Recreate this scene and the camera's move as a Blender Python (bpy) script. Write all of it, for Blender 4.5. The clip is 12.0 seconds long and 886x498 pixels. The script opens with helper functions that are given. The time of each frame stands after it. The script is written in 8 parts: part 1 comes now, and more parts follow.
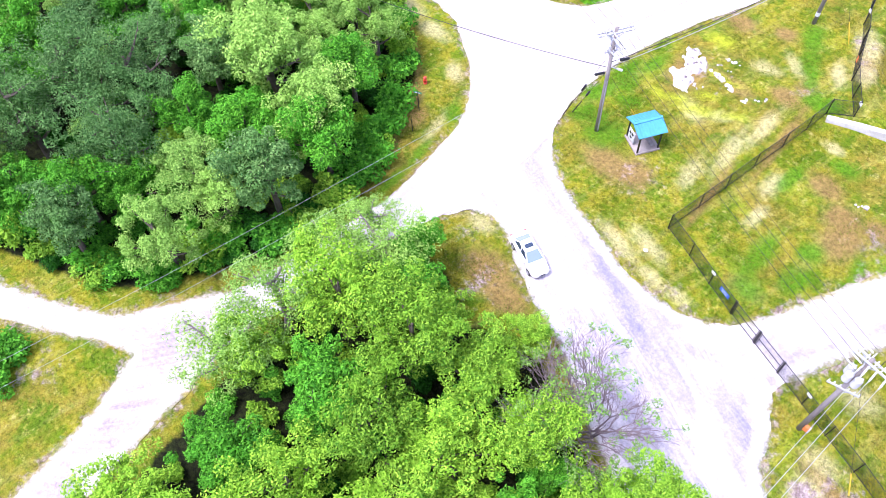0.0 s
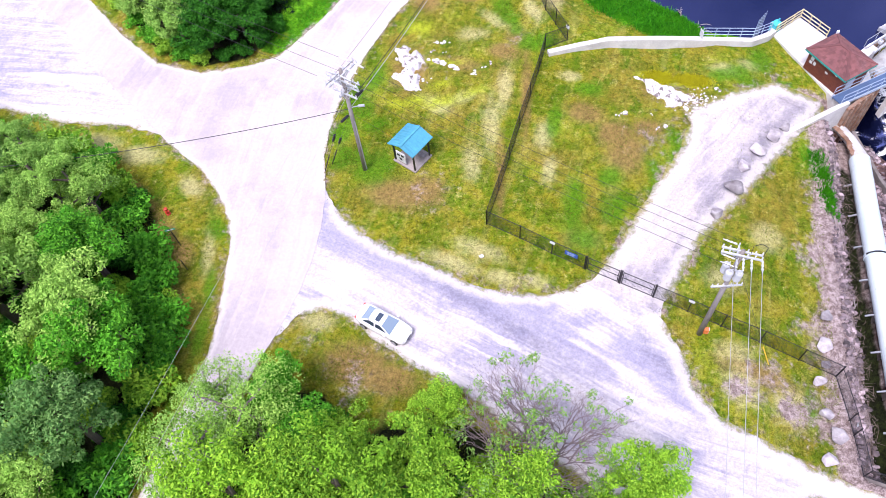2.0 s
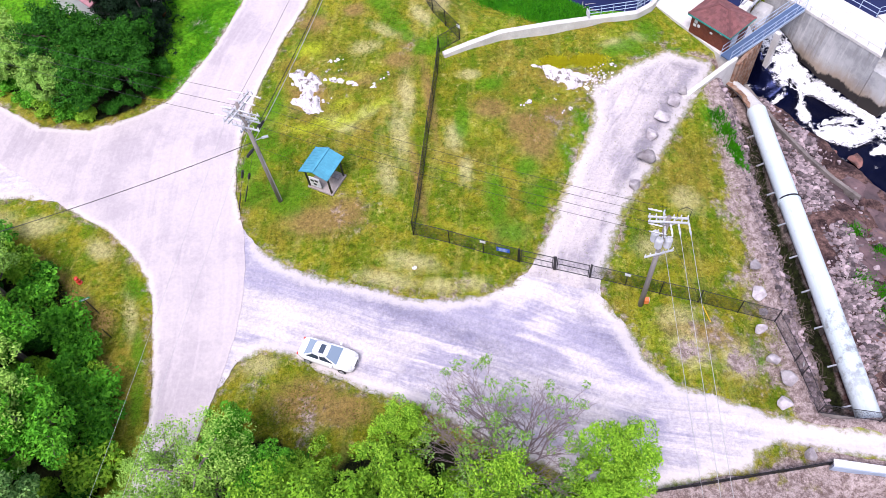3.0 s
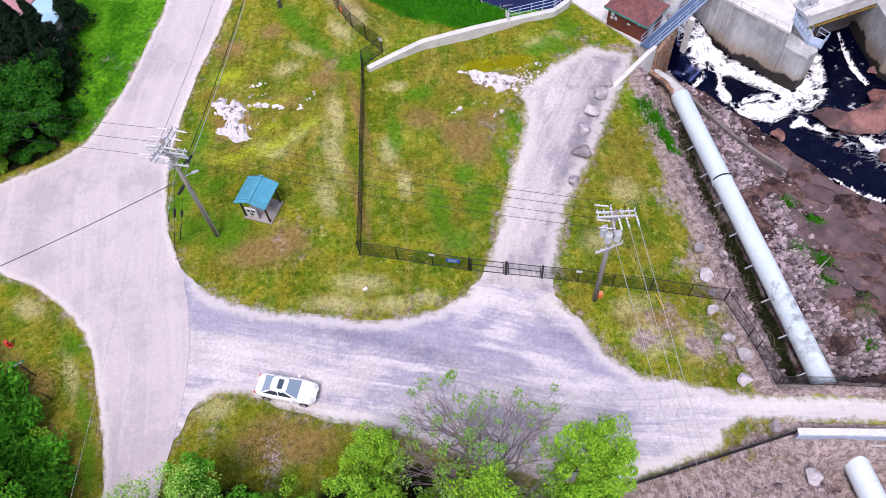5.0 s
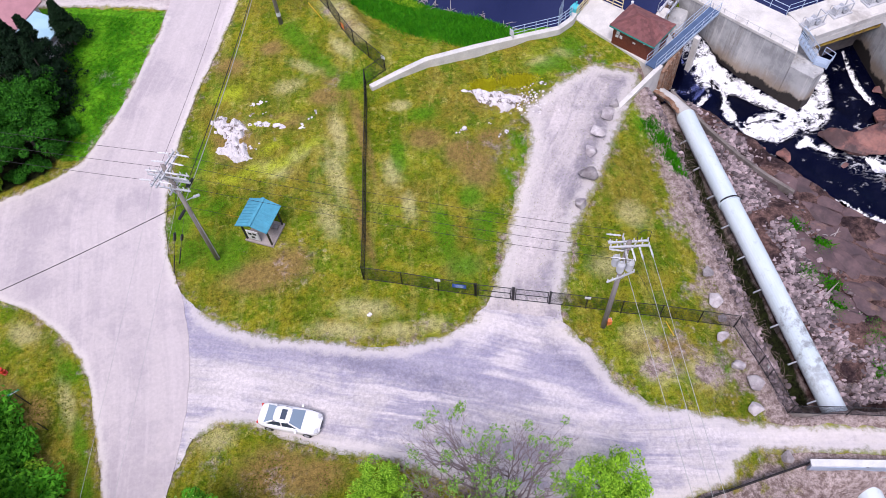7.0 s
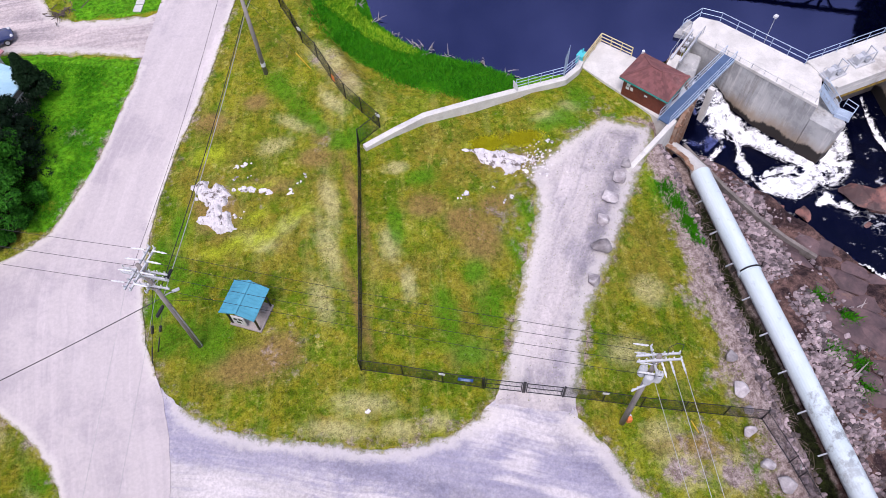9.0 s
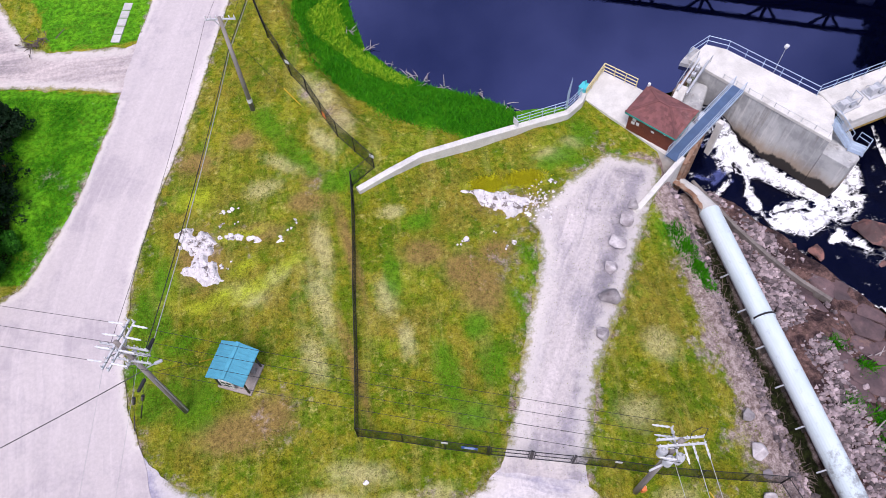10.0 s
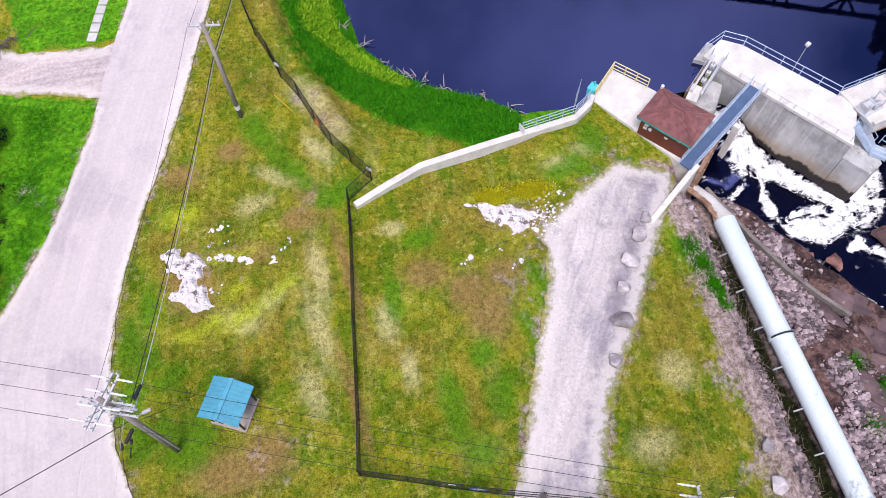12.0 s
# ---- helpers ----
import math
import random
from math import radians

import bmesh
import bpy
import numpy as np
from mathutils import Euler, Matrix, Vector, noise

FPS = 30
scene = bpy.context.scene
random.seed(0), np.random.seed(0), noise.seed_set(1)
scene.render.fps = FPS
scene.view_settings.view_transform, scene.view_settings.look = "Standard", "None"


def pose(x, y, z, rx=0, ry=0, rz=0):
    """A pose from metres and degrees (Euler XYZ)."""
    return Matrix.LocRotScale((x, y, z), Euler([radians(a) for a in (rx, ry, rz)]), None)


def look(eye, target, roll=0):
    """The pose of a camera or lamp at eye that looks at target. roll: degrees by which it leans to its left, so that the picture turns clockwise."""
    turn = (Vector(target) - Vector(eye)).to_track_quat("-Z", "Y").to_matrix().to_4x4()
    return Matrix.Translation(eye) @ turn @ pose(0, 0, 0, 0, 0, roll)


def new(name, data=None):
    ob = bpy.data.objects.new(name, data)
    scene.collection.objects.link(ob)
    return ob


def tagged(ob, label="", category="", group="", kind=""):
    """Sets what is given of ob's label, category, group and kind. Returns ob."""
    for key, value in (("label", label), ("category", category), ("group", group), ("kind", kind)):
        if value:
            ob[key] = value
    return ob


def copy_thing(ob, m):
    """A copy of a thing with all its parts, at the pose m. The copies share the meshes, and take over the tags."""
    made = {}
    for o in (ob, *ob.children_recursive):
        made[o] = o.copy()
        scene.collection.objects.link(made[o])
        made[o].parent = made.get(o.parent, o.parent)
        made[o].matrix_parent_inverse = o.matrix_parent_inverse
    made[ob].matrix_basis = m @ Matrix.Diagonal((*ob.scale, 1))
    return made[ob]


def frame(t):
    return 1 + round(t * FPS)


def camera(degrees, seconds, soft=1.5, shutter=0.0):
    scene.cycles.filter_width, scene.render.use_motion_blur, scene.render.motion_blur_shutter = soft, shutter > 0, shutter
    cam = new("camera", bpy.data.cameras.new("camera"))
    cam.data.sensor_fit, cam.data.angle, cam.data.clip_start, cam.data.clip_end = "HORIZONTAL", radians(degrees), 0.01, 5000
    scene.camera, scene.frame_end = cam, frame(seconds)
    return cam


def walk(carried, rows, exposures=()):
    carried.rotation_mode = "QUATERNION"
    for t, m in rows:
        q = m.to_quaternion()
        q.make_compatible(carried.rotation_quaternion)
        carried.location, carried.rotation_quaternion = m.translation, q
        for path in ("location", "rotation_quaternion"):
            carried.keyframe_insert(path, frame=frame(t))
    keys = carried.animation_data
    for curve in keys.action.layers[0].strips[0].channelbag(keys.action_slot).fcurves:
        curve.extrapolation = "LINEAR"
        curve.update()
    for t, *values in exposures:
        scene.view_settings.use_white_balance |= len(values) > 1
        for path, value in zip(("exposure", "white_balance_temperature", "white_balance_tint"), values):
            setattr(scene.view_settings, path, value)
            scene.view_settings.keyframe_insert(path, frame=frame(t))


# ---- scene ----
cam = camera(61.5, 12.0, soft=0.5)
PATH = [
    (0, (-0.591, 1.461, 49.311), (-1.412, 2.169, 47.63), -3.8),
    (0.5, (-2.903, 2.729, 49.231), (-3.616, 3.529, 47.543), -4.8),
    (1, (-5.249, 3.803, 48.793), (-5.853, 4.681, 47.1), -5.3),
    (1.5, (-6.845, 4.267, 48.425), (-7.327, 5.213, 46.73), -5.6),
    (2, (-8.026, 5.006, 48.208), (-8.32, 6.012, 46.504), -7.2),
    (2.5, (-8.663, 5.419, 47.803), (-8.837, 6.449, 46.098), -7.5),
    (3, (-8.418, 5.605, 47.488), (-8.518, 6.649, 45.785), -8.2),
    (3.5, (-8.669, 5.901, 47.285), (-8.637, 6.939, 45.577), -8.6),
    (5.5, (-9.549, 6.901, 47.127), (-9.467, 7.946, 45.424), -6.2),
    (6, (-9.796, 7.187, 47.104), (-9.704, 8.235, 45.403), -5.8),
    (6.5, (-10.125, 7.615, 47.154), (-10.024, 8.66, 45.452), -5.3),
    (7, (-10.125, 8.615, 47.168), (-10.023, 9.66, 45.466), -5.1),
    (7.2, (-10.072, 9.235, 47.133), (-9.97, 10.277, 45.429), -5.2),
    (9, (-10.09, 16.62, 46.822), (-9.949, 17.635, 45.104), -3.5),
    (9.5, (-9.887, 19.125, 46.664), (-9.737, 20.13, 44.941), -3.3),
    (10, (-9.862, 21.744, 46.389), (-9.695, 22.736, 44.661), -2.6),
    (10.5, (-9.82, 24.226, 46.064), (-9.64, 25.212, 44.333), -2.1),
    (11, (-9.676, 25.903, 45.967), (-9.492, 26.883, 44.233), -2.1),
    (11.5, (-9.565, 26.761, 45.894), (-9.4, 27.654, 44.112), -2.2),
    (12, (-9.638, 26.956, 45.834), (-9.468, 27.849, 44.053), -2.0),
]
walk(cam, [(t, look(eye, target, roll)) for t, eye, target, roll in PATH],
     exposures=[(0.0, 1.48, 5800, 31), (1.0, 1.34, 5850, 30), (2.0, 1.0, 6200, 25), (3.0, 0.8, 6300, 24), (3.7, 0.66, 6350, 24), (5.5, 0.47, 6350, 24), (9.0, 0.42, 6350, 23), (10.2, 0.46, 6400, 22), (12.0, 0.58, 6500, 21)])

# ---- light: bright overcast sky with a veiled sun ----
SUN_AZ, SUN_EL = radians(205), radians(64)
world = bpy.data.worlds.new("sky")
scene.world = world
world.use_nodes = True
wn = world.node_tree.nodes
sky = wn.new("ShaderNodeTexSky")
sky.sky_type, sky.sun_disc = "NISHITA", False
sky.sun_elevation, sky.sun_rotation = SUN_EL, SUN_AZ
sky.air_density, sky.dust_density = 1.0, 0.6
cloud_at, cloud, veil = wn.new("ShaderNodeTexCoord"), wn.new("ShaderNodeTexNoise"), wn.new("ShaderNodeMapRange")
cloud.inputs["Scale"].default_value, cloud.inputs["Detail"].default_value, cloud.inputs["Roughness"].default_value = 2.2, 6.0, 0.55
veil.inputs["From Min"].default_value, veil.inputs["From Max"].default_value = 0.4, 0.66
over = wn.new("ShaderNodeMix")
over.data_type = "RGBA"
over.inputs["B"].default_value = (7.0, 7.3, 8.6, 1)
sky_links = world.node_tree.links
sky_links.new(cloud_at.outputs["Generated"], cloud.inputs["Vector"])
sky_links.new(cloud.outputs["Fac"], veil.inputs["Value"])
sky_links.new(veil.outputs[0], over.inputs["Factor"])
sky_links.new(sky.outputs[0], over.inputs["A"])
sky_links.new(over.outputs["Result"], wn["Background"].inputs["Color"])
wn["Background"].inputs["Strength"].default_value = 0.105
sun = new("sun", bpy.data.lights.new("sun", "SUN"))
sun.data.energy, sun.data.angle, sun.data.color = 2.5, radians(24), (1.0, 0.975, 0.95)
sun.matrix_basis = look((0, 0, 0), (-math.sin(SUN_AZ) * math.cos(SUN_EL), -math.cos(SUN_AZ) * math.cos(SUN_EL), -math.sin(SUN_EL)))


# ---- materials ----
def nodes_of(name):
    m = bpy.data.materials.new(name)
    m.use_nodes = True
    nt = m.node_tree
    return m, nt, nt.nodes["Principled BSDF"]


def node(nt, kind, **kw):
    n = nt.nodes.new(kind)
    for k, v in kw.items():
        n.inputs[k].default_value = v
    return n


def noise_tex(nt, vec, scale, detail=4.0, rough=0.6, stretch=None):
    n = node(nt, "ShaderNodeTexNoise", Scale=scale, Detail=detail, Roughness=rough)
    if stretch:
        mp = nt.nodes.new("ShaderNodeMapping")
        mp.inputs["Scale"].default_value = stretch
        nt.links.new(vec, mp.inputs["Vector"])
        vec = mp.outputs[0]
    nt.links.new(vec, n.inputs["Vector"])
    return n.outputs["Fac"]


def ramp(nt, fac, a, b):
    r = nt.nodes.new("ShaderNodeMapRange")
    r.interpolation_type = "SMOOTHSTEP"
    r.inputs["From Min"].default_value, r.inputs["From Max"].default_value = a, b
    nt.links.new(fac, r.inputs["Value"])
    return r.outputs[0]


def math_node(nt, op, a, b):
    n = nt.nodes.new("ShaderNodeMath")
    n.operation = op
    for i, v in enumerate((a, b)):
        if isinstance(v, (int, float)):
            n.inputs[i].default_value = v
        else:
            nt.links.new(v, n.inputs[i])
    return n.outputs[0]


def mix(nt, fac, a, b, blend="MIX"):
    n = nt.nodes.new("ShaderNodeMix")
    n.data_type, n.blend_type = "RGBA", blend
    for sock, v in ((n.inputs["Factor"], fac), (n.inputs["A"], a), (n.inputs["B"], b)):
        if isinstance(v, (int, float)):
            sock.default_value = v
        elif isinstance(v, tuple):
            sock.default_value = (*v, 1) if len(v) == 3 else v
        else:
            nt.links.new(v, sock)
    return n.outputs["Result"]


def bump(nt, bsdf, height, strength, dist):
    b = node(nt, "ShaderNodeBump", Strength=strength, Distance=dist)
    nt.links.new(height, b.inputs["Height"])
    nt.links.new(b.outputs[0], bsdf.inputs["Normal"])


def place_of(nt, local=False):
    if local:
        return nt.nodes.new("ShaderNodeTexCoord").outputs["Object"]
    return nt.nodes.new("ShaderNodeNewGeometry").outputs["Position"]


def surface(name, base, other, scale=2.0, fine=20.0, stain=None, rough=0.7, metal=0.0, relief=0.01, local=True, vary=0.0, stretch=None, spread=0.5, island=0.0, stain_at=(0.52, 0.72)):
    """Two colours in patches, fine grain, a third colour as stains, relief."""
    m, nt, bs = nodes_of(name)
    vec = place_of(nt, local)
    big = noise_tex(nt, vec, scale, 5, 0.6, stretch)
    small = noise_tex(nt, vec, fine, 6, 0.7, stretch)
    col = mix(nt, ramp(nt, big, 0.5 - spread * 0.4, 0.5 + spread * 0.4), base, other)
    grain = ramp(nt, small, 0.2, 0.8)
    col = mix(nt, 0.35, col, mix(nt, grain, (0.55, 0.55, 0.55), (1.25, 1.25, 1.25)), "MULTIPLY")
    if stain:
        col = mix(nt, math_node(nt, "MULTIPLY", ramp(nt, noise_tex(nt, vec, scale * 0.45, 6, 0.7), *stain_at), 0.85), col, stain)
    if island:
        geo = nt.nodes.new("ShaderNodeNewGeometry")
        col = mix(nt, 1.0, col, mix(nt, geo.outputs["Random Per Island"], (1 - island,) * 3, (1 + island,) * 3), "MULTIPLY")
    if vary:
        inf = nt.nodes.new("ShaderNodeObjectInfo")
        col = mix(nt, 1.0, col, mix(nt, inf.outputs["Random"], (1 - vary,) * 3, (1 + vary,) * 3), "MULTIPLY")
    nt.links.new(col, bs.inputs["Base Color"])
    bs.inputs["Roughness"].default_value, bs.inputs["Metallic"].default_value = rough, metal
    if relief:
        bump(nt, bs, small, 0.6, relief)
    return m


def attr(nt, name):
    n = nt.nodes.new("ShaderNodeAttribute")
    n.attribute_name = name
    return n.outputs["Fac"]


def grass_colour(nt, vec):
    """Mown grass: olive, yellow-green and brown in patches, mowing bands, tufts and fine mottling."""
    n_big = noise_tex(nt, vec, 0.13, 6, 0.62)
    n_mid = noise_tex(nt, vec, 0.6, 8, 0.72)
    n_fine = noise_tex(nt, vec, 2.6, 8, 0.8)
    n_blade = noise_tex(nt, vec, 11.0, 5, 0.85)
    col = mix(nt, ramp(nt, n_mid, 0.42, 0.58), (0.255, 0.245, 0.014), (0.11, 0.185, 0.005))
    col = mix(nt, math_node(nt, "MULTIPLY", ramp(nt, n_big, 0.46, 0.6), 0.6), col, (0.25, 0.175, 0.03))
    col = mix(nt, math_node(nt, "MULTIPLY", ramp(nt, noise_tex(nt, vec, 0.33, 7, 0.7), 0.52, 0.62), 0.85), col, (0.07, 0.155, 0.004))
    col = mix(nt, math_node(nt, "MULTIPLY", ramp(nt, noise_tex(nt, vec, 0.21, 6, 0.65), 0.53, 0.64), 0.6), col, (0.26, 0.31, 0.02))
    tuft = noise_tex(nt, vec, 1.7, 8, 0.75)
    col = mix(nt, math_node(nt, "MULTIPLY", ramp(nt, tuft, 0.52, 0.64), 0.55), col, (0.065, 0.115, 0.004))
    col = mix(nt, math_node(nt, "MULTIPLY", ramp(nt, tuft, 0.48, 0.36), 0.65), col, (0.38, 0.35, 0.055))
    turned = nt.nodes.new("ShaderNodeMapping")
    turned.inputs["Rotation"].default_value = (0, 0, radians(9))
    nt.links.new(vec, turned.inputs["Vector"])
    mow = noise_tex(nt, turned.outputs[0], 0.9, 7, 0.7, (1.0, 0.09, 1.0))
    col = mix(nt, math_node(nt, "MULTIPLY", ramp(nt, mow, 0.52, 0.64), 0.4), col, (0.33, 0.31, 0.07))
    col = mix(nt, math_node(nt, "MULTIPLY", ramp(nt, mow, 0.47, 0.37), 0.4), col, (0.09, 0.14, 0.005))
    col = mix(nt, math_node(nt, "MULTIPLY", ramp(nt, noise_tex(nt, vec, 1.1, 8, 0.8), 0.56, 0.66), 0.75), col, (0.46, 0.42, 0.12))
    col = mix(nt, math_node(nt, "MULTIPLY", ramp(nt, n_fine, 0.54, 0.64), 0.6), col, (0.035, 0.045, 0.005))
    grain = math_node(nt, "ADD", math_node(nt, "MULTIPLY", n_blade, 0.45), math_node(nt, "MULTIPLY", n_fine, 0.55))
    return mix(nt, 0.9, col, mix(nt, ramp(nt, grain, 0.36, 0.64), (0.22, 0.22, 0.22), (1.8, 1.78, 1.72)), "MULTIPLY"), n_mid, n_fine, n_blade


def ground_material():
    m, nt, bs = nodes_of("ground_cover")
    vec = place_of(nt)
    col, n_mid, n_fine, n_blade = grass_colour(nt, vec)
    speck = mix(nt, ramp(nt, n_fine, 0.35, 0.65), (0.3, 0.3, 0.3), (1.6, 1.6, 1.6))
    wob = math_node(nt, "MULTIPLY", math_node(nt, "SUBTRACT", noise_tex(nt, vec, 0.9, 9, 0.8), 0.5), 1.5)
    for key, tone, most in (("earth", (0.27, 0.17, 0.06), 0.85), ("dry", (0.5, 0.45, 0.2), 0.75), ("lime", (0.36, 0.42, 0.02), 0.9), ("green", (0.07, 0.2, 0.005), 0.85)):
        f = math_node(nt, "MULTIPLY", ramp(nt, math_node(nt, "ADD", attr(nt, key), wob), 0.2, 1.15), most)
        toned = mix(nt, 0.9, tone, mix(nt, ramp(nt, math_node(nt, "ADD", math_node(nt, "MULTIPLY", n_fine, 0.5), math_node(nt, "MULTIPLY", n_blade, 0.5)), 0.36, 0.64), (0.3, 0.3, 0.3), (1.7, 1.7, 1.7)), "MULTIPLY")
        col = mix(nt, f, col, toned)
    lush = mix(nt, ramp(nt, n_mid, 0.35, 0.65), (0.04, 0.2, 0.004), (0.12, 0.34, 0.008))
    lush = mix(nt, 0.8, lush, speck, "MULTIPLY")
    lush_f = ramp(nt, math_node(nt, "ADD", attr(nt, "lush"), math_node(nt, "MULTIPLY", math_node(nt, "SUBTRACT", n_mid, 0.5), 1.3)), 0.36, 0.7)
    col = mix(nt, lush_f, col, lush)
    soil = mix(nt, ramp(nt, n_fine, 0.38, 0.62), (0.18, 0.125, 0.11), (0.51, 0.41, 0.38))
    soil = mix(nt, 0.6, soil, mix(nt, ramp(nt, n_blade, 0.35, 0.65), (0.5, 0.5, 0.5), (1.5, 1.5, 1.5)), "MULTIPLY")
    soil_f = ramp(nt, math_node(nt, "ADD", attr(nt, "soil"), math_node(nt, "MULTIPLY", math_node(nt, "SUBTRACT", noise_tex(nt, vec, 0.8, 8, 0.78), 0.5), 2.6)), 0.35, 0.85)
    col = mix(nt, soil_f, col, soil)
    # Leaf litter, near-black: shade between trees and beside the pipe is in this colour.
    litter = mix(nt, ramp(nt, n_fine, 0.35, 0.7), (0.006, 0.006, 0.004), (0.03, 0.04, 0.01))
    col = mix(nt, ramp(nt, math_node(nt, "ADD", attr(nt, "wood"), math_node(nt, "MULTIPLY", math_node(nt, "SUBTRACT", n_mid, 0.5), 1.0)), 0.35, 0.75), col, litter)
    slab = mix(nt, ramp(nt, noise_tex(nt, vec, 0.5, 8, 0.7), 0.38, 0.62), (0.035, 0.022, 0.024), (0.17, 0.1, 0.085))
    slab = mix(nt, 0.7, slab, mix(nt, ramp(nt, n_fine, 0.35, 0.65), (0.2, 0.2, 0.2), (1.7, 1.7, 1.7)), "MULTIPLY")
    col = mix(nt, ramp(nt, math_node(nt, "ADD", attr(nt, "slab"), math_node(nt, "MULTIPLY", math_node(nt, "SUBTRACT", n_mid, 0.5), 1.0)), 0.4, 0.6), col, slab)
    nt.links.new(col, bs.inputs["Base Color"])
    bs.inputs["Roughness"].default_value = 0.95
    bs.inputs["Specular IOR Level"].default_value = 0.1
    bump(nt, bs, math_node(nt, "ADD", n_blade, math_node(nt, "MULTIPLY", n_fine, 1.5)), 0.9, 0.09)
    return m


def gravel_material(name, pale, dark, tint, ruts=0.6, stony=0.75, verge=True, lean=(1, 60.0, 61.0)):
    """Loose gravel: pale, with a bluish side, soft wheel lines along the way, stones, thinning out into grass at the rim."""
    m, nt, bs = nodes_of(name)
    vec = place_of(nt)
    way = nt.nodes.new("ShaderNodeCombineXYZ")
    wob = math_node(nt, "MULTIPLY", noise_tex(nt, vec, 0.12, 2, 0.5), 1.6)
    nt.links.new(math_node(nt, "ADD", attr(nt, "across"), wob), way.inputs[0])
    nt.links.new(math_node(nt, "MULTIPLY", attr(nt, "along"), 0.05), way.inputs[1])
    drift = noise_tex(nt, vec, 0.14, 8, 0.7)
    col = mix(nt, math_node(nt, "MULTIPLY", ramp(nt, drift, 0.46, 0.62), 0.7), pale, tint)
    light = tuple(min(0.8, v * 1.25) for v in pale)
    scuff = noise_tex(nt, vec, 0.8, 8, 0.75)
    off = math_node(nt, "ADD", math_node(nt, "MULTIPLY", attr(nt, "across"), lean[0]), math_node(nt, "MULTIPLY", math_node(nt, "SUBTRACT", noise_tex(nt, vec, 0.45, 9, 0.75), 0.5), 4.5))
    for sc, lo, hi, k, c in ((0.6, 0.47, 0.62, 0.6, tint), (1.3, 0.5, 0.64, 0.8, light), (3.4, 0.5, 0.7, 0.45, tint), (5.0, 0.5, 0.7, 0.5, light), (0.8, 0.53, 0.68, 0.6, light)):
        col = mix(nt, math_node(nt, "MULTIPLY", ramp(nt, math_node(nt, "ADD", noise_tex(nt, way.outputs[0], sc, 4, 0.55), math_node(nt, "MULTIPLY", math_node(nt, "SUBTRACT", scuff, 0.5), 0.45)), lo, hi), k * ruts), col, c)
    col = mix(nt, math_node(nt, "MULTIPLY", math_node(nt, "SUBTRACT", ramp(nt, off, lean[1], lean[2]), ramp(nt, off, lean[1] + 4.0, lean[2] + 4.5)), 0.7), col, tint)
    mottle = noise_tex(nt, vec, 1.1, 10, 0.8)
    col = mix(nt, math_node(nt, "MULTIPLY", ramp(nt, mottle, 0.53, 0.68), 0.55 * stony), col, dark)
    col = mix(nt, math_node(nt, "MULTIPLY", ramp(nt, mottle, 0.46, 0.34), 0.6 * stony), col, light)
    stones = noise_tex(nt, vec, 4.2, 9, 0.82)
    worn = math_node(nt, "ADD", attr(nt, "worn"), math_node(nt, "MULTIPLY", math_node(nt, "SUBTRACT", noise_tex(nt, vec, 0.7, 9, 0.8), 0.5), 2.4))
    col = mix(nt, math_node(nt, "MULTIPLY", ramp(nt, worn, 0.3, 1.1), 0.6), col, tuple(v * 0.62 for v in tint))
    pale_f = math_node(nt, "ADD", attr(nt, "bleached"), math_node(nt, "MULTIPLY", math_node(nt, "SUBTRACT", noise_tex(nt, way.outputs[0], 1.1, 6, 0.65), 0.5), 2.6))
    col = mix(nt, math_node(nt, "MULTIPLY", ramp(nt, pale_f, 0.3, 1.0), 0.8), col, light)
    col = mix(nt, stony * 0.8, col, mix(nt, ramp(nt, stones, 0.36, 0.64), (0.55, 0.54, 0.55), (1.32, 1.32, 1.32)), "MULTIPLY")
    if verge:
        grass = grass_colour(nt, vec)[0]
        edge = math_node(nt, "ADD", attr(nt, "rim"), math_node(nt, "MULTIPLY", math_node(nt, "SUBTRACT", noise_tex(nt, vec, 1.0, 9, 0.8), 0.5), 2.0))
        grit = math_node(nt, "MULTIPLY", ramp(nt, edge, 0.1, 0.5), ramp(nt, edge, 1.3, 0.6))
        col = mix(nt, math_node(nt, "MULTIPLY", grit, 0.6), col, (0.62, 0.57, 0.53))
        col = mix(nt, ramp(nt, edge, -0.05, 0.55), mix(nt, 0.35, grass, (0.2, 0.16, 0.07)), col)
    nt.links.new(col, bs.inputs["Base Color"])
    bs.inputs["Roughness"].default_value = 0.95
    bs.inputs["Specular IOR Level"].default_value = 0.2
    bump(nt, bs, stones, 0.45 * stony, 0.035)
    return m


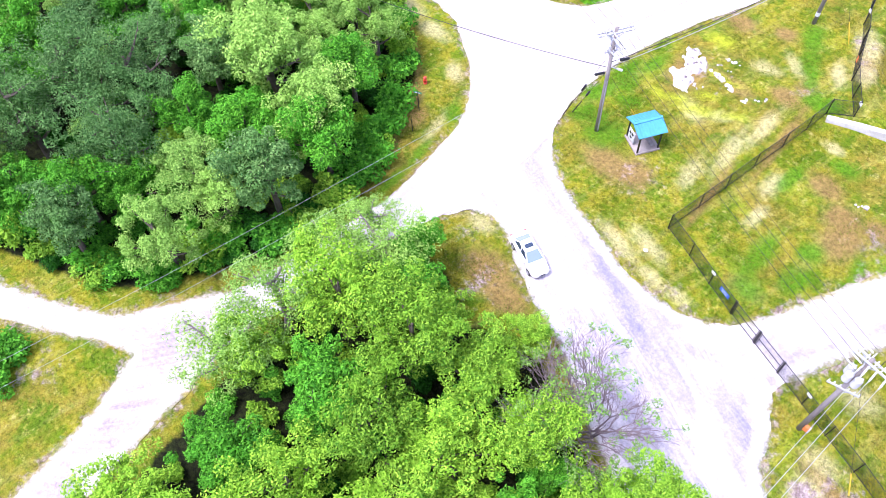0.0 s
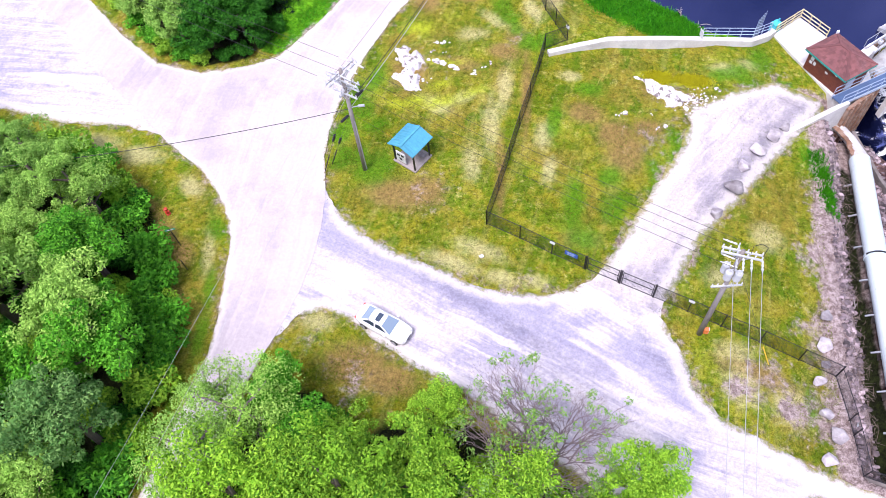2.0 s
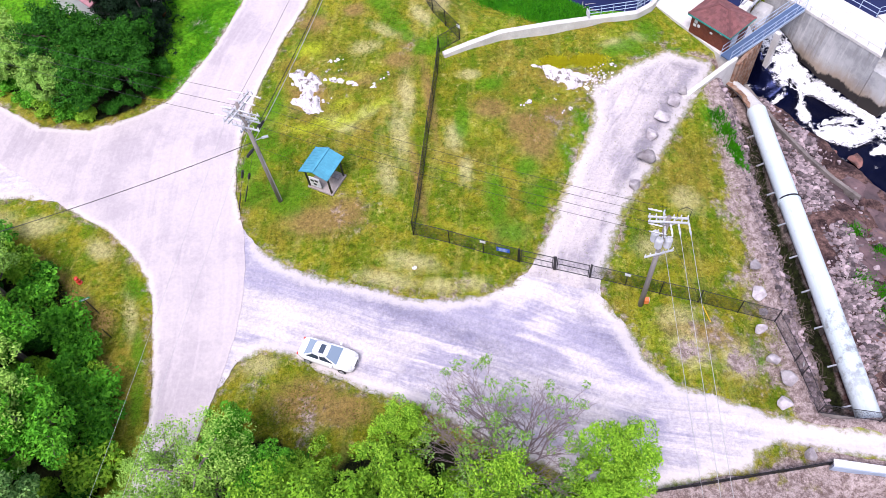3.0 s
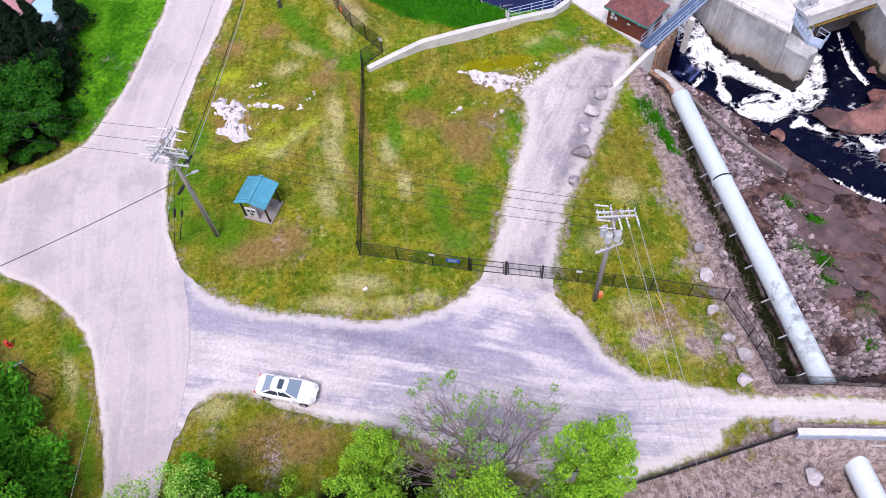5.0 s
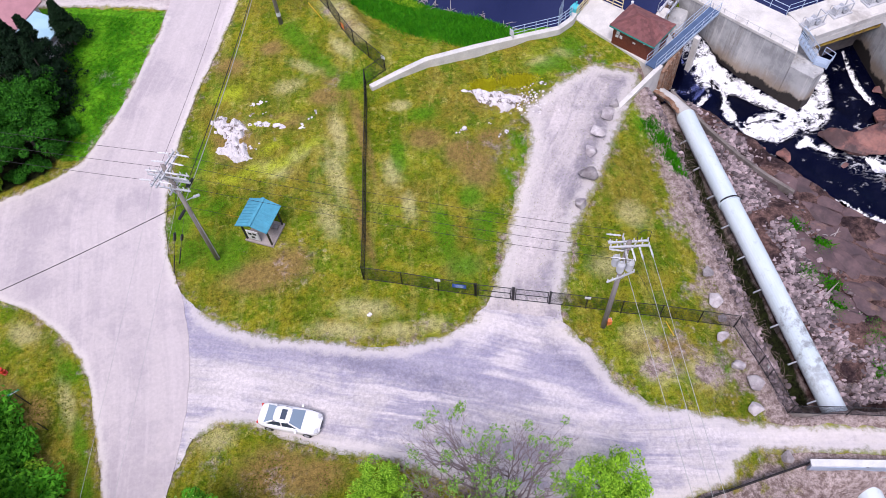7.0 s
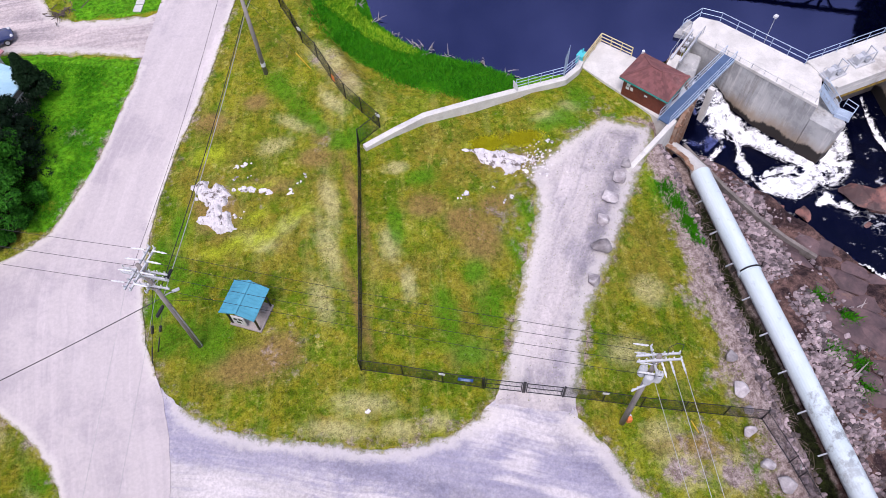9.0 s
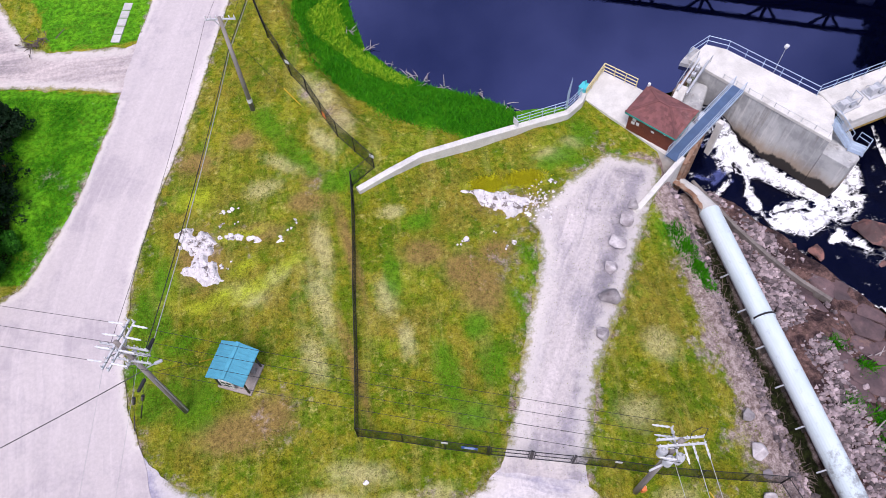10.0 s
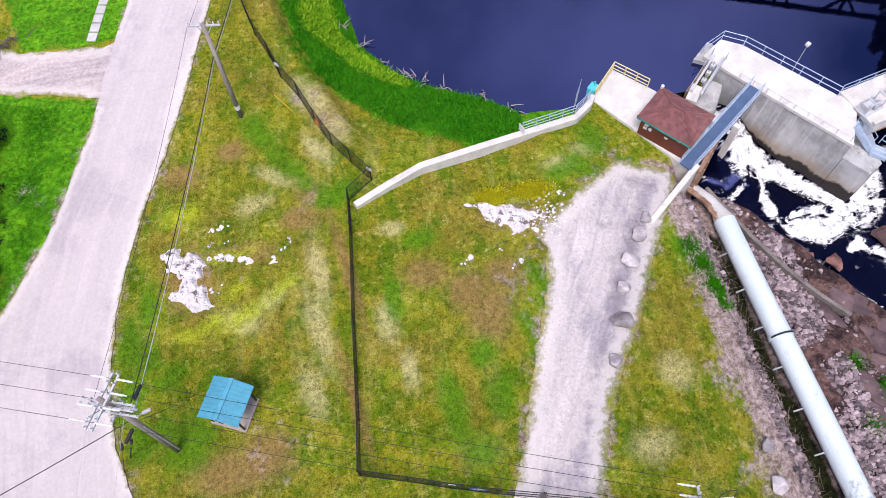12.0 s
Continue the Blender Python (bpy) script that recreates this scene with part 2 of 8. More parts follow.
def water_material(name, tone, rough, ripple, scale, foam=False):
    m, nt, bs = nodes_of(name)
    vec = place_of(nt)
    bs.inputs["Base Color"].default_value = (*tone, 1)
    bs.inputs["Roughness"].default_value = rough
    bs.inputs["IOR"].default_value = 1.33 if foam else 1.8
    bs.inputs["Specular IOR Level"].default_value = 0.4 if foam else 1.0
    bs.inputs["Specular Tint"].default_value = (0.28, 0.36, 0.98, 1)
    h = noise_tex(nt, vec, scale, 5, 0.6)
    if foam:
        f = attr(nt, "foam")
        streak = noise_tex(nt, vec, 0.8, 10, 0.68, (1.0, 1.3, 1.0))
        k = ramp(nt, math_node(nt, "ADD", f, math_node(nt, "MULTIPLY", math_node(nt, "SUBTRACT", streak, 0.5), 3.8)), 0.35, 1.05)
        thread = nt.nodes.new("ShaderNodeMath")
        thread.operation = "ABSOLUTE"
        nt.links.new(math_node(nt, "SUBTRACT", noise_tex(nt, vec, 0.6, 7, 0.6, (1.0, 1.6, 1.0)), 0.5), thread.inputs[0])
        lace = math_node(nt, "MULTIPLY", ramp(nt, thread.outputs[0], 0.04, 0.0), ramp(nt, f, 0.1, 0.5))
        k = math_node(nt, "MINIMUM", math_node(nt, "ADD", k, lace), 1.0)
        col = mix(nt, k, tone, mix(nt, ramp(nt, noise_tex(nt, vec, 1.2, 9, 0.72), 0.34, 0.5), (0.42, 0.42, 0.45), (0.9, 0.9, 0.88)))
        nt.links.new(col, bs.inputs["Base Color"])
        nt.links.new(math_node(nt, "ADD", math_node(nt, "MULTIPLY", k, 0.6), rough), bs.inputs["Roughness"])
        h = math_node(nt, "ADD", h, math_node(nt, "MULTIPLY", streak, 0.8))
    bump(nt, bs, h, ripple, 0.05)
    return m


def leaf_material(name, dark, light, other):
    m, nt, bs = nodes_of(name)
    geo = nt.nodes.new("ShaderNodeNewGeometry")
    inf = nt.nodes.new("ShaderNodeObjectInfo")
    col = mix(nt, geo.outputs["Random Per Island"], dark, light)
    patch = noise_tex(nt, place_of(nt), 0.5, 3, 0.6)
    col = mix(nt, math_node(nt, "MULTIPLY", ramp(nt, patch, 0.45, 0.65), 0.55), col, other)
    col = mix(nt, 1.0, col, mix(nt, inf.outputs["Random"], (0.75, 0.8, 0.8), (1.2, 1.15, 1.1)), "MULTIPLY")
    nt.links.new(col, bs.inputs["Base Color"])
    bs.inputs["Roughness"].default_value = 0.6
    bs.inputs["Specular IOR Level"].default_value = 0.1
    tr = nt.nodes.new("ShaderNodeBsdfTranslucent")
    nt.links.new(col, tr.inputs["Color"])
    ms = nt.nodes.new("ShaderNodeMixShader")
    ms.inputs[0].default_value = 0.2
    nt.links.new(bs.outputs[0], ms.inputs[1])
    nt.links.new(tr.outputs[0], ms.inputs[2])
    nt.links.new(ms.outputs[0], nt.nodes["Material Output"].inputs["Surface"])
    return m


def plain(name, col, rough=0.5, metal=0.0, relief=0.0, fine=25.0):
    return surface(name, col, tuple(c * 0.82 for c in col), 1.5, fine, None, rough, metal, relief)


M_GROUND = ground_material()
M_GRAVEL = gravel_material("pale_gravel", (0.49, 0.45, 0.445), (0.21, 0.185, 0.19), (0.27, 0.255, 0.35), 1.0, 0.55, lean=(1, 0.6, 2.4))
M_TRACK = gravel_material("dirt_gravel", (0.45, 0.385, 0.37), (0.15, 0.125, 0.12), (0.27, 0.235, 0.245), 0.9, 0.6)
M_ASPHALT = gravel_material("worn_asphalt", (0.5, 0.445, 0.44), (0.31, 0.27, 0.285), (0.37, 0.325, 0.345), 0.3, 0.22)
M_TRACKS = gravel_material("rutted_gravel", (0.48, 0.43, 0.42), (0.21, 0.185, 0.19), (0.24, 0.22, 0.26), 0.6, 0.5, lean=(-1, 0.5, 1.5))
def stained_shaded_concrete():
    """Cast concrete with lift joints, run-down streaks, a brown tide mark near the water and the undercut's shade
    painted near-black below.
    """
    m, nt, bs = nodes_of("stained_shaded_concrete")
    vec = place_of(nt)
    col = mix(nt, ramp(nt, noise_tex(nt, vec, 0.5, 8, 0.7), 0.38, 0.64), (0.45, 0.45, 0.44), (0.3, 0.3, 0.3))
    col = mix(nt, math_node(nt, "MULTIPLY", ramp(nt, noise_tex(nt, vec, 2.2, 6, 0.7, (1, 1, 0.08)), 0.52, 0.68), 0.6), col, (0.62, 0.6, 0.57))
    col = mix(nt, math_node(nt, "MULTIPLY", ramp(nt, noise_tex(nt, vec, 1.3, 6, 0.7, (1, 1, 0.1)), 0.54, 0.7), 0.6), col, (0.2, 0.18, 0.16))
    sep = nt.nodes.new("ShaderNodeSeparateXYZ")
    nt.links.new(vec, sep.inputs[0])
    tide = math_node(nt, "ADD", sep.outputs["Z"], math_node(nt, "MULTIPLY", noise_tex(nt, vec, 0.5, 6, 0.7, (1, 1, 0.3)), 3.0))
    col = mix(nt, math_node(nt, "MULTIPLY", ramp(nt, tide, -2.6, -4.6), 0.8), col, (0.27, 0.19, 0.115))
    # Near-black colour below about -6 stands in for the shaded undercut at the base.
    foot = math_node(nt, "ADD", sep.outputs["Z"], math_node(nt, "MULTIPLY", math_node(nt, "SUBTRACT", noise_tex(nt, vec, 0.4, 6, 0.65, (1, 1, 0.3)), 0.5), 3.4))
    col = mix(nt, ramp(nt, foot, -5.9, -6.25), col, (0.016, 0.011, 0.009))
    nt.links.new(col, bs.inputs["Base Color"])
    bs.inputs["Roughness"].default_value = 0.85
    bump(nt, bs, noise_tex(nt, vec, 7.0, 6, 0.7), 0.4, 0.02)
    return m


M_DAM = stained_shaded_concrete()
M_CONCRETE = surface("weathered_concrete", (0.55, 0.54, 0.52), (0.42, 0.41, 0.39), 0.5, 9.0, (0.3, 0.27, 0.23), 0.85, relief=0.01, local=False)
M_DECK = surface("clean_concrete", (0.68, 0.655, 0.61), (0.54, 0.52, 0.48), 0.7, 9.0, (0.33, 0.3, 0.27), 0.85, relief=0.008, local=False)
M_POND = water_material("still_water", (0.0005, 0.0008, 0.006), 0.012, 0.05, 1.6)
M_RIVER = water_material("white_water", (0.001, 0.0015, 0.008), 0.1, 0.9, 1.1, foam=True)
# The third colour paints the rock's dark crevices as noise patches.
M_ROCK = surface("pale_rock", (0.8, 0.76, 0.76), (0.64, 0.59, 0.6), 4.0, 9.0, (0.11, 0.08, 0.065), 0.9, relief=0.07, local=False, vary=0.2, stain_at=(0.55, 0.6))
M_BOULDER = surface("grey_granite", (0.5, 0.46, 0.46), (0.26, 0.225, 0.235), 1.5, 7.0, (0.14, 0.105, 0.11), 0.9, relief=0.06, local=False, vary=0.35)
M_OLDWALL = surface("old_wet_concrete", (0.22, 0.19, 0.17), (0.12, 0.1, 0.09), 1.0, 9.0, (0.05, 0.04, 0.04), 0.8, relief=0.02, local=False)
M_WETROCK = surface("red_wet_rock", (0.3, 0.13, 0.1), (0.13, 0.06, 0.055), 0.9, 4.0, (0.045, 0.026, 0.026), 0.6, relief=0.08, local=False, stain_at=(0.48, 0.6))
M_RUBBLE = surface("rubble", (0.33, 0.26, 0.265), (0.12, 0.09, 0.095), 0.8, 8.0, (0.09, 0.06, 0.06), 0.9, relief=0.03, local=False, island=0.75)
M_BEDROCK = surface("purple_brown_bedrock", (0.14, 0.085, 0.085), (0.06, 0.038, 0.042), 0.7, 5.0, (0.26, 0.15, 0.1), 0.75, relief=0.06, local=False, vary=0.25)
M_STICK = surface("dead_stick_wood", (0.26, 0.2, 0.17), (0.1, 0.07, 0.05), 1.2, 12.0, None, 0.9, local=False, island=0.4)
M_WOOD = surface("grey_pole_wood", (0.3, 0.27, 0.25), (0.2, 0.17, 0.15), 2.0, 14.0, (0.12, 0.1, 0.09), 0.85, relief=0.01, stretch=(1, 1, 0.1))
M_BARK = surface("bark", (0.13, 0.1, 0.08), (0.08, 0.06, 0.045), 3.0, 12.0, None, 0.9, relief=0.02)
M_TWIG = surface("brown_twig", (0.26, 0.2, 0.2), (0.16, 0.12, 0.12), 3.0, 12.0, None, 0.9)
M_GREYBARK = surface("grey_bark", (0.4, 0.35, 0.34), (0.26, 0.22, 0.21), 3.0, 12.0, None, 0.9, relief=0.01)
M_BLACK = plain("black_coated_steel", (0.012, 0.012, 0.014), 0.45)
M_TAR, _nt, _b = nodes_of("tarred_steel")
_b.inputs["Base Color"].default_value = (0.006, 0.006, 0.007, 1)
_b.inputs["Roughness"].default_value, _b.inputs["Specular IOR Level"].default_value = 0.95, 0.0
M_GALV = plain("galvanised_steel", (0.5, 0.52, 0.55), 0.45, 0.5)
M_GREYPAINT = plain("light_grey_paint", (0.55, 0.56, 0.58), 0.5)
M_WHITE = plain("white_enamel", (0.68, 0.68, 0.68), 0.35)
M_BLUEROOF = plain("turquoise_sheet_metal", (0.08, 0.36, 0.48), 0.4, 0.1)
M_TEAL = plain("teal_paint", (0.02, 0.3, 0.25), 0.5)
M_CYAN = plain("cyan_paint", (0.06, 0.5, 0.55), 0.5)
M_SIDING = surface("red_brown_siding", (0.16, 0.038, 0.02), (0.12, 0.026, 0.014), 3.0, 18.0, None, 0.7, relief=0.004)
M_SHINGLE = surface("red_grey_shingles", (0.22, 0.085, 0.08), (0.15, 0.06, 0.06), 1.2, 22.0, (0.26, 0.13, 0.125), 0.95, relief=0.01, vary=0.22)
def pipe_material():
    """Pale paint, faintly streaked round the shell, with dark mildew where the trees used to drip on it."""
    m, nt, bs = nodes_of("pale_painted_pipe")
    vec = place_of(nt)
    col = mix(nt, ramp(nt, noise_tex(nt, vec, 0.7, 6, 0.7, (1, 0.2, 1)), 0.35, 0.65), (0.6, 0.68, 0.71), (0.51, 0.6, 0.63))
    col = mix(nt, math_node(nt, "MULTIPLY", ramp(nt, noise_tex(nt, vec, 1.6, 7, 0.75), 0.56, 0.72), 0.5), col, (0.3, 0.33, 0.33))
    sep = nt.nodes.new("ShaderNodeSeparateXYZ")
    nt.links.new(vec, sep.inputs[0])
    near = math_node(nt, "MULTIPLY", ramp(nt, sep.outputs["Y"], 31.0, 29.3), ramp(nt, sep.outputs["Y"], 21.0, 26.0))
    f = math_node(nt, "MULTIPLY", near, ramp(nt, noise_tex(nt, vec, 0.9, 9, 0.75), 0.47, 0.62))
    col = mix(nt, math_node(nt, "MULTIPLY", f, 0.75), col, (0.17, 0.17, 0.17))
    nt.links.new(col, bs.inputs["Base Color"])
    bs.inputs["Roughness"].default_value = 0.45
    bump(nt, bs, noise_tex(nt, vec, 7.0, 6, 0.7), 0.4, 0.004)
    return m


M_PIPE = pipe_material()
M_RUST = surface("rusty_steel", (0.22, 0.1, 0.05), (0.34, 0.25, 0.19), 2.0, 12.0, (0.12, 0.06, 0.04), 0.85, relief=0.01)
M_OCHRE = surface("worn_yellow_paint", (0.5, 0.33, 0.04), (0.2, 0.12, 0.03), 1.5, 8.0, (0.06, 0.04, 0.02), 0.7)
M_YELLOW = plain("yellow_paint", (0.75, 0.5, 0.03), 0.5)
M_CREAM = plain("cream_yellow_rail", (0.72, 0.6, 0.3), 0.5)
M_BLUEGRATE = plain("blue_grey_grating", (0.09, 0.15, 0.27), 0.5, 0.2)
M_BLUERAIL = plain("pale_blue_rail", (0.45, 0.55, 0.68), 0.45, 0.2)
M_BLUESIGN = plain("blue_sign_face", (0.02, 0.08, 0.42), 0.4)
M_RED = plain("red_paint", (0.6, 0.04, 0.02), 0.45)
M_ORANGE = plain("orange_plastic", (0.75, 0.2, 0.05), 0.5)
M_GREENSIGN = plain("green_sign_face", (0.02, 0.25, 0.1), 0.5)
M_CARPAINT, _nt, _b = nodes_of("white_car_paint")
_b.inputs["Base Color"].default_value = (0.8, 0.8, 0.81, 1)
_b.inputs["Roughness"].default_value, _b.inputs["Coat Weight"].default_value = 0.3, 0.8
M_NAVY, _nt, _b = nodes_of("dark_blue_car_paint")
_b.inputs["Base Color"].default_value = (0.02, 0.03, 0.1, 1)
_b.inputs["Roughness"].default_value, _b.inputs["Coat Weight"].default_value = 0.25, 0.8
M_GLASS, _nt, _b = nodes_of("tinted_glass")
_b.inputs["Base Color"].default_value = (0.03, 0.05, 0.08, 1)
_b.inputs["Roughness"].default_value, _b.inputs["Specular IOR Level"].default_value = 0.03, 0.8
# Pale blue base colour stands in for the sky reflected in the glass.
M_WINDOW, _nt, _b = nodes_of("painted_sky_glass")
_b.inputs["Base Color"].default_value = (0.22, 0.29, 0.36, 1)
_b.inputs["Roughness"].default_value, _b.inputs["Specular IOR Level"].default_value = 0.05, 0.9
M_RUBBER = plain("rubber", (0.015, 0.015, 0.016), 0.8)
M_CABLE = plain("black_cable", (0.015, 0.015, 0.016), 0.6)
M_BRIGHTWIRE = plain("aluminium_wire", (0.5, 0.5, 0.48), 0.5, 0.5)
M_LEAF_BRIGHT = leaf_material("bright_leaves", (0.05, 0.19, 0.01), (0.37, 0.64, 0.045), (0.24, 0.52, 0.022))
M_LEAF_MID = leaf_material("green_leaves", (0.014, 0.12, 0.006), (0.16, 0.52, 0.03), (0.08, 0.38, 0.018))
M_LEAF_WILLOW = leaf_material("grey_green_leaves", (0.035, 0.13, 0.025), (0.24, 0.44, 0.12), (0.14, 0.34, 0.07))
M_LEAF_YELLOW = leaf_material("yellow_green_leaves", (0.09, 0.24, 0.025), (0.38, 0.62, 0.12), (0.27, 0.52, 0.08))
M_LEAF_DARK = leaf_material("dark_leaves", (0.004, 0.045, 0.004), (0.045, 0.22, 0.014), (0.02, 0.13, 0.007))
M_NEEDLE = leaf_material("dark_needles", (0.003, 0.012, 0.005), (0.012, 0.036, 0.014), (0.008, 0.026, 0.009))
M_MOSS = leaf_material("yellow_moss", (0.3, 0.29, 0.006), (0.66, 0.62, 0.02), (0.5, 0.5, 0.012))
M_SHOREWEED = leaf_material("yellow_green_weeds", (0.14, 0.34, 0.008), (0.5, 0.72, 0.03), (0.34, 0.58, 0.015))
M_REED = leaf_material("reeds", (0.006, 0.11, 0.002), (0.07, 0.42, 0.006), (0.075, 0.36, 0.006))


# ---- mesh helpers ----
class Geo:
    """Collects vertices and faces of one mesh."""

    def __init__(self):
        self.v, self.f = [], []

    def add(self, verts, faces):
        n = len(self.v)
        self.v.extend(tuple(p) for p in verts)
        self.f.extend(tuple(i + n for i in face) for face in faces)
        return self

    def prism(self, poly, z0, z1):
        n = len(poly)
        z0 = [z0] * n if isinstance(z0, (int, float)) else z0
        z1 = [z1] * n if isinstance(z1, (int, float)) else z1
        if sum(poly[i][0] * poly[(i + 1) % n][1] - poly[(i + 1) % n][0] * poly[i][1] for i in range(n)) < 0:
            poly, z0, z1 = poly[::-1], z0[::-1], z1[::-1]
        vs = [(p[0], p[1], z) for p, z in zip(poly, z0)] + [(p[0], p[1], z) for p, z in zip(poly, z1)]
        fs = [tuple(range(n))[::-1], tuple(range(n, 2 * n))] + [(i, (i + 1) % n, n + (i + 1) % n, n + i) for i in range(n)]
        return self.add(vs, fs)

    def box(self, c, s, rz=0.0, rx=0.0):
        m = pose(*c, rx, 0, rz)
        vs = [m @ Vector((sx * s[0] / 2, sy * s[1] / 2, sz * s[2] / 2)) for sz in (-1, 1) for sx, sy in ((-1, -1), (1, -1), (1, 1), (-1, 1))]
        return self.add(vs, [(3, 2, 1, 0), (4, 5, 6, 7), (0, 1, 5, 4), (1, 2, 6, 5), (2, 3, 7, 6), (3, 0, 4, 7)])

    def beam(self, a, b, w, h):
        """A rectangular bar from a to b: w across, h upright."""
        a, b = Vector(a), Vector(b)
        d = (b - a).normalized()
        side = d.cross(Vector((0, 0, 1)))
        side = side.normalized() if side.length > 1e-4 else Vector((1, 0, 0))
        up = side.cross(d)
        vs = [p + side * (sx * w / 2) + up * (sz * h / 2) for p in (a, b) for sx, sz in ((-1, -1), (1, -1), (1, 1), (-1, 1))]
        return self.add(vs, [(3, 2, 1, 0), (4, 5, 6, 7), (0, 1, 5, 4), (1, 2, 6, 5), (2, 3, 7, 6), (3, 0, 4, 7)])

    def tube(self, pts, radii, n=8, cap=True):
        """A round bar through the points."""
        pts = [Vector(p) for p in pts]
        if isinstance(radii, (int, float)):
            radii = [radii] * len(pts)
        base, vs, fs = None, [], []
        for i, p in enumerate(pts):
            d = (pts[min(i + 1, len(pts) - 1)] - pts[max(i - 1, 0)]).normalized()
            if base is None:
                base = d.orthogonal().normalized()
            u = (base - d * base.dot(d)).normalized()
            base = u
            w = d.cross(u)
            vs += [p + (u * math.cos(2 * math.pi * k / n) + w * math.sin(2 * math.pi * k / n)) * radii[i] for k in range(n)]
        for i in range(len(pts) - 1):
            fs += [(i * n + k, i * n + (k + 1) % n, (i + 1) * n + (k + 1) % n, (i + 1) * n + k) for k in range(n)]
        if cap:
            fs += [tuple(range(n))[::-1], tuple(range((len(pts) - 1) * n, len(pts) * n))]
        return self.add(vs, fs)

    def mesh(self, name, material, smooth=False):
        me = bpy.data.meshes.new(name)
        me.from_pydata(self.v, [], self.f)
        me.materials.append(material)
        if smooth:
            me.shade_smooth()
        me.update()
        return me


def part(name, geo, material, parent=None, label="", smooth=False, bevel=0.0):
    me = geo.mesh(name, material, smooth) if isinstance(geo, Geo) else geo
    ob = new(name, me)
    ob.parent = parent
    if bevel:
        md = ob.modifiers.new("bevel", "BEVEL")
        md.width, md.segments, md.limit_method = bevel, 2, "ANGLE"
    if label:
        tagged(ob, label)
    return ob


def thing(name, label, category, at=(0, 0, 0), rz=0.0, group="", kind=""):
    ob = new(name)
    ob.matrix_basis = pose(*at, 0, 0, rz)
    return tagged(ob, label, category, group, kind)


# ---- the lie of the land ----
def step(a, b, v):
    t = np.clip((np.asarray(v, float) - a) / (b - a), 0, 1)
    return t * t * (3 - 2 * t)


def signed(poly, x, y):
    """Metres inside (+) or outside (-) a polygon."""
    x, y = np.asarray(x, float), np.asarray(y, float)
    best, inside = np.full(x.shape, 1e9), np.zeros(x.shape, bool)
    for (ax, ay), (bx, by) in zip(poly, poly[1:] + poly[:1]):
        dx, dy = bx - ax, by - ay
        t = np.clip(((x - ax) * dx + (y - ay) * dy) / (dx * dx + dy * dy + 1e-9), 0, 1)
        best = np.minimum(best, np.hypot(x - ax - t * dx, y - ay - t * dy))
        cross = ((ay > y) != (by > y)) & (x < (bx - ax) * (y - ay) / (by - ay + 1e-12) + ax)
        inside ^= cross
    return np.where(inside, best, -best)


POND_Z, RIVER_Z = -2.0, -7.0
POND = [(3.5, 61.5), (0.8, 63.6), (-3.0, 65.7), (-5.4, 67.8), (-7.7, 71.1), (-8.2, 76.6), (-9.0, 90.0), (-6.0, 160.0), (75.0, 160.0), (62.0, 95.0), (46.5, 74.0), (48.0, 62.0), (32.0, 58.0), (28.0, 56.0),
        (21.0, 62.0), (19.0, 58.5), (15.0, 59.0), (11.5, 62.5), (9.0, 60.8)]
BEHIND_WALL = [(-10.9, 54.6), (-5.4, 56.5), (-0.9, 57.1), (6.8, 58.2), (9.2, 60.6), (11.7, 63.4), (20.0, 75.0), (20.0, 160.0), (-9.0, 160.0), (-16.0, 85.0), (-14.0, 72.0), (-11.0, 64.0), (-8.8, 58.0)]


def land(x, y):
    x, y = np.asarray(x, float), np.asarray(y, float)
    z = 0.75 * step(42, 66, y) * (1 - step(-12, 0, x)) - 0.5 * step(-13, 0, x)
    z = z - 1.6 * step(5, 13, x) * (1 - step(42, 52, y)) - 1.1 * step(4, 11, x) * step(44, 54, y)
    along_y = y + 0.21 * np.maximum(0, x - 17.0)
    cause = step(15.3, 16.6, along_y) * (1 - step(20.9, 22.0, along_y))
    bank = step(12.6, 15.6, x) * (1 - step(53.5, 54.5, y))
    z = z - 2.9 * bank * (1 - cause)
    s = (x - 21.6) * 0.82 + (y - 48.2) * 0.57
    z = z - 1.0 * step(-7, -3, s) * bank * (1 - cause) - 3.4 * step(-0.8, 1.8, s) * bank * (1 - cause)
    gorge = step(14.6, 15.4, x) * step(52, 54, y) * (1 - step(61, 62, y))
    z = z * (1 - gorge) - 8.0 * gorge
    back = step(0.1, 1.0, signed(BEHIND_WALL, x, y))
    d = signed(POND, x, y)
    z = z * (1 - back) + back * (POND_Z + np.clip(-d * 0.26, 0, 2.4))
    return np.where(d > 0, np.minimum(z, POND_Z - np.clip(d * 0.7, 0, 3.0)), z)


def ground_z(x, y):
    return float(land(np.array([x]), np.array([y]))[0])


def axis_steps(lo, hi, fine, far):
    inner = list(np.arange(lo, hi + 1e-6, fine))
    out, d = [], fine
    p = hi
    while p < far:
        d *= 1.5
        p += d
        out.append(p)
    out2, d, p = [], fine, lo
    while p > -far:
        d *= 1.5
        p -= d
        out2.append(p)
    return np.array(out2[::-1] + inner + out)


GARDEN_S = [(-26.6, 37.5), (-24.9, 35.5), (-23.1, 34.2), (-20.3, 32.9), (-17.1, 32.0), (-14.0, 31.0), (-11.1, 30.5), (-8.4, 30.8), (-6.2, 31.6), (-4.5, 32.9)]
TRACK_W = [(-3.3, 35.9), (-1.3, 40.8), (0.8, 45.2), (1.9, 48.5), (1.2, 50.2), (3.2, 51.2), (6.0, 53.2), (9.5, 55.0)]
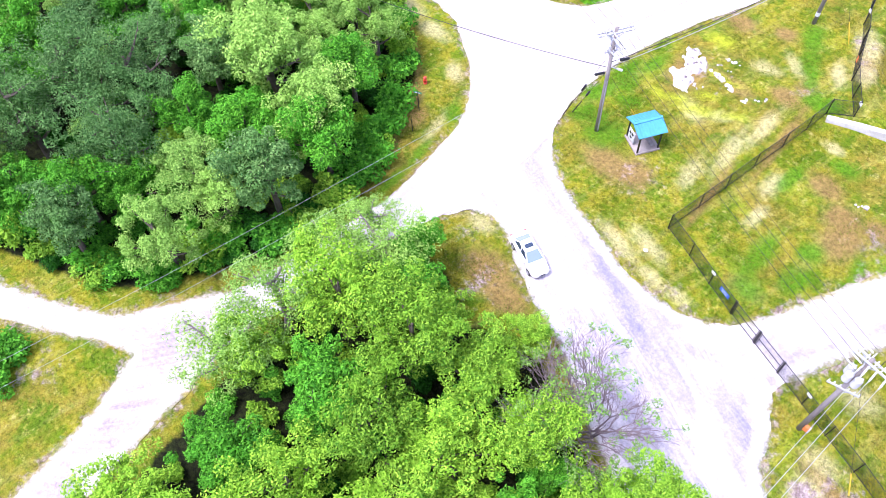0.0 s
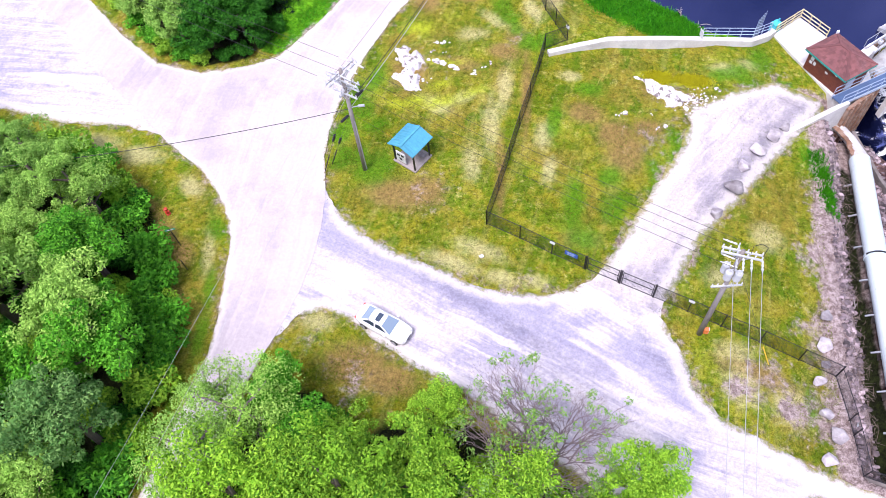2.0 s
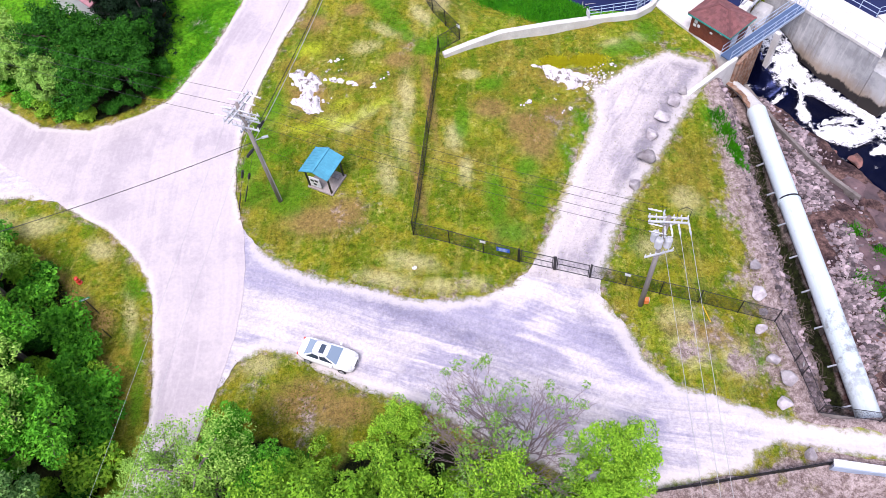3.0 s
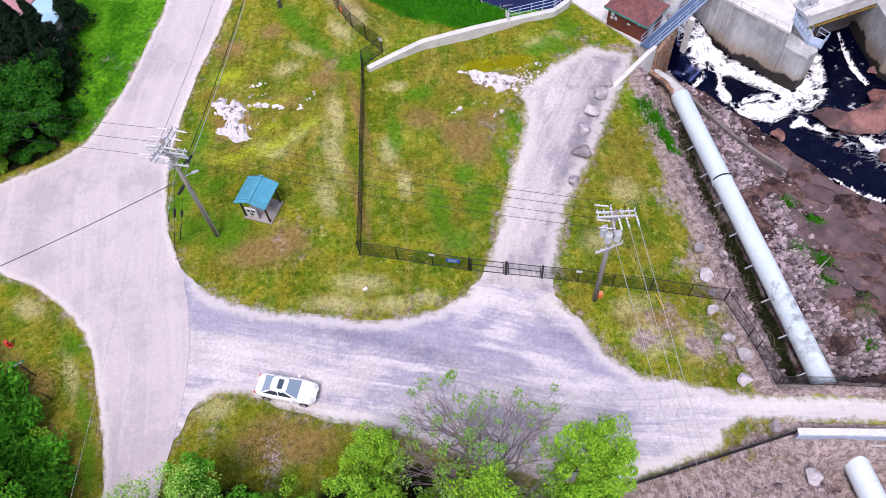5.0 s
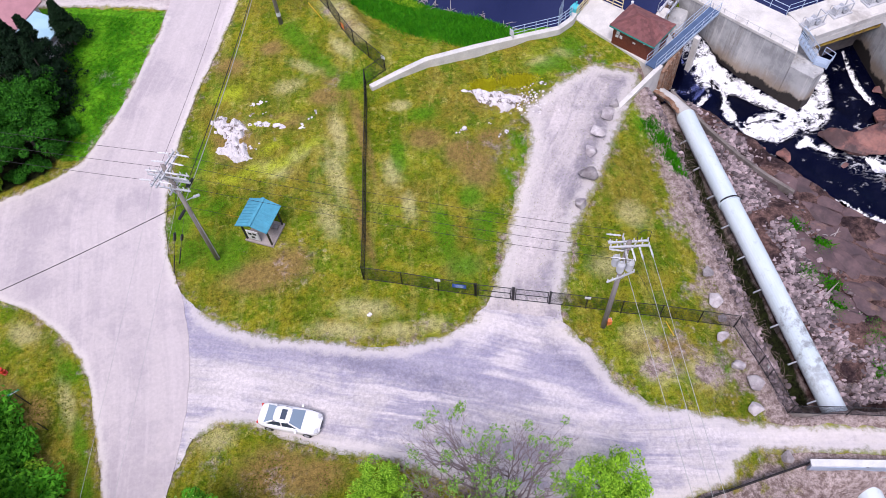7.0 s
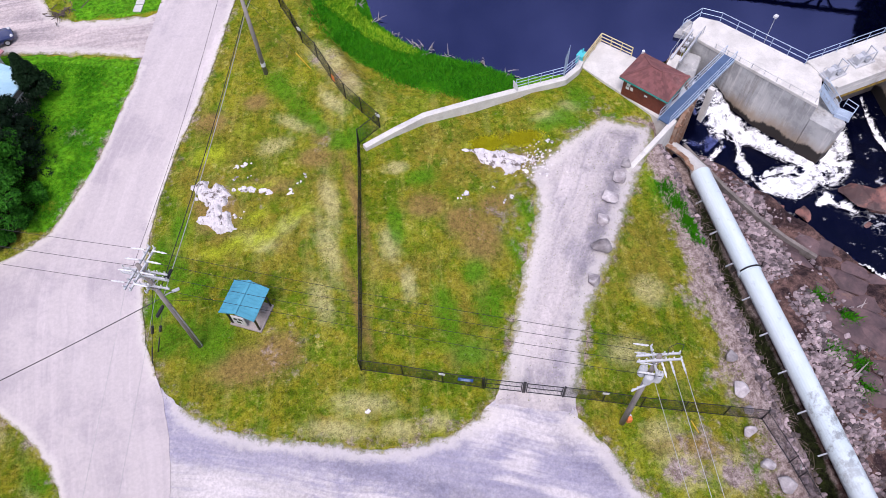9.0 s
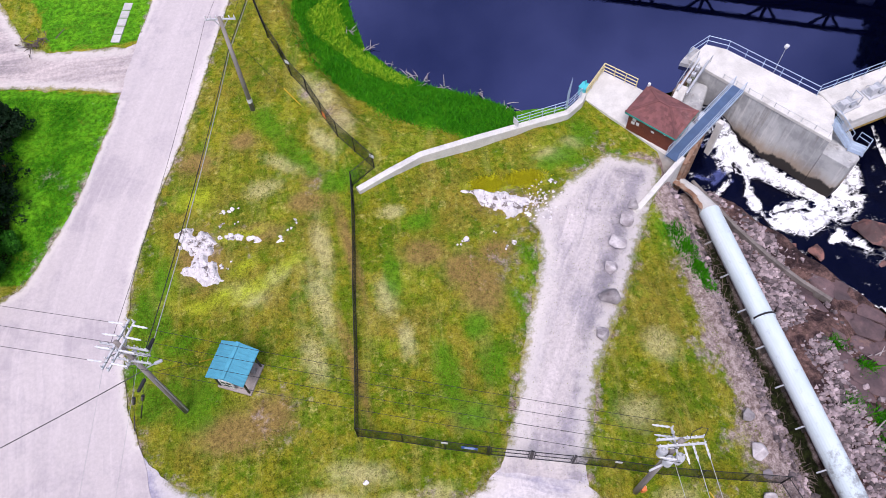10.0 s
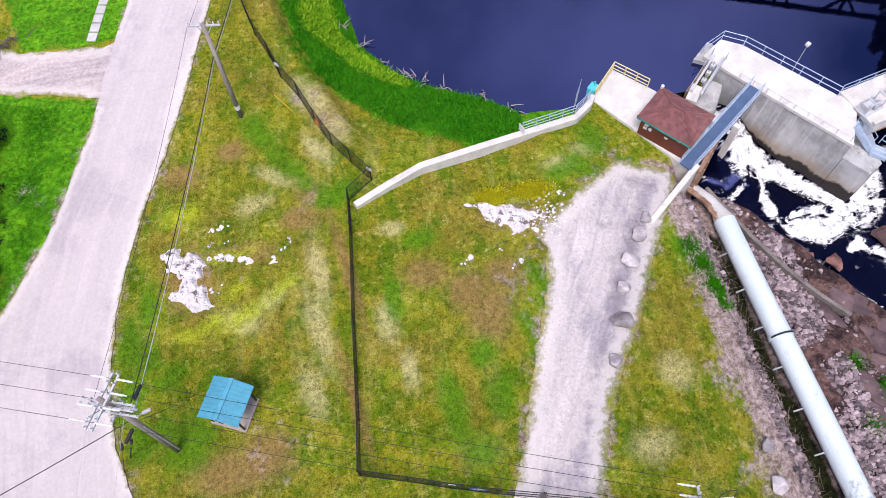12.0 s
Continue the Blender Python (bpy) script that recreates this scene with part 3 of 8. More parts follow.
TRACK_E = [(13.4, 53.2), (12.6, 51.6), (9.4, 47.0), (6.4, 42.2), (4.4, 39.5), (2.6, 36.9), (1.2, 33.3), (0.1, 31.1), (-0.1, 30.2), (1.2, 28.4), (2.4, 25.3), (4.1, 23.4), (6.9, 22.4), (9.9, 21.5),
           (13.7, 20.7), (19.6, 19.3), (45.0, 14.0)]
TRACK_S = [(45.0, 12.0), (18.8, 17.6), (13.6, 18.7), (11.3, 19.2), (9.8, 19.3), (8.4, 18.7), (7.8, 17.5), (4.0, 16.9), (0.6, 16.5), (-3.5, 17.4), (-8.0, 19.6), (-13.1, 22.5), (-16.4, 23.6), (-19.9, 25.3), (-22.1, 26.7),
           (-24.0, 27.1), (-25.7, 26.4), (-26.7, 24.8)]
SEAM = [(-27.4, 23.5), (-26.8, 25.3), (-26.3, 28.3), (-26.1, 32.5), (-26.5, 36.8)]
PADDOCK_TRACK = [(-5.0, 32.2)] + TRACK_W + TRACK_E[:8] + [(-0.3, 30.6)]
YARD = GARDEN_S + TRACK_E[7:] + TRACK_S + [(-28.2, 23.5), (-27.8, 25.3), (-27.4, 28.3), (-27.2, 32.5), (-27.5, 36.8)]
ROAD = [(-33.0, 9.0), (-32.2, 16.1), (-31.5, 22.4), (-31.8, 25.4), (-32.4, 28.7), (-33.1, 32.2), (-34.0, 34.1), (-35.4, 36.0), (-37.7, 38.2), (-40.3, 39.8), (-42.7, 41.5), (-44.5, 42.9), (-49.5, 46.6),
        (-55.2, 51.2), (-75.0, 66.0), (-82.0, 76.0), (-57.7, 58.2), (-50.7, 52.5), (-46.0, 49.6), (-41.6, 48.9), (-37.3, 50.2), (-35.0, 51.5), (-33.2, 54.4), (-31.4, 57.9), (-30.0, 61.9),
        (-28.8, 65.2), (-28.1, 68.5), (-26.7, 74.3), (-25.7, 78.0), (-20.0, 100.0), (-12.0, 100.0), (-19.0, 76.3), (-20.6, 71.0), (-21.9, 66.4), (-23.6, 61.3), (-25.2, 57.5), (-26.5, 53.6),
        (-27.4, 50.2), (-27.9, 46.8), (-28.0, 43.6), (-27.7, 41.0), (-27.2, 39.4), (-26.5, 36.8), (-26.1, 32.5), (-26.3, 28.3), (-26.8, 25.3), (-27.4, 23.5), (-28.6, 18.0), (-29.5, 9.0)]
WEST_LOT = [(-42.2, 41.6), (-44.2, 43.4), (-49.2, 47.1), (-54.9, 51.8), (-74.5, 66.4), (-80.0, 52.0), (-62.0, 43.0), (-51.7, 41.7), (-46.8, 42.0)]
LANE = [(-33.0, 10.5), (-32.9, 9.2), (-34.3, 7.1), (-36.1, 4.1), (-38.1, 0.5), (-42.4, -2.0), (-47.2, -4.4), (-70.0, -14.0), (-69.0, -18.0), (-44.1, -6.0), (-39.9, -3.5), (-36.8, -1.4), (-34.4, -0.4), (-33.2, -2.7),
        (-32.2, -5.4), (-31.5, -9.0), (-29.0, -20.0), (-25.0, -20.0), (-27.0, -9.0), (-28.4, -2.0), (-28.8, 1.0), (-29.9, 5.4), (-29.8, 9.0), (-29.4, 10.5)]
DRIVE = [(-27.3, 68.0), (-28.3, 68.2), (-33.2, 69.6), (-35.8, 70.2), (-46.0, 72.5), (-48.0, 84.0), (-40.0, 84.0), (-36.1, 75.3), (-34.3, 74.3), (-31.6, 73.8), (-28.4, 73.4), (-26.2, 73.6)]
FOREST = [(-33.6, 12.0), (-33.9, 20.0), (-35.2, 25.5), (-37.4, 29.3), (-40.5, 34.2), (-44.8, 37.3), (-49.0, 40.3), (-60.0, 41.0), (-95.0, 41.0), (-95.0, -18.0), (-62.0, -8.0), (-48.0, -2.2), (-43.0, 0.2), (-39.0, 2.6), (-36.9, 6.5)]
COPSE = [(-28.6, 17.0), (-26.0, 20.5), (-22.6, 20.5), (-19.5, 17.5), (-15.0, 20.5), (-11.0, 19.5), (-6.0, 17.0), (-0.5, 16.5), (0.8, 12.0), (-2.0, 4.0), (-8.0, -8.0), (-16.0, -14.0), (-24.0, -12.0), (-26.0, -3.0), (-27.6, 4.0), (-28.4, 10.0)]
ISLAND_BUSH = [(-51.4, 55.5), (-46.3, 51.2), (-41.6, 49.9), (-37.9, 51.2), (-36.0, 54.0), (-36.5, 58.0), (-44.0, 62.0), (-52.0, 62.0)]

xs, ys = axis_steps(-70, 44, 0.5, 2500), axis_steps(-16, 92, 0.5, 2500)
gx, gy = np.meshgrid(xs, ys)
gz = land(gx, gy)
rough_bank = step(12.6, 15, gx) * (1 - step(52, 56, gy))
jit = np.array([[noise.noise(Vector((a * 0.35, b * 0.35, 0))) for a in xs] for b in ys])
# Dip added beside the pipe to deepen the dark strip there.
gz = gz - 1.7 * np.exp(-((gx - (15.4 + (49.6 - gy) * 0.03)) / 0.6) ** 2) * step(21.5, 23.5, gy) * (1 - step(46, 49, gy))
paved = np.maximum.reduce([signed(poly, gx, gy) for poly in (ROAD, YARD, PADDOCK_TRACK, WEST_LOT, LANE, DRIVE)])
gz = gz + jit * 0.12 * (1 - step(-2.0, -0.2, paved)) + rough_bank * jit * 0.5 * (1 - step(-1.6, -0.3, paved)) - 0.16 * step(-0.1, 0.6, paved)
gme = bpy.data.meshes.new("ground")
nx, ny = len(xs), len(ys)
idx = np.arange(nx * ny).reshape(ny, nx)
quads = np.stack([idx[:-1, :-1], idx[:-1, 1:], idx[1:, 1:], idx[1:, :-1]], -1).reshape(-1, 4)
gme.from_pydata(np.stack([gx, gy, gz], -1).reshape(-1, 3).tolist(), [], quads.tolist())
gme.shade_smooth()
s_river = (gx - 21.6) * 0.82 + (gy - 48.2) * 0.57
near_gravel = np.maximum.reduce([signed(p, gx, gy) for p in (YARD, PADDOCK_TRACK, ROAD, LANE, WEST_LOT)])
patches = [(8.6, 17.1, 1.0, 1.3), (10.6, 17.4, 1.4, 1.3), (8.8, 25.0, 1.3, 1.1), (5.2, 25.8, 0.9, 1.0), (13.6, 31.2, 0.9, 1.2), (-18.5, 38.5, 3.0, 0.45), (-1.0, 46.5, 2.6, 0.5), (-10.0, 31.6, 1.2, 0.5), (-16.5, 64.0, 1.2, 0.4), (-21.5, 51.5, 3.0, 0.35), (0.5, 51.5, 3.0, 0.5), (-13.5, 56.0, 2.2, 0.35), (7.0, 26.0, 4.0, 0.5),
           (-33.5, 60.5, 1.6, 0.55), (-21.0, 22.0, 2.6, 0.55), (-12.6, 64.8, 2.2, 0.5), (-11.2, 62.0, 1.6, 0.5), (11.8, 38.0, 2.2, 0.8), (12.0, 44.0, 1.8, 0.7),
           (-38.0, -6.0, 2.0, 0.5), (11.8, 31.0, 2.6, 0.9), (12.0, 25.0, 3.0, 0.8), (-24.5, 25.0, 2.0, 0.4), (9.0, 56.0, 2.0, 0.4), (3.5, 17.0, 1.8, 1.3), (6.2, 17.6, 1.5, 1.3)]
soil = np.clip(1.0 + near_gravel / 1.2, 0, 1) * 0.55
for px, py, pr, pk in patches:
    soil = np.maximum(soil, pk * np.exp(-((gx - px) ** 2 + (gy - py) ** 2) / (pr * pr)))
soil = np.maximum(soil, step(10.6, 12.4, gx) * (1 - step(53, 56, gy)) * 1.1)
south = step(-0.5, 1.0, gx) * (1 - step(16.2, 17.0, gy)) * step(-6, 2, gy)
soil = np.maximum(soil, south * 1.3)
behind = step(0.0, 1.5, signed(BEHIND_WALL, gx, gy))
green = np.zeros(gx.shape)
lush = behind * step(-7.0, -4.0, signed(POND, gx, gy)) * 0.95
for px, py, pr in ((-16.9, 63.0, 1.1), (-16.2, 61.2, 1.1), (-15.4, 59.8, 1.1), (-14.7, 58.5, 1.0), (-13.8, 57.0, 0.9), (-12.8, 55.4, 0.8), (-23.5, 40.5, 2.2), (-27.0, 43.5, 1.4), (-26.6, 47.0, 1.6), (0.0, 41.0, 1.6), (1.0, 45.0, 1.3), (-6.0, 36.0, 1.5), (-1.5, 38.0, 1.4), (8.0, 57.0, 1.6), (6.0, 55.0, 1.4),
                   (12.6, 47.5, 0.9), (13.2, 45.0, 0.8), (-21.3, 43.5, 1.2)):
    green = np.maximum(green, np.exp(-((gx - px) ** 2 + (gy - py) ** 2) / (pr * pr)))
DRY = [(-19.5, 47.7, 1.6, 0.7, -30), (-17.4, 48.7, 1.4, 0.6, 30), (-13.9, 50.2, 0.6, 2.6, 5), (-14.5, 46.0, 0.7, 3.0, 8), (-15.5, 42.0, 0.7, 2.0, 10), (-15.7, 58.0, 1.8, 0.6, -35), (-17.6, 56.2, 1.6, 0.7, 10), (-10.0, 45.5, 0.7, 1.6, 5),
       (-9.2, 42.0, 0.5, 1.5, 0), (-8.5, 52.3, 1.0, 0.6, 0), (7.6, 38.4, 1.2, 1.2, 0), (4.5, 34.1, 1.4, 1.0, 0), (-13.6, 33.8, 2.2, 0.7, -15), (-12.6, 59.7, 0.6, 1.8, 30), (6.8, 56.3, 1.0, 0.7, 0), (4.7, 55.2, 1.2, 0.7, 0),
       (-15.4, 32.4, 2.4, 0.6, -15), (-9.0, 31.7, 1.0, 0.6, 0), (-11.5, 31.6, 1.6, 0.6, -10), (5.4, 25.9, 1.2, 1.4, 0), (8.9, 25.2, 1.3, 1.5, 0), (5.0, 28.3, 1.2, 0.8, 0), (-24.3, 26.2, 1.3, 0.8, 0), (-48.3, 39.9, 2.4, 1.0, 0),
       (-43.6, 39.2, 2.0, 0.9, 0), (-38.0, 36.6, 1.3, 0.8, -35), (-34.4, 30.7, 0.5, 2.2, 15), (-12.4, 64.4, 1.1, 2.2, 30), (-11.0, 61.4, 0.9, 1.4, 30), (-27.5, 51.5, 0.4, 2.4, -12), (-32.4, 60.4, 1.6, 0.5, 40)]
EARTH = [(-38.6, 31.6, 1.0, 1.8, 35), (-37.2, 28.8, 0.9, 1.7, 30), (-40.6, 33.4, 1.0, 1.7, 45), (-43.0, 35.4, 0.9, 1.6, 55), (-35.8, 26.2, 0.8, 1.6, 20), (-34.6, 23.2, 0.7, 1.5, 10), (-36.4, 30.4, 0.8, 1.2, 30), (-22.6, 51.3, 1.5, 2.3, 10), (-19.0, 52.6, 2.4, 0.6, -8), (0.0, 51.6, 2.0, 0.9, -15), (-21.2, 38.0, 2.2, 1.4, -10), (-18.9, 38.5, 1.8, 1.6, 0), (-3.2, 45.0, 1.7, 2.2, 0), (-4.1, 46.6, 1.6, 1.4, 0), (-14.5, 54.4, 1.4, 0.9, 0), (-18.7, 61.0, 1.0, 0.8, 0), (-22.5, 59.6, 1.4, 1.0, 0), (-11.2, 61.9, 0.7, 1.6, 30), (-6.8, 48.5, 1.6, 1.0, 0),
         (-6.1, 35.9, 1.3, 0.8, 0), (-20.6, 23.4, 2.4, 1.4, 0), (-18.4, 22.6, 2.2, 1.2, 0), (-13.7, 56.5, 0.9, 1.2, 30), (-12.0, 50.0, 0.4, 5.0, 6), (-13.0, 41.0, 0.35, 4.0, 7), (6.5, 27.0, 2.6, 0.8, -15), (-1.6, 47.6, 1.3, 0.9, 0)]
LIME = [(-19.0, 48.1, 2.2, 0.7, 22), (-22.8, 47.4, 1.2, 0.6, -10), (-16.6, 49.4, 1.2, 0.5, 25), (-22.6, 56.4, 1.6, 1.0, 0), (-19.5, 52.6, 1.8, 0.4, 0), (-21.2, 47.9, 1.5, 0.6, 20), (-19.6, 49.9, 1.3, 0.6, 30), (-20.0, 52.6, 1.6, 0.5, 0), (1.2, 53.2, 1.5, 0.5, 0), (-1.6, 53.6, 1.4, 0.5, 0), (2.6, 53.2, 1.0, 0.4, 0)]
GREEN = [(10.2, 25.6, 0.4, 1.8, 0), (-25.3, 50.0, 0.7, 1.7, -8), (-24.2, 44.8, 1.2, 0.7, 20), (-15.2, 60.2, 0.5, 1.6, 33), (-12.4, 55.8, 0.5, 1.4, 35), (4.6, 54.6, 1.4, 0.7, 10), (-33.2, 27.6, 0.5, 1.8, 15), (-32.6, 24.0, 0.5, 2.0, 5), (-34.6, 33.0, 0.6, 1.4, 35), (-32.9, 19.0, 0.4, 2.2, 0), (-16.6, 62.0, 0.8, 2.0, 35), (-14.6, 58.6, 0.6, 2.2, 35), (-25.4, 46.5, 0.7, 1.4, 0), (-24.8, 41.6, 0.9, 1.2, 0), (-26.6, 47.9, 0.8, 1.4, 0), (-26.4, 44.5, 0.7, 1.4, 0), (-26.2, 41.0, 0.9, 1.3, 0), (-22.6, 40.6, 1.0, 0.8, 0), (0.7, 46.8, 0.6, 1.7, 22), (-0.8, 43.0, 0.6, 1.9, 22), (-3.9, 39.2, 1.0, 1.4, 0), (-4.3, 42.2, 0.9, 1.0, 0), (-6.7, 51.1, 1.3, 0.7, 0),
         (7.1, 54.0, 1.3, 0.8, 0), (9.9, 54.6, 1.0, 0.7, 0), (11.4, 47.1, 0.5, 1.5, 12), (12.2, 44.5, 0.5, 1.2, 20), (12.9, 43.1, 0.5, 0.8, 20), (-9.3, 47.2, 0.6, 2.0, 0), (-7.0, 39.0, 0.8, 2.4, 0), (-11.1, 56.0, 1.0, 0.8, 0), (-28.6, 33.0, 0.3, 0.5, 0)]


def spread(spots):
    out = np.zeros(gx.shape)
    for px, py, sx, sy, turn in spots:
        c, s = math.cos(radians(turn)), math.sin(radians(turn))
        u, v = (gx - px) * c + (gy - py) * s, -(gx - px) * s + (gy - py) * c
        out = np.maximum(out, np.exp(-(u / (sx * 1.25)) ** 2 - (v / (sy * 1.25)) ** 2))
    return out


green = np.maximum(green, spread(GREEN))
yard_lawn = [(-27.9, 68.0), (-31.3, 57.4), (-35.0, 51.4), (-60.0, 60.0), (-60.0, 73.0), (-46.0, 72.6), (-35.8, 70.4)]
far_lawn = [(-26.6, 73.6), (-34.3, 74.0), (-37.0, 84.0), (-24.5, 84.0)]
for poly in (yard_lawn, far_lawn):
    lush = np.maximum(lush, 0.75 * step(-0.3, 0.3, signed(poly, gx, gy)))
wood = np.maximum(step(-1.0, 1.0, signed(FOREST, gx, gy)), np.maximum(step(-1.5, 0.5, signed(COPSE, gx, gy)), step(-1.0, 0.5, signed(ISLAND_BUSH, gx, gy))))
# Shade beside the pipe, painted as a strip of the near-black woodland-floor colour.
trench_shade = np.exp(-((gx - (15.55 + (49.6 - gy) * 0.03)) / 0.55) ** 2) * step(21.5, 23.5, gy) * (1 - step(48, 50, gy))
wood = np.maximum(wood, np.minimum(1.0, 1.5 * trench_shade))
slab = step(15.6, 17.4, gx) * (1 - step(50, 54, gy)) * 0.95
slab = slab * (1 - trench_shade) * step(20.5, 22.2, gy + 0.21 * np.maximum(0, gx - 17.0))
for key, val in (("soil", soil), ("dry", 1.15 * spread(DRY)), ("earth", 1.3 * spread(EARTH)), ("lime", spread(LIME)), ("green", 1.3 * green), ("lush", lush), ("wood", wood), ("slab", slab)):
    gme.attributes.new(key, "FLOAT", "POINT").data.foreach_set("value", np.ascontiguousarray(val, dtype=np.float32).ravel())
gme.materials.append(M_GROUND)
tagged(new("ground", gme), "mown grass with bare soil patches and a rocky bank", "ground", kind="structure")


# darker damp or scuffed spots and bleached ones on the gravel: x, y, half length, half width, turn
WORN = [(1.3, 26.4, 2.4, 1.6, -40), (3.0, 25.0, 2.0, 0.9, -35), (-14.9, 30.0, 5.5, 1.0, -24), (-9.8, 27.4, 4.5, 0.9, -24), (-21.5, 32.6, 2.2, 0.8, -30), (-5.0, 22.0, 4.5, 1.1, -20), (8.0, 48.0, 3.4, 1.1, 56),
        (5.4, 43.8, 3.4, 1.0, 57), (3.4, 40.2, 3.0, 0.9, 58), (6.4, 49.6, 0.5, 0.5, 0), (1.6, 36.6, 2.6, 0.7, 62), (2.3, 50.6, 1.6, 1.0, 20), (10.6, 53.0, 1.6, 1.4, 0), (-1.0, 28.0, 2.0, 0.8, -60)]
BLEACHED = [(-4.2, 28.4, 2.6, 1.3, 35), (-1.8, 25.4, 2.6, 0.8, -30), (0.6, 23.4, 3.5, 0.7, -16), (-23.0, 30.0, 2.6, 2.0, -20), (-17.5, 27.0, 3.6, 0.9, -22), (-5.6, 30.4, 2.4, 1.2, 30), (4.4, 48.4, 2.4, 0.8, 58), (-0.4, 37.6, 4.0, 0.6, 62), (9.0, 20.4, 5.0, 0.6, -14), (-1.5, 24.0, 3.0, 0.8, -20), (-22.5, 66.8, 0.5, 5.0, -17), (-26.6, 52.0, 0.4, 4.0, -10)]


def paving(name, poly, material, lift, label, category, grid=0.7, ragged=0.3, thick=0.14, reach=1.1, joins=(), centre=((-60.0, 0.0), (60.0, 0.0))):
    """A sheet of road or gravel that lies on the land, with a slightly ragged edge."""
    rim = []
    for (ax, ay), (bx, by) in zip(poly, poly[1:] + poly[:1]):
        n = max(1, int(math.hypot(bx - ax, by - ay) / 0.25))
        for i in range(n):
            x, y = ax + (bx - ax) * i / n, ay + (by - ay) * i / n
            r = ragged * (noise.noise(Vector((x * 0.6, y * 0.6, lift * 90))) + 0.45 * noise.noise(Vector((x * 1.9, y * 1.9, lift * 50))))
            q = ragged * (noise.noise(Vector((x * 0.6, y * 0.6, 31))) + 0.45 * noise.noise(Vector((x * 1.9, y * 1.9, 37))))
            rim.append(Vector((x + r, y + q)))
    px, py = [p.x for p in rim], [p.y for p in rim]
    gx2, gy2 = np.meshgrid(np.arange(min(px), max(px), grid), np.arange(min(py), max(py), grid))
    keep = signed([(p.x, p.y) for p in rim], gx2, gy2) > 0.35
    pts = rim + [Vector((a, b)) for a, b in zip(gx2[keep], gy2[keep])]
    from mathutils import geometry
    n = len(rim)
    v, _, f, _, _, _ = geometry.delaunay_2d_cdt(pts, [(i, (i + 1) % n) for i in range(n)], [], 1, 1e-4)
    vx, vy = np.array([p.x for p in v]), np.array([p.y for p in v])
    vz = land(vx, vy) + lift
    geo = Geo()
    geo.add([(a, b, c) for a, b, c in zip(vx, vy, vz)], f)
    edges = {}
    for face in f:
        for a, b in zip(face, face[1:] + face[:1]):
            edges[(a, b)] = 1
    low = {}
    for (a, b) in list(edges):
        if (b, a) not in edges:
            for i in (a, b):
                if i not in low:
                    low[i] = len(geo.v)
                    geo.v.append((vx[i], vy[i], vz[i] - thick))
            geo.f.append((a, low[a], low[b], b))
    me = geo.mesh(name, material)
    co = np.array(geo.v)
    inner = signed(poly, co[:, 0], co[:, 1])
    for other in joins:
        inner = np.maximum(inner, signed(other, co[:, 0], co[:, 1]) + 1.2)
    me.attributes.new("rim", "FLOAT", "POINT").data.foreach_set("value", np.clip((inner + 0.1) / reach, 0, 1.6).astype(np.float32))
    for key, spots in (("worn", WORN), ("bleached", BLEACHED)):
        f = np.zeros(len(co))
        for px_, py_, sx, sy, turn in spots:
            c, s = math.cos(radians(turn)), math.sin(radians(turn))
            u, w = (co[:, 0] - px_) * c + (co[:, 1] - py_) * s, -(co[:, 0] - px_) * s + (co[:, 1] - py_) * c
            f = np.maximum(f, np.exp(-(u / sx) ** 2 - (w / sy) ** 2))
        me.attributes.new(key, "FLOAT", "POINT").data.foreach_set("value", f.astype(np.float32))
    best, side, run_at, run = np.full(len(co), 1e9), np.zeros(len(co)), np.zeros(len(co)), 0.0
    for (ax, ay), (bx, by) in zip(centre, centre[1:]):
        dx, dy = bx - ax, by - ay
        size = math.hypot(dx, dy)
        t = np.clip(((co[:, 0] - ax) * dx + (co[:, 1] - ay) * dy) / size ** 2, 0, 1)
        d = np.hypot(co[:, 0] - ax - t * dx, co[:, 1] - ay - t * dy)
        s = np.sign((co[:, 1] - ay) * dx - (co[:, 0] - ax) * dy)
        side = np.where(d < best, s * d, side)
        run_at = np.where(d < best, run + t * size, run_at)
        best, run = np.minimum(best, d), run + size
    me.attributes.new("across", "FLOAT", "POINT").data.foreach_set("value", side.astype(np.float32))
    me.attributes.new("along", "FLOAT", "POINT").data.foreach_set("value", run_at.astype(np.float32))
    return tagged(new(name, me), label, category, kind="structure")


def curve_through(pts, n=12):
    """A smooth line through the points."""
    out = []
    for i in range(len(pts) - 1):
        p0, p1, p2, p3 = (np.array(pts[max(0, min(len(pts) - 1, i + k))]) for k in (-1, 0, 1, 2))
        for t in np.arange(0, 1, 1 / n):
            out.append(tuple(0.5 * ((2 * p1) + (p2 - p0) * t + (2 * p0 - 5 * p1 + 4 * p2 - p3) * t * t + (3 * p1 - p0 - 3 * p2 + p3) * t ** 3)))
    return out + [tuple(pts[-1])]


ROAD_LINE = curve_through([(-31.0, 5.0), (-29.8, 18.0), (-29.6, 30.0), (-30.5, 42.0), (-29.5, 52.0), (-25.5, 64.0), (-20.0, 80.0), (-14.0, 100.0)])
YARD_LINE = curve_through([(-34.0, 33.0), (-26.0, 31.0), (-18.0, 28.3), (-10.0, 25.6), (-2.0, 22.4), (6.0, 20.4), (14.0, 19.6), (45.0, 13.0)])
TRACK_LINE = curve_through([(-2.5, 29.0), (-1.9, 33.0), (0.8, 38.5), (4.0, 44.0), (7.0, 49.5), (10.5, 54.0)])
LANE_LINE = curve_through([(-31.0, 12.0), (-32.2, 6.0), (-35.0, 0.5), (-42.0, -4.0), (-70.0, -16.0)])

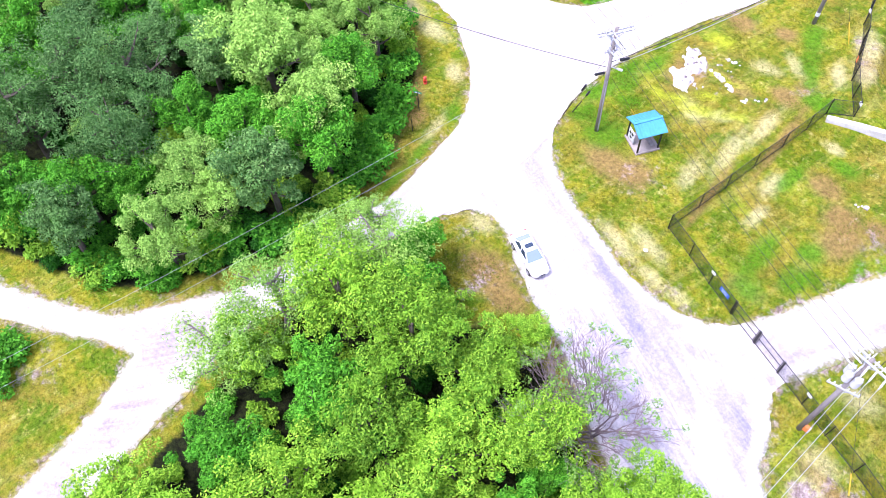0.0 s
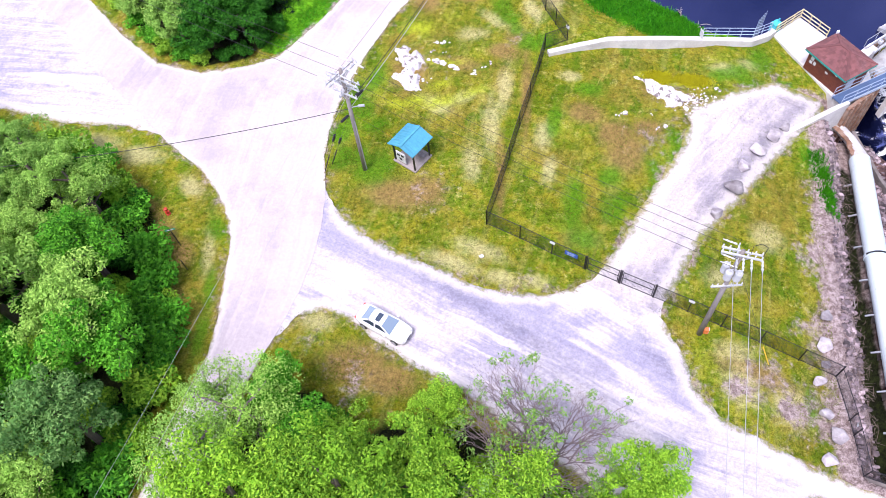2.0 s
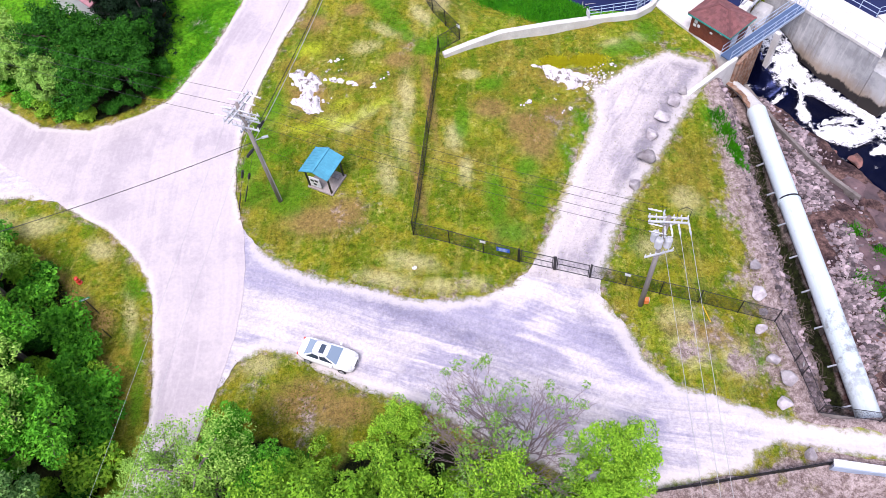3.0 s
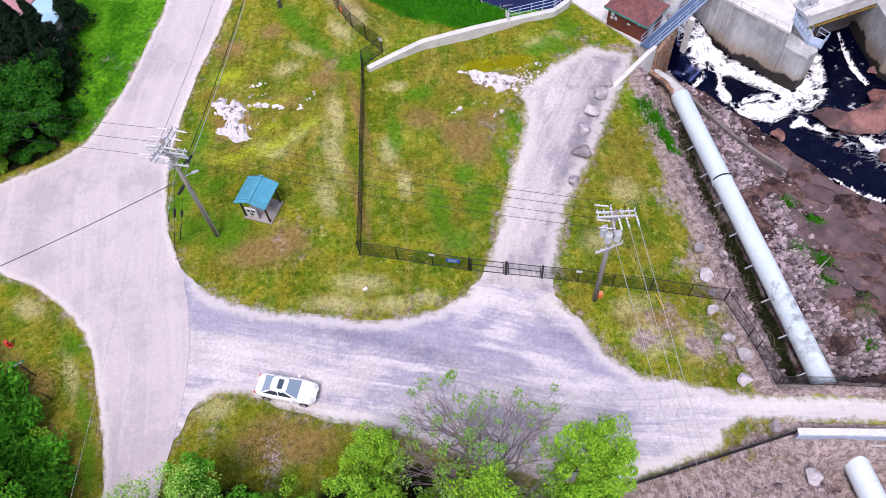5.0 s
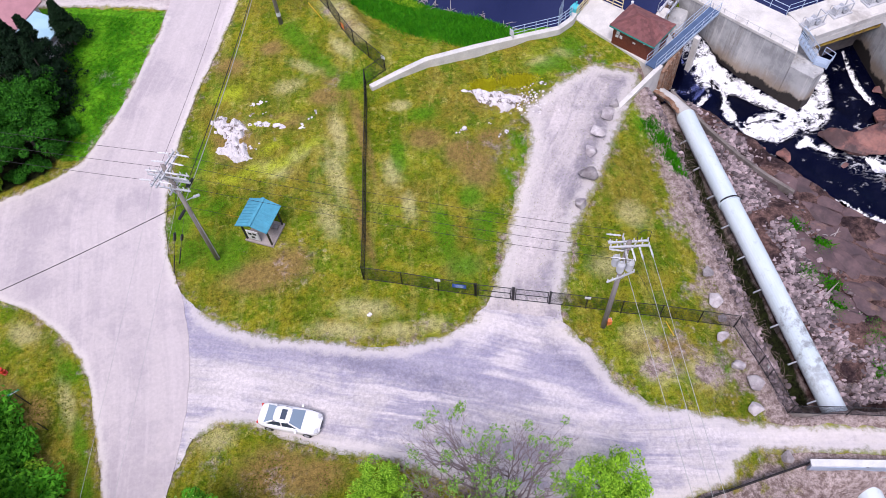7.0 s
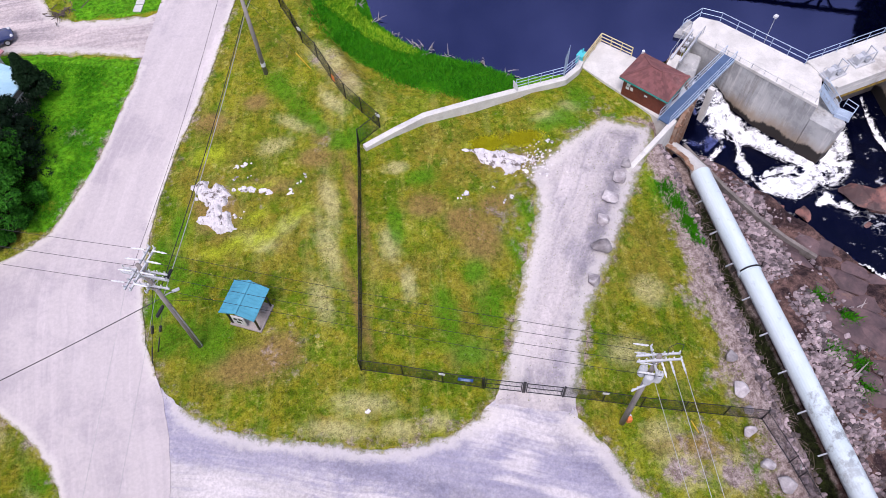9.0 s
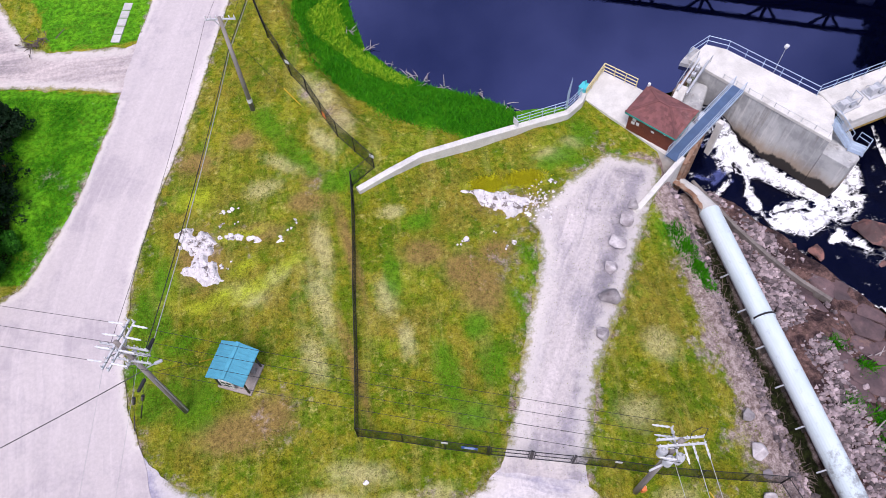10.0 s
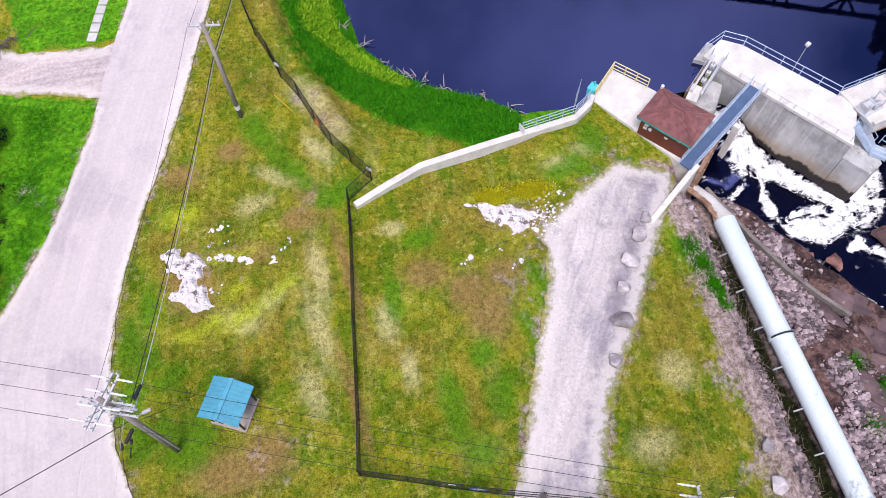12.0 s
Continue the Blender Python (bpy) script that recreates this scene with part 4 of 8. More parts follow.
paving("road", ROAD, M_ASPHALT, 0.05, "worn pale pinkish asphalt road with ragged edges", "road", ragged=0.12, reach=0.6, joins=(YARD, WEST_LOT, LANE, DRIVE), centre=ROAD_LINE)
paving("gravel_yard", YARD, M_GRAVEL, 0.02, "pale lavender-grey gravel yard and track with tyre marks", "gravel road", joins=(ROAD, PADDOCK_TRACK), centre=YARD_LINE)
paving("gravel_track", PADDOCK_TRACK, M_TRACKS, 0.035, "pale pinkish gravel track through the gate", "gravel road", joins=(YARD,), reach=1.4, centre=TRACK_LINE)
paving("gravel_lot", WEST_LOT, M_GRAVEL, 0.02, "pale gravel lot beside the asphalt road", "gravel lot", joins=(ROAD,))
paving("dirt_lane", LANE, M_TRACK, 0.02, "pinkish dirt lane that forks", "dirt road", joins=(ROAD,), centre=LANE_LINE)
paving("driveway", DRIVE, M_TRACK, 0.02, "grey gravel driveway off the road", "driveway", joins=(ROAD,))

# ---- water ----
pond_geo = Geo()
pond_geo.prism([(-12, 58.0), (9.6, 58.0), (13.6, 60.4), (16.9, 60.4), (20.2, 63.0), (22.5, 62.0), (28.0, 56.4), (31.0, 56.2), (160, 55.5), (400, 400), (-60, 400), (-14, 120)], POND_Z - 0.02, POND_Z)
tagged(new("pond", pond_geo.mesh("pond", M_POND)), "dark blue still mill pond above the dam", "water", kind="structure")

rx, ry = np.meshgrid(np.arange(14.0, 75.0, 0.22), np.arange(-10.0, 61.5, 0.22))
# white water: x, y and half width along each run
FLOW = [[(19.9, 58.9, 1.0), (20.6, 57.0, 1.5), (21.6, 55.7, 1.7), (22.9, 55.0, 1.35), (24.2, 54.2, 0.95), (25.6, 52.4, 0.8), (26.8, 51.3, 0.8), (27.8, 50.4, 0.7)],
        [(32.0, 53.8, 0.8), (31.2, 52.2, 1.1), (30.4, 50.8, 1.35), (29.6, 49.6, 1.4), (28.6, 48.4, 0.9)],
        [(22.6, 49.9, 0.3), (23.2, 49.1, 0.8), (24.3, 48.6, 1.05), (25.3, 48.2, 1.1), (26.4, 48.4, 0.95), (27.4, 48.9, 0.75), (28.4, 48.8, 0.8)],
        [(23.3, 50.0, 0.2), (24.5, 50.3, 0.36), (26.1, 50.1, 0.34), (27.4, 49.3, 0.4)], [(23.0, 54.2, 0.3), (22.4, 53.0, 0.22), (22.0, 51.7, 0.5), (22.1, 50.8, 0.5)],
        [(19.4, 52.7, 0.3), (20.8, 53.4, 0.2)], [(26.8, 46.2, 0.3), (27.9, 46.6, 0.55), (28.8, 45.8, 0.5), (29.5, 45.0, 0.3)],
        [(24.6, 43.6, 0.4), (25.4, 42.2, 0.55), (26.3, 40.9, 0.5), (27.1, 39.9, 0.3), (28.7, 38.5, 0.22), (30.6, 36.9, 0.15)], [(35.8, 56.4, 0.12), (35.4, 54.1, 0.2), (35.1, 51.8, 0.32), (35.4, 49.7, 0.2)], [(32.1, 43.5, 0.3), (32.4, 42.4, 0.5), (33.6, 42.1, 0.5)]]


def near_line(line, x, y):
    best, along, wide, run = np.full(x.shape, 1e9), np.zeros(x.shape), np.ones(x.shape), 0.0
    for (ax, ay, aw), (bx, by, bw) in zip(line, line[1:]):
        dx, dy = bx - ax, by - ay
        size = math.hypot(dx, dy)
        t = np.clip(((x - ax) * dx + (y - ay) * dy) / size ** 2, 0, 1)
        d = np.hypot(x - ax - t * dx, y - ay - t * dy)
        along = np.where(d < best, run + t * size, along)
        wide = np.where(d < best, aw + (bw - aw) * t, wide)
        best = np.minimum(best, d)
        run += size
    return best, along, wide


foam = 0.3 * step(2.0, 5.0, (rx - 21.6) * 0.82 + (ry - 48.2) * 0.57) * (1 - step(46, 49, ry))
for line in FLOW:
    d, along, w = near_line(line, rx, ry)
    foam = np.maximum(foam, 1.3 * (1 - step(0.4, 1.5, d / w)))
d0, along0, _ = near_line(FLOW[0], rx, ry)
chop = np.array([noise.turbulence(Vector((a * 0.5, b * 0.5, 3)), 4, False) for a, b in zip(rx.ravel(), ry.ravel())]).reshape(rx.shape)
lift = 3.0 * np.exp(-(d0 / 2.6) ** 4) * (1 - step(0.5, 6.5, along0))
foam = np.clip(foam * (0.78 + 0.6 * chop), 0, 1.3)
rz_ = RIVER_Z + lift + (0.1 + 0.55 * foam) * (chop - 0.45)
keep = (land(rx, ry) < RIVER_Z + 0.5) | (lift > 0.1)
ridx = np.arange(rx.size).reshape(rx.shape)
rq = np.stack([ridx[:-1, :-1], ridx[:-1, 1:], ridx[1:, 1:], ridx[1:, :-1]], -1)[keep[:-1, :-1]].reshape(-1, 4)
rme = bpy.data.meshes.new("river")
rme.from_pydata(np.stack([rx, ry, rz_], -1).reshape(-1, 3).tolist(), [], rq.tolist())
rme.attributes.new("foam", "FLOAT", "POINT").data.foreach_set("value", np.ascontiguousarray(foam, dtype=np.float32).ravel())
rme.materials.append(M_RIVER)
rme.shade_smooth()
tagged(new("river", rme), "dark rushing river with white foam below the dam", "water", kind="structure")


# ---- concrete works ----
def wall_strip(name, pts, width, low, material, label, bevel=0.04):
    """A wall along points (x, y, top)."""
    geo = Geo()
    vs, fs = [], []
    for i, p in enumerate(pts):
        a, b = Vector(pts[max(i - 1, 0)][:2]), Vector(pts[min(i + 1, len(pts) - 1)][:2])
        d = (b - a).normalized()
        n = Vector((-d.y, d.x)) * width / 2
        for sgn in (1, -1):
            for z in (low, p[2]):
                vs.append((p[0] + n.x * sgn, p[1] + n.y * sgn, z))
    for i in range(len(pts) - 1):
        k, j = i * 4, i * 4 + 4
        fs += [(k, k + 1, j + 1, j), (k + 3, k + 2, j + 2, j + 3), (k + 1, k + 3, j + 3, j + 1)]
    m = len(pts) * 4 - 4
    fs += [(0, 2, 3, 1), (m, m + 1, m + 3, m + 2)]
    geo.add(vs, fs)
    ob = part(name, geo, material, bevel=bevel)
    return tagged(ob, label, "wall", kind="structure")


RET = [(-10.6, 54.4, 0.75), (-8.0, 55.55, 0.75), (-5.4, 56.6, 0.72), (-0.9, 57.3, 0.6), (2.3, 57.9, 0.3), (7.1, 58.9, -0.3), (8.6, 60.1, -0.6), (9.2, 61.0, -0.8)]
wall_strip("retaining_wall", RET, 0.5, -3.5, M_DECK, "long pale concrete retaining wall beside the pond")
wall_strip("wing_wall", [(14.9, 53.1, -1.0), (12.0, 50.9, -1.05), (9.5, 49.0, -1.15)], 0.42, -5.5, M_DECK, "pale concrete wing wall beside the gravel track")
wall_strip("river_wall", [(16.3, 52.6, -4.0), (17.4, 50.2, -4.3), (18.4, 47.9, -4.6), (20.2, 45.0, -5.2), (21.8, 42.6, -5.4), (23.4, 40.7, -5.6)], 0.3, -8.0, M_OLDWALL, "low stained concrete wall along the river")
wall_strip("headwall", [(13.4, 21.5, -2.5), (20.0, 20.1, -2.5), (40.0, 15.5, -2.5)], 0.3, -7.0, M_OLDWALL, "stained concrete headwall where the pipe goes under the track")
wall_strip("footwall", [(13.2, 17.6, -2.3), (19.0, 16.4, -2.3), (40.0, 11.6, -2.3)], 0.5, -7.0, M_CONCRETE, "concrete footwall under the track")

PIER = [(19.25, 62.95), (21.3, 64.3), (22.8, 63.35), (27.95, 56.85), (29.35, 55.95), (27.0, 52.12), (24.4, 55.7), (20.7, 60.85)]
dam = thing("dam_pier", "massive grey concrete dam pier with a pale deck", "dam")
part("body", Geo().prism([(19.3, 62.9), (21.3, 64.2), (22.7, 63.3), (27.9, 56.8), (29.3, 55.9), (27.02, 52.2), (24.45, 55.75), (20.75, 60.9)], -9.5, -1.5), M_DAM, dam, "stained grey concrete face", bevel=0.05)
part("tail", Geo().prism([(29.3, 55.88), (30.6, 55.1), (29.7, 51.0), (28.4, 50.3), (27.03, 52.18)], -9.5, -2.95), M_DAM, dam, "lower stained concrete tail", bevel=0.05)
for k in range(4):
    p, q = Vector((20.66, 60.84)).lerp(Vector((28.31, 50.24)), 0.12 + 0.22 * k), None
    part("lift_joint", Geo().box((p.x, p.y, -5.0), (0.03, 0.03, 4.0 if k == 3 else 6.2), 36), M_DAM, dam)
part("deck", Geo().prism(PIER, -1.52, -1.2), M_DECK, dam, "bleached concrete deck", bevel=0.04)
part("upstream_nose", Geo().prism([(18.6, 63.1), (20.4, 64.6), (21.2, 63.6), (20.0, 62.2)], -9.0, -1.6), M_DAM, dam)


def railing(parent, pts, height, mat, rails=(0.5, 1.0), post_gap=1.6, r=0.03, base=0.0, name="rail"):
    """Posts and rails along points (x, y, z)."""
    for i in range(len(pts) - 1):
        a, b = Vector(pts[i]), Vector(pts[i + 1])
        n = max(1, round((b - a).length / post_gap))
        for k in range(n + (i == len(pts) - 2)):
            p = a.lerp(b, k / n)
            part("post", Geo().tube([p + Vector((0, 0, base)), p + Vector((0, 0, height))], r, 6), mat, parent)
        for h in rails:
            part(name, Geo().tube([a + Vector((0, 0, height * h)), b + Vector((0, 0, height * h))], r, 6), mat, parent)


rail_up = thing("deck_railing", "grey steel railing along the upstream deck edge", "railing")
railing(rail_up, [(19.2, 63.2, -1.2), (21.3, 64.2, -1.2), (22.8, 63.2, -1.2), (27.9, 56.7, -1.2)], 1.05, M_BLUERAIL)
stub = thing("deck_edge_posts", "low steel posts along the downstream deck edge", "railing")
for k in range(9):
    p = Vector((21.2, 60.2, -1.2)).lerp(Vector((26.9, 52.5, -1.2)), k / 8)
    part("post", Geo().tube([p, p + Vector((0, 0, 0.55))], 0.025, 6), M_GALV, stub)
part("cable", Geo().tube([(21.2, 60.2, -0.75), (26.9, 52.5, -0.75)], 0.012, 4), M_GALV, stub)

# gate bay on the far side of the pier: deck bridge, girder, hoists
bay = thing("gate_bridge", "concrete gate bridge with a deep girder", "bridge")
part("deck", Geo().prism([(28.2, 57.0), (48.0, 61.0), (48.8, 57.4), (29.2, 53.4)], -1.5, -1.1), M_DECK, bay, bevel=0.03)
part("girder", Geo().prism([(29.2, 53.4), (48.8, 57.4), (48.7, 57.9), (29.1, 53.9)], -2.3, -1.52), M_DECK, bay, bevel=0.03)
part("edge_kerb", Geo().prism([(29.2, 53.35), (48.8, 57.35), (48.75, 57.6), (29.15, 53.6)], -1.1, -0.85), M_DECK, bay)
part("gate", Geo().prism([(30.5, 56.2), (46.0, 59.4), (46.0, 59.0), (30.5, 55.8)], -8.0, -1.8), M_OLDWALL, bay, "rusty steel gate")
beam = thing("service_beam", "yellow steel beam under the gate bridge", "beam")
part("beam", Geo().beam((29.6, 53.75, -2.75), (40.0, 55.85, -2.75), 0.22, 0.3), M_OCHRE, beam)
for k in range(8):
    part("strut", Geo().beam((30.2 + k * 1.2, 53.9 + k * 0.24, -2.9), (30.7 + k * 1.2, 54.1 + k * 0.24, -2.35), 0.08, 0.1), M_BLACK, beam)
pier2 = thing("second_dam_pier", "grey concrete dam pier beyond the gate bay", "dam")
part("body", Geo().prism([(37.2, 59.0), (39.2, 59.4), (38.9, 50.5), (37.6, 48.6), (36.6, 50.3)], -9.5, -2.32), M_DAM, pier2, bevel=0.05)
railr = thing("gate_bridge_railing", "grey steel railing along the gate bridge", "railing")
railing(railr, [(28.0, 56.8, -1.1), (48.0, 60.8, -1.1)], 1.05, M_BLUERAIL)


def hoist(x, y, z, rz, label):
    h = thing("gate_hoist", label, "machine", (x, y, z), rz, "gate hoists on the dam")
    part("base", Geo().box((0, 0, 0.09), (2.0, 1.1, 0.18)), M_GREYPAINT, h, bevel=0.02)
    part("gearbox", Geo().box((-0.45, 0, 0.5), (0.7, 0.6, 0.62)), M_GREYPAINT, h, bevel=0.06)
    part("drum", Geo().tube([(0.2, -0.45, 0.5), (0.2, 0.45, 0.5)], 0.26, 14), M_GALV, h, smooth=False)
    part("handwheel", Geo().tube([(-0.95 + 0.0, 0.4 * math.cos(a * math.pi / 6), 0.75 + 0.4 * math.sin(a * math.pi / 6)) for a in range(13)], 0.03, 5), M_GREYPAINT, h)
    part("shaft", Geo().tube([(-1.0, 0, 0.75), (0.9, 0, 0.5)], 0.04, 6), M_GALV, h)
    for sx, sy in ((-0.8, -0.4), (0.8, -0.4), (0.8, 0.4)):
        part("leg", Geo().beam((sx, sy, 0.18), (sx, sy, 1.2), 0.08, 0.08), M_GREYPAINT, h)
    part("top_frame", Geo().beam((-0.8, -0.4, 1.2), (0.8, -0.4, 1.2), 0.09, 0.09).beam((0.8, -0.4, 1.2), (0.8, 0.4, 1.2), 0.09, 0.09), M_GREYPAINT, h)
    return h


first_hoist = hoist(29.6, 55.0, -1.1, 15, "pale grey gate hoist with gears on the deck")
copy_thing(first_hoist, pose(32.6, 55.9, -1.1, 0, 0, 12))
copy_thing(first_hoist, pose(36.2, 56.6, -1.1, 0, 0, 12))
stair = thing("steel_stair", "blue-grey steel stair with a landing at the pier end", "stairs")
for k in range(7):
    p = Vector((28.0, 53.8, -1.25)).lerp(Vector((29.4, 52.5, -2.85)), k / 6)
    part("tread", Geo().box(p, (0.8, 0.26, 0.04), 47), M_BLUERAIL, stair)
for off in (-0.42, 0.42):
    n = Vector((0.68, 0.73, 0)) * off
    a, b = Vector((28.0, 53.8, -1.2)) + n, Vector((29.4, 52.5, -2.85)) + n
    part("stringer", Geo().beam(a, b, 0.05, 0.2), M_BLUERAIL, stair)
    part("handrail", Geo().tube([a + Vector((0, 0, 1.0)), b + Vector((0, 0, 1.0))], 0.03, 6), M_BLUERAIL, stair)
    part("handrail", Geo().tube([a + Vector((0, 0, 0.5)), b + Vector((0, 0, 0.5))], 0.03, 6), M_BLUERAIL, stair)
    for t in (0, 0.33, 0.66, 1):
        q = a.lerp(b, t)
        part("post", Geo().tube([q, q + Vector((0, 0, 1.0))], 0.03, 6), M_BLUERAIL, stair)
part("landing", Geo().box((29.9, 52.0, -2.9), (1.3, 1.2, 0.06), -43), M_BLUERAIL, stair)
railing(stair, [(29.0, 51.9, -2.9), (29.8, 51.1, -2.9), (30.8, 51.9, -2.9), (30.3, 52.8, -2.9)], 1.0, M_BLUERAIL, post_gap=0.8)

lamp = thing("deck_lamp", "small white floodlight on a slim post", "lamp")
part("post", Geo().tube([(25.6, 59.9, -1.2), (25.6, 59.9, 1.7)], 0.03, 6), M_GALV, lamp)
part("lamp_head", Geo().box((25.6, 59.9, 1.78), (0.36, 0.3, 0.2), 30), M_WHITE, lamp)

# footbridge from the bank to the pier
A_, B_ = Vector((13.9, 53.1, -1.05)), Vector((21.9, 58.8, -1.05))
fb = thing("footbridge", "blue-grey steel grating footbridge with railings", "bridge")
part("grating", Geo().beam(A_, B_, 0.95, 0.1), M_BLUEGRATE, fb)
side = (B_ - A_).normalized().cross(Vector((0, 0, 1)))
for sgn in (-0.5, 0.5):
    o = side * sgn
    part("edge_beam", Geo().beam(A_ + o - Vector((0, 0, 0.12)), B_ + o - Vector((0, 0, 0.12)), 0.1, 0.3), M_BLUERAIL, fb)
    railing(fb, [tuple(A_ + o), tuple(B_ + o)], 1.05, M_BLUERAIL, post_gap=1.5, r=0.028)
bp = thing("footbridge_pier", "slender white concrete pier under the footbridge", "pier")
part("body", Geo().prism([(18.95, 55.95), (19.3, 56.2), (19.6, 55.8), (19.25, 55.55)], -8.5, -1.25), M_DECK, bp, bevel=0.04)
gate = thing("sluice_gate", "rusty brown steel sluice gate between bank and pier", "gate")
part("abutment", Geo().prism([(14.9, 52.8), (17.3, 55.5), (17.5, 57.2), (17.7, 57.1), (17.7, 55.3), (15.1, 52.6)], -8.2, -1.5), M_RUST, gate, "rust-stained abutment face")
for k in range(5):
    p = Vector((15.3, 52.9)).lerp(Vector((17.6, 55.4)), k / 4)
    part("stay", Geo().box((p.x + 0.12, p.y - 0.12, -4.4), (0.16, 0.16, 5.8), 45), M_RUST, gate)
part("plate", Geo().prism([(17.2, 60.2), (20.2, 62.8), (20.0, 63.0), (17.0, 60.4)], -8.5, -1.85), M_RUST, gate)
frame_g = thing("sluice_headgear", "pale concrete and steel headgear over the sluice gate", "machine")
part("block", Geo().prism([(16.3, 59.2), (16.95, 58.6), (18.0, 59.9), (17.4, 60.5)], -6.0, -1.15), M_DECK, frame_g, "pale concrete block", bevel=0.04)
for o in (-0.3, 0.3):
    part("beam", Geo().beam((17.2 - o, 59.4 + o * 0.8, -1.0), (20.3 - o, 62.4 + o * 0.8, -1.0), 0.16, 0.24), M_GREYPAINT, frame_g)
    part("rail", Geo().tube([(17.2 - 1.5 * o, 59.4 + 1.2 * o, -0.2), (20.3 - 1.5 * o, 62.4 + 1.2 * o, -0.2)], 0.03, 6), M_GALV, frame_g)
    for t in (0, 0.33, 0.66, 1):
        p = Vector((17.2 - 1.5 * o, 59.4 + 1.2 * o, -1.0)).lerp(Vector((20.3 - 1.5 * o, 62.4 + 1.2 * o, -1.0)), t)
        part("post", Geo().tube([p, p + Vector((0, 0, 0.8))], 0.03, 6), M_GALV, frame_g)
for t in (0.3, 0.5, 0.7):
    p = Vector((17.2, 59.4, -1.0)).lerp(Vector((20.3, 62.4, -1.0)), t)
    part("screw_stem", Geo().tube([p - Vector((0, 0, 1.6)), p + Vector((0, 0, 0.7))], 0.05, 6), M_GALV, frame_g)
    part("gearbox", Geo().box(p + Vector((0, 0, 0.2)), (0.34, 0.34, 0.3), 44), M_GREYPAINT, frame_g, bevel=0.03)

lip = thing("spillway_lip", "pale curved concrete lip under the sluice headgear", "spillway")
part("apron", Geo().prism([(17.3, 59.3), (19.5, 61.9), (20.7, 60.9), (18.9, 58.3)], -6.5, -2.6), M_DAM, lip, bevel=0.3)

# hut on its concrete platform
plat = tagged(part("platform", Geo().prism([(9.2, 60.9), (11.7, 63.5), (13.9, 61.1), (17.0, 57.4), (17.2, 55.6), (14.6, 52.9), (13.9, 53.5), (11.7, 57.1)], -8.5, -1.35), M_DECK, bevel=0.04), "pale concrete platform under the hut", "platform", kind="structure")
hut = thing("hut", "red-brown timber gate hut with a hipped shingle roof", "hut", (13.95, 56.45, -1.35), 129.3)
HL, HW, HH = 3.9, 2.9, 2.1
body = part("body", Geo().box((0, 0, HH / 2), (HL, HW, HH)), M_SIDING, hut, "red-brown board siding")
for i in range(26):
    x = -HL / 2 + (i + 0.5) * HL / 26
    for sy in (-1, 1):
        part("board", Geo().box((x, sy * (HW / 2 + 0.012), HH / 2), (HL / 26 - 0.02, 0.025, HH)), M_SIDING, hut)
for i in range(19):
    y = -HW / 2 + (i + 0.5) * HW / 19
    for sx in (-1, 1):
        part("board", Geo().box((sx * (HL / 2 + 0.012), y, HH / 2), (0.025, HW / 19 - 0.02, HH)), M_SIDING, hut)
EL, EW, RZ = HL / 2 + 0.32, HW / 2 + 0.32, 0.95
roof = Geo().add([(-EL, -EW, HH), (EL, -EW, HH), (EL, EW, HH), (-EL, EW, HH), (-EL + EW, 0, HH + RZ), (EL - EW, 0, HH + RZ)], [(0, 1, 5, 4), (2, 3, 4, 5), (1, 2, 5), (3, 0, 4), (3, 2, 1, 0)])
roof_ob = part("roof", roof, M_SHINGLE, hut, "faded red shingle roof")


def shingle_rows(a, b, c, d, rows, cols):
    """Rows of shingles on a roof face with eave a-b and top c-d."""
    a, b, c, d = (Vector(p) for p in (a, b, c, d))
    n = (b - a).cross(d - a).normalized()
    out = Geo()
    for r in range(rows):
        t0, t1 = r / rows, min(1, (r + 1.25) / rows)
        l0, r0, l1, r1 = a.lerp(c, t0), b.lerp(d, t0), a.lerp(c, t1), b.lerp(d, t1)
        k = max(1, round(cols * (r0 - l0).length / (b - a).length))
        for i in range(k):
            u0, u1 = (i + 0.04) / k, (i + 0.96) / k
            q = [l0.lerp(r0, u0) + n * 0.035, l0.lerp(r0, u1) + n * 0.035, l1.lerp(r1, u1) + n * 0.012, l1.lerp(r1, u0) + n * 0.012]
            part("shingle", Geo().add(q + [q[0] - n * 0.02, q[1] - n * 0.02], [(0, 1, 2, 3), (4, 5, 1, 0)]), M_SHINGLE, roof_ob)


P_ = [(-EL, -EW, HH), (EL, -EW, HH), (EL, EW, HH), (-EL, EW, HH), (-EL + EW, 0, HH + RZ), (EL - EW, 0, HH + RZ)]
shingle_rows(P_[0], P_[1], P_[4], P_[5], 8, 11)
shingle_rows(P_[2], P_[3], P_[5], P_[4], 8, 11)
shingle_rows(P_[1], P_[2], P_[5], P_[5], 8, 8)
shingle_rows(P_[3], P_[0], P_[4], P_[4], 8, 8)
for a, b in ((0, 1), (1, 2), (2, 3), (3, 0)):
    p, q = Vector(P_[a]), Vector(P_[b])
    part("fascia", Geo().beam(p - Vector((0, 0, 0.08)), q - Vector((0, 0, 0.08)), 0.05, 0.16), M_TEAL, hut, "teal fascia board")
for a, b in ((0, 4), (1, 5), (2, 5), (3, 4), (4, 5)):
    part("ridge_cap", Geo().beam(Vector(P_[a]) + Vector((0, 0, 0.03)), Vector(P_[b]) + Vector((0, 0, 0.03)), 0.2, 0.04), M_SHINGLE, hut)
for x, z, w, h in ((1.45, 1.45, 0.32, 0.34), (1.5, 1.05, 0.3, 0.28), (1.1, 1.15, 0.26, 0.34), (-0.25, 1.2, 0.28, 0.18)):
    part("sign", Geo().box((x, HW / 2 + 0.04, z), (w, 0.02, h)), M_WHITE, hut, "small white notice")
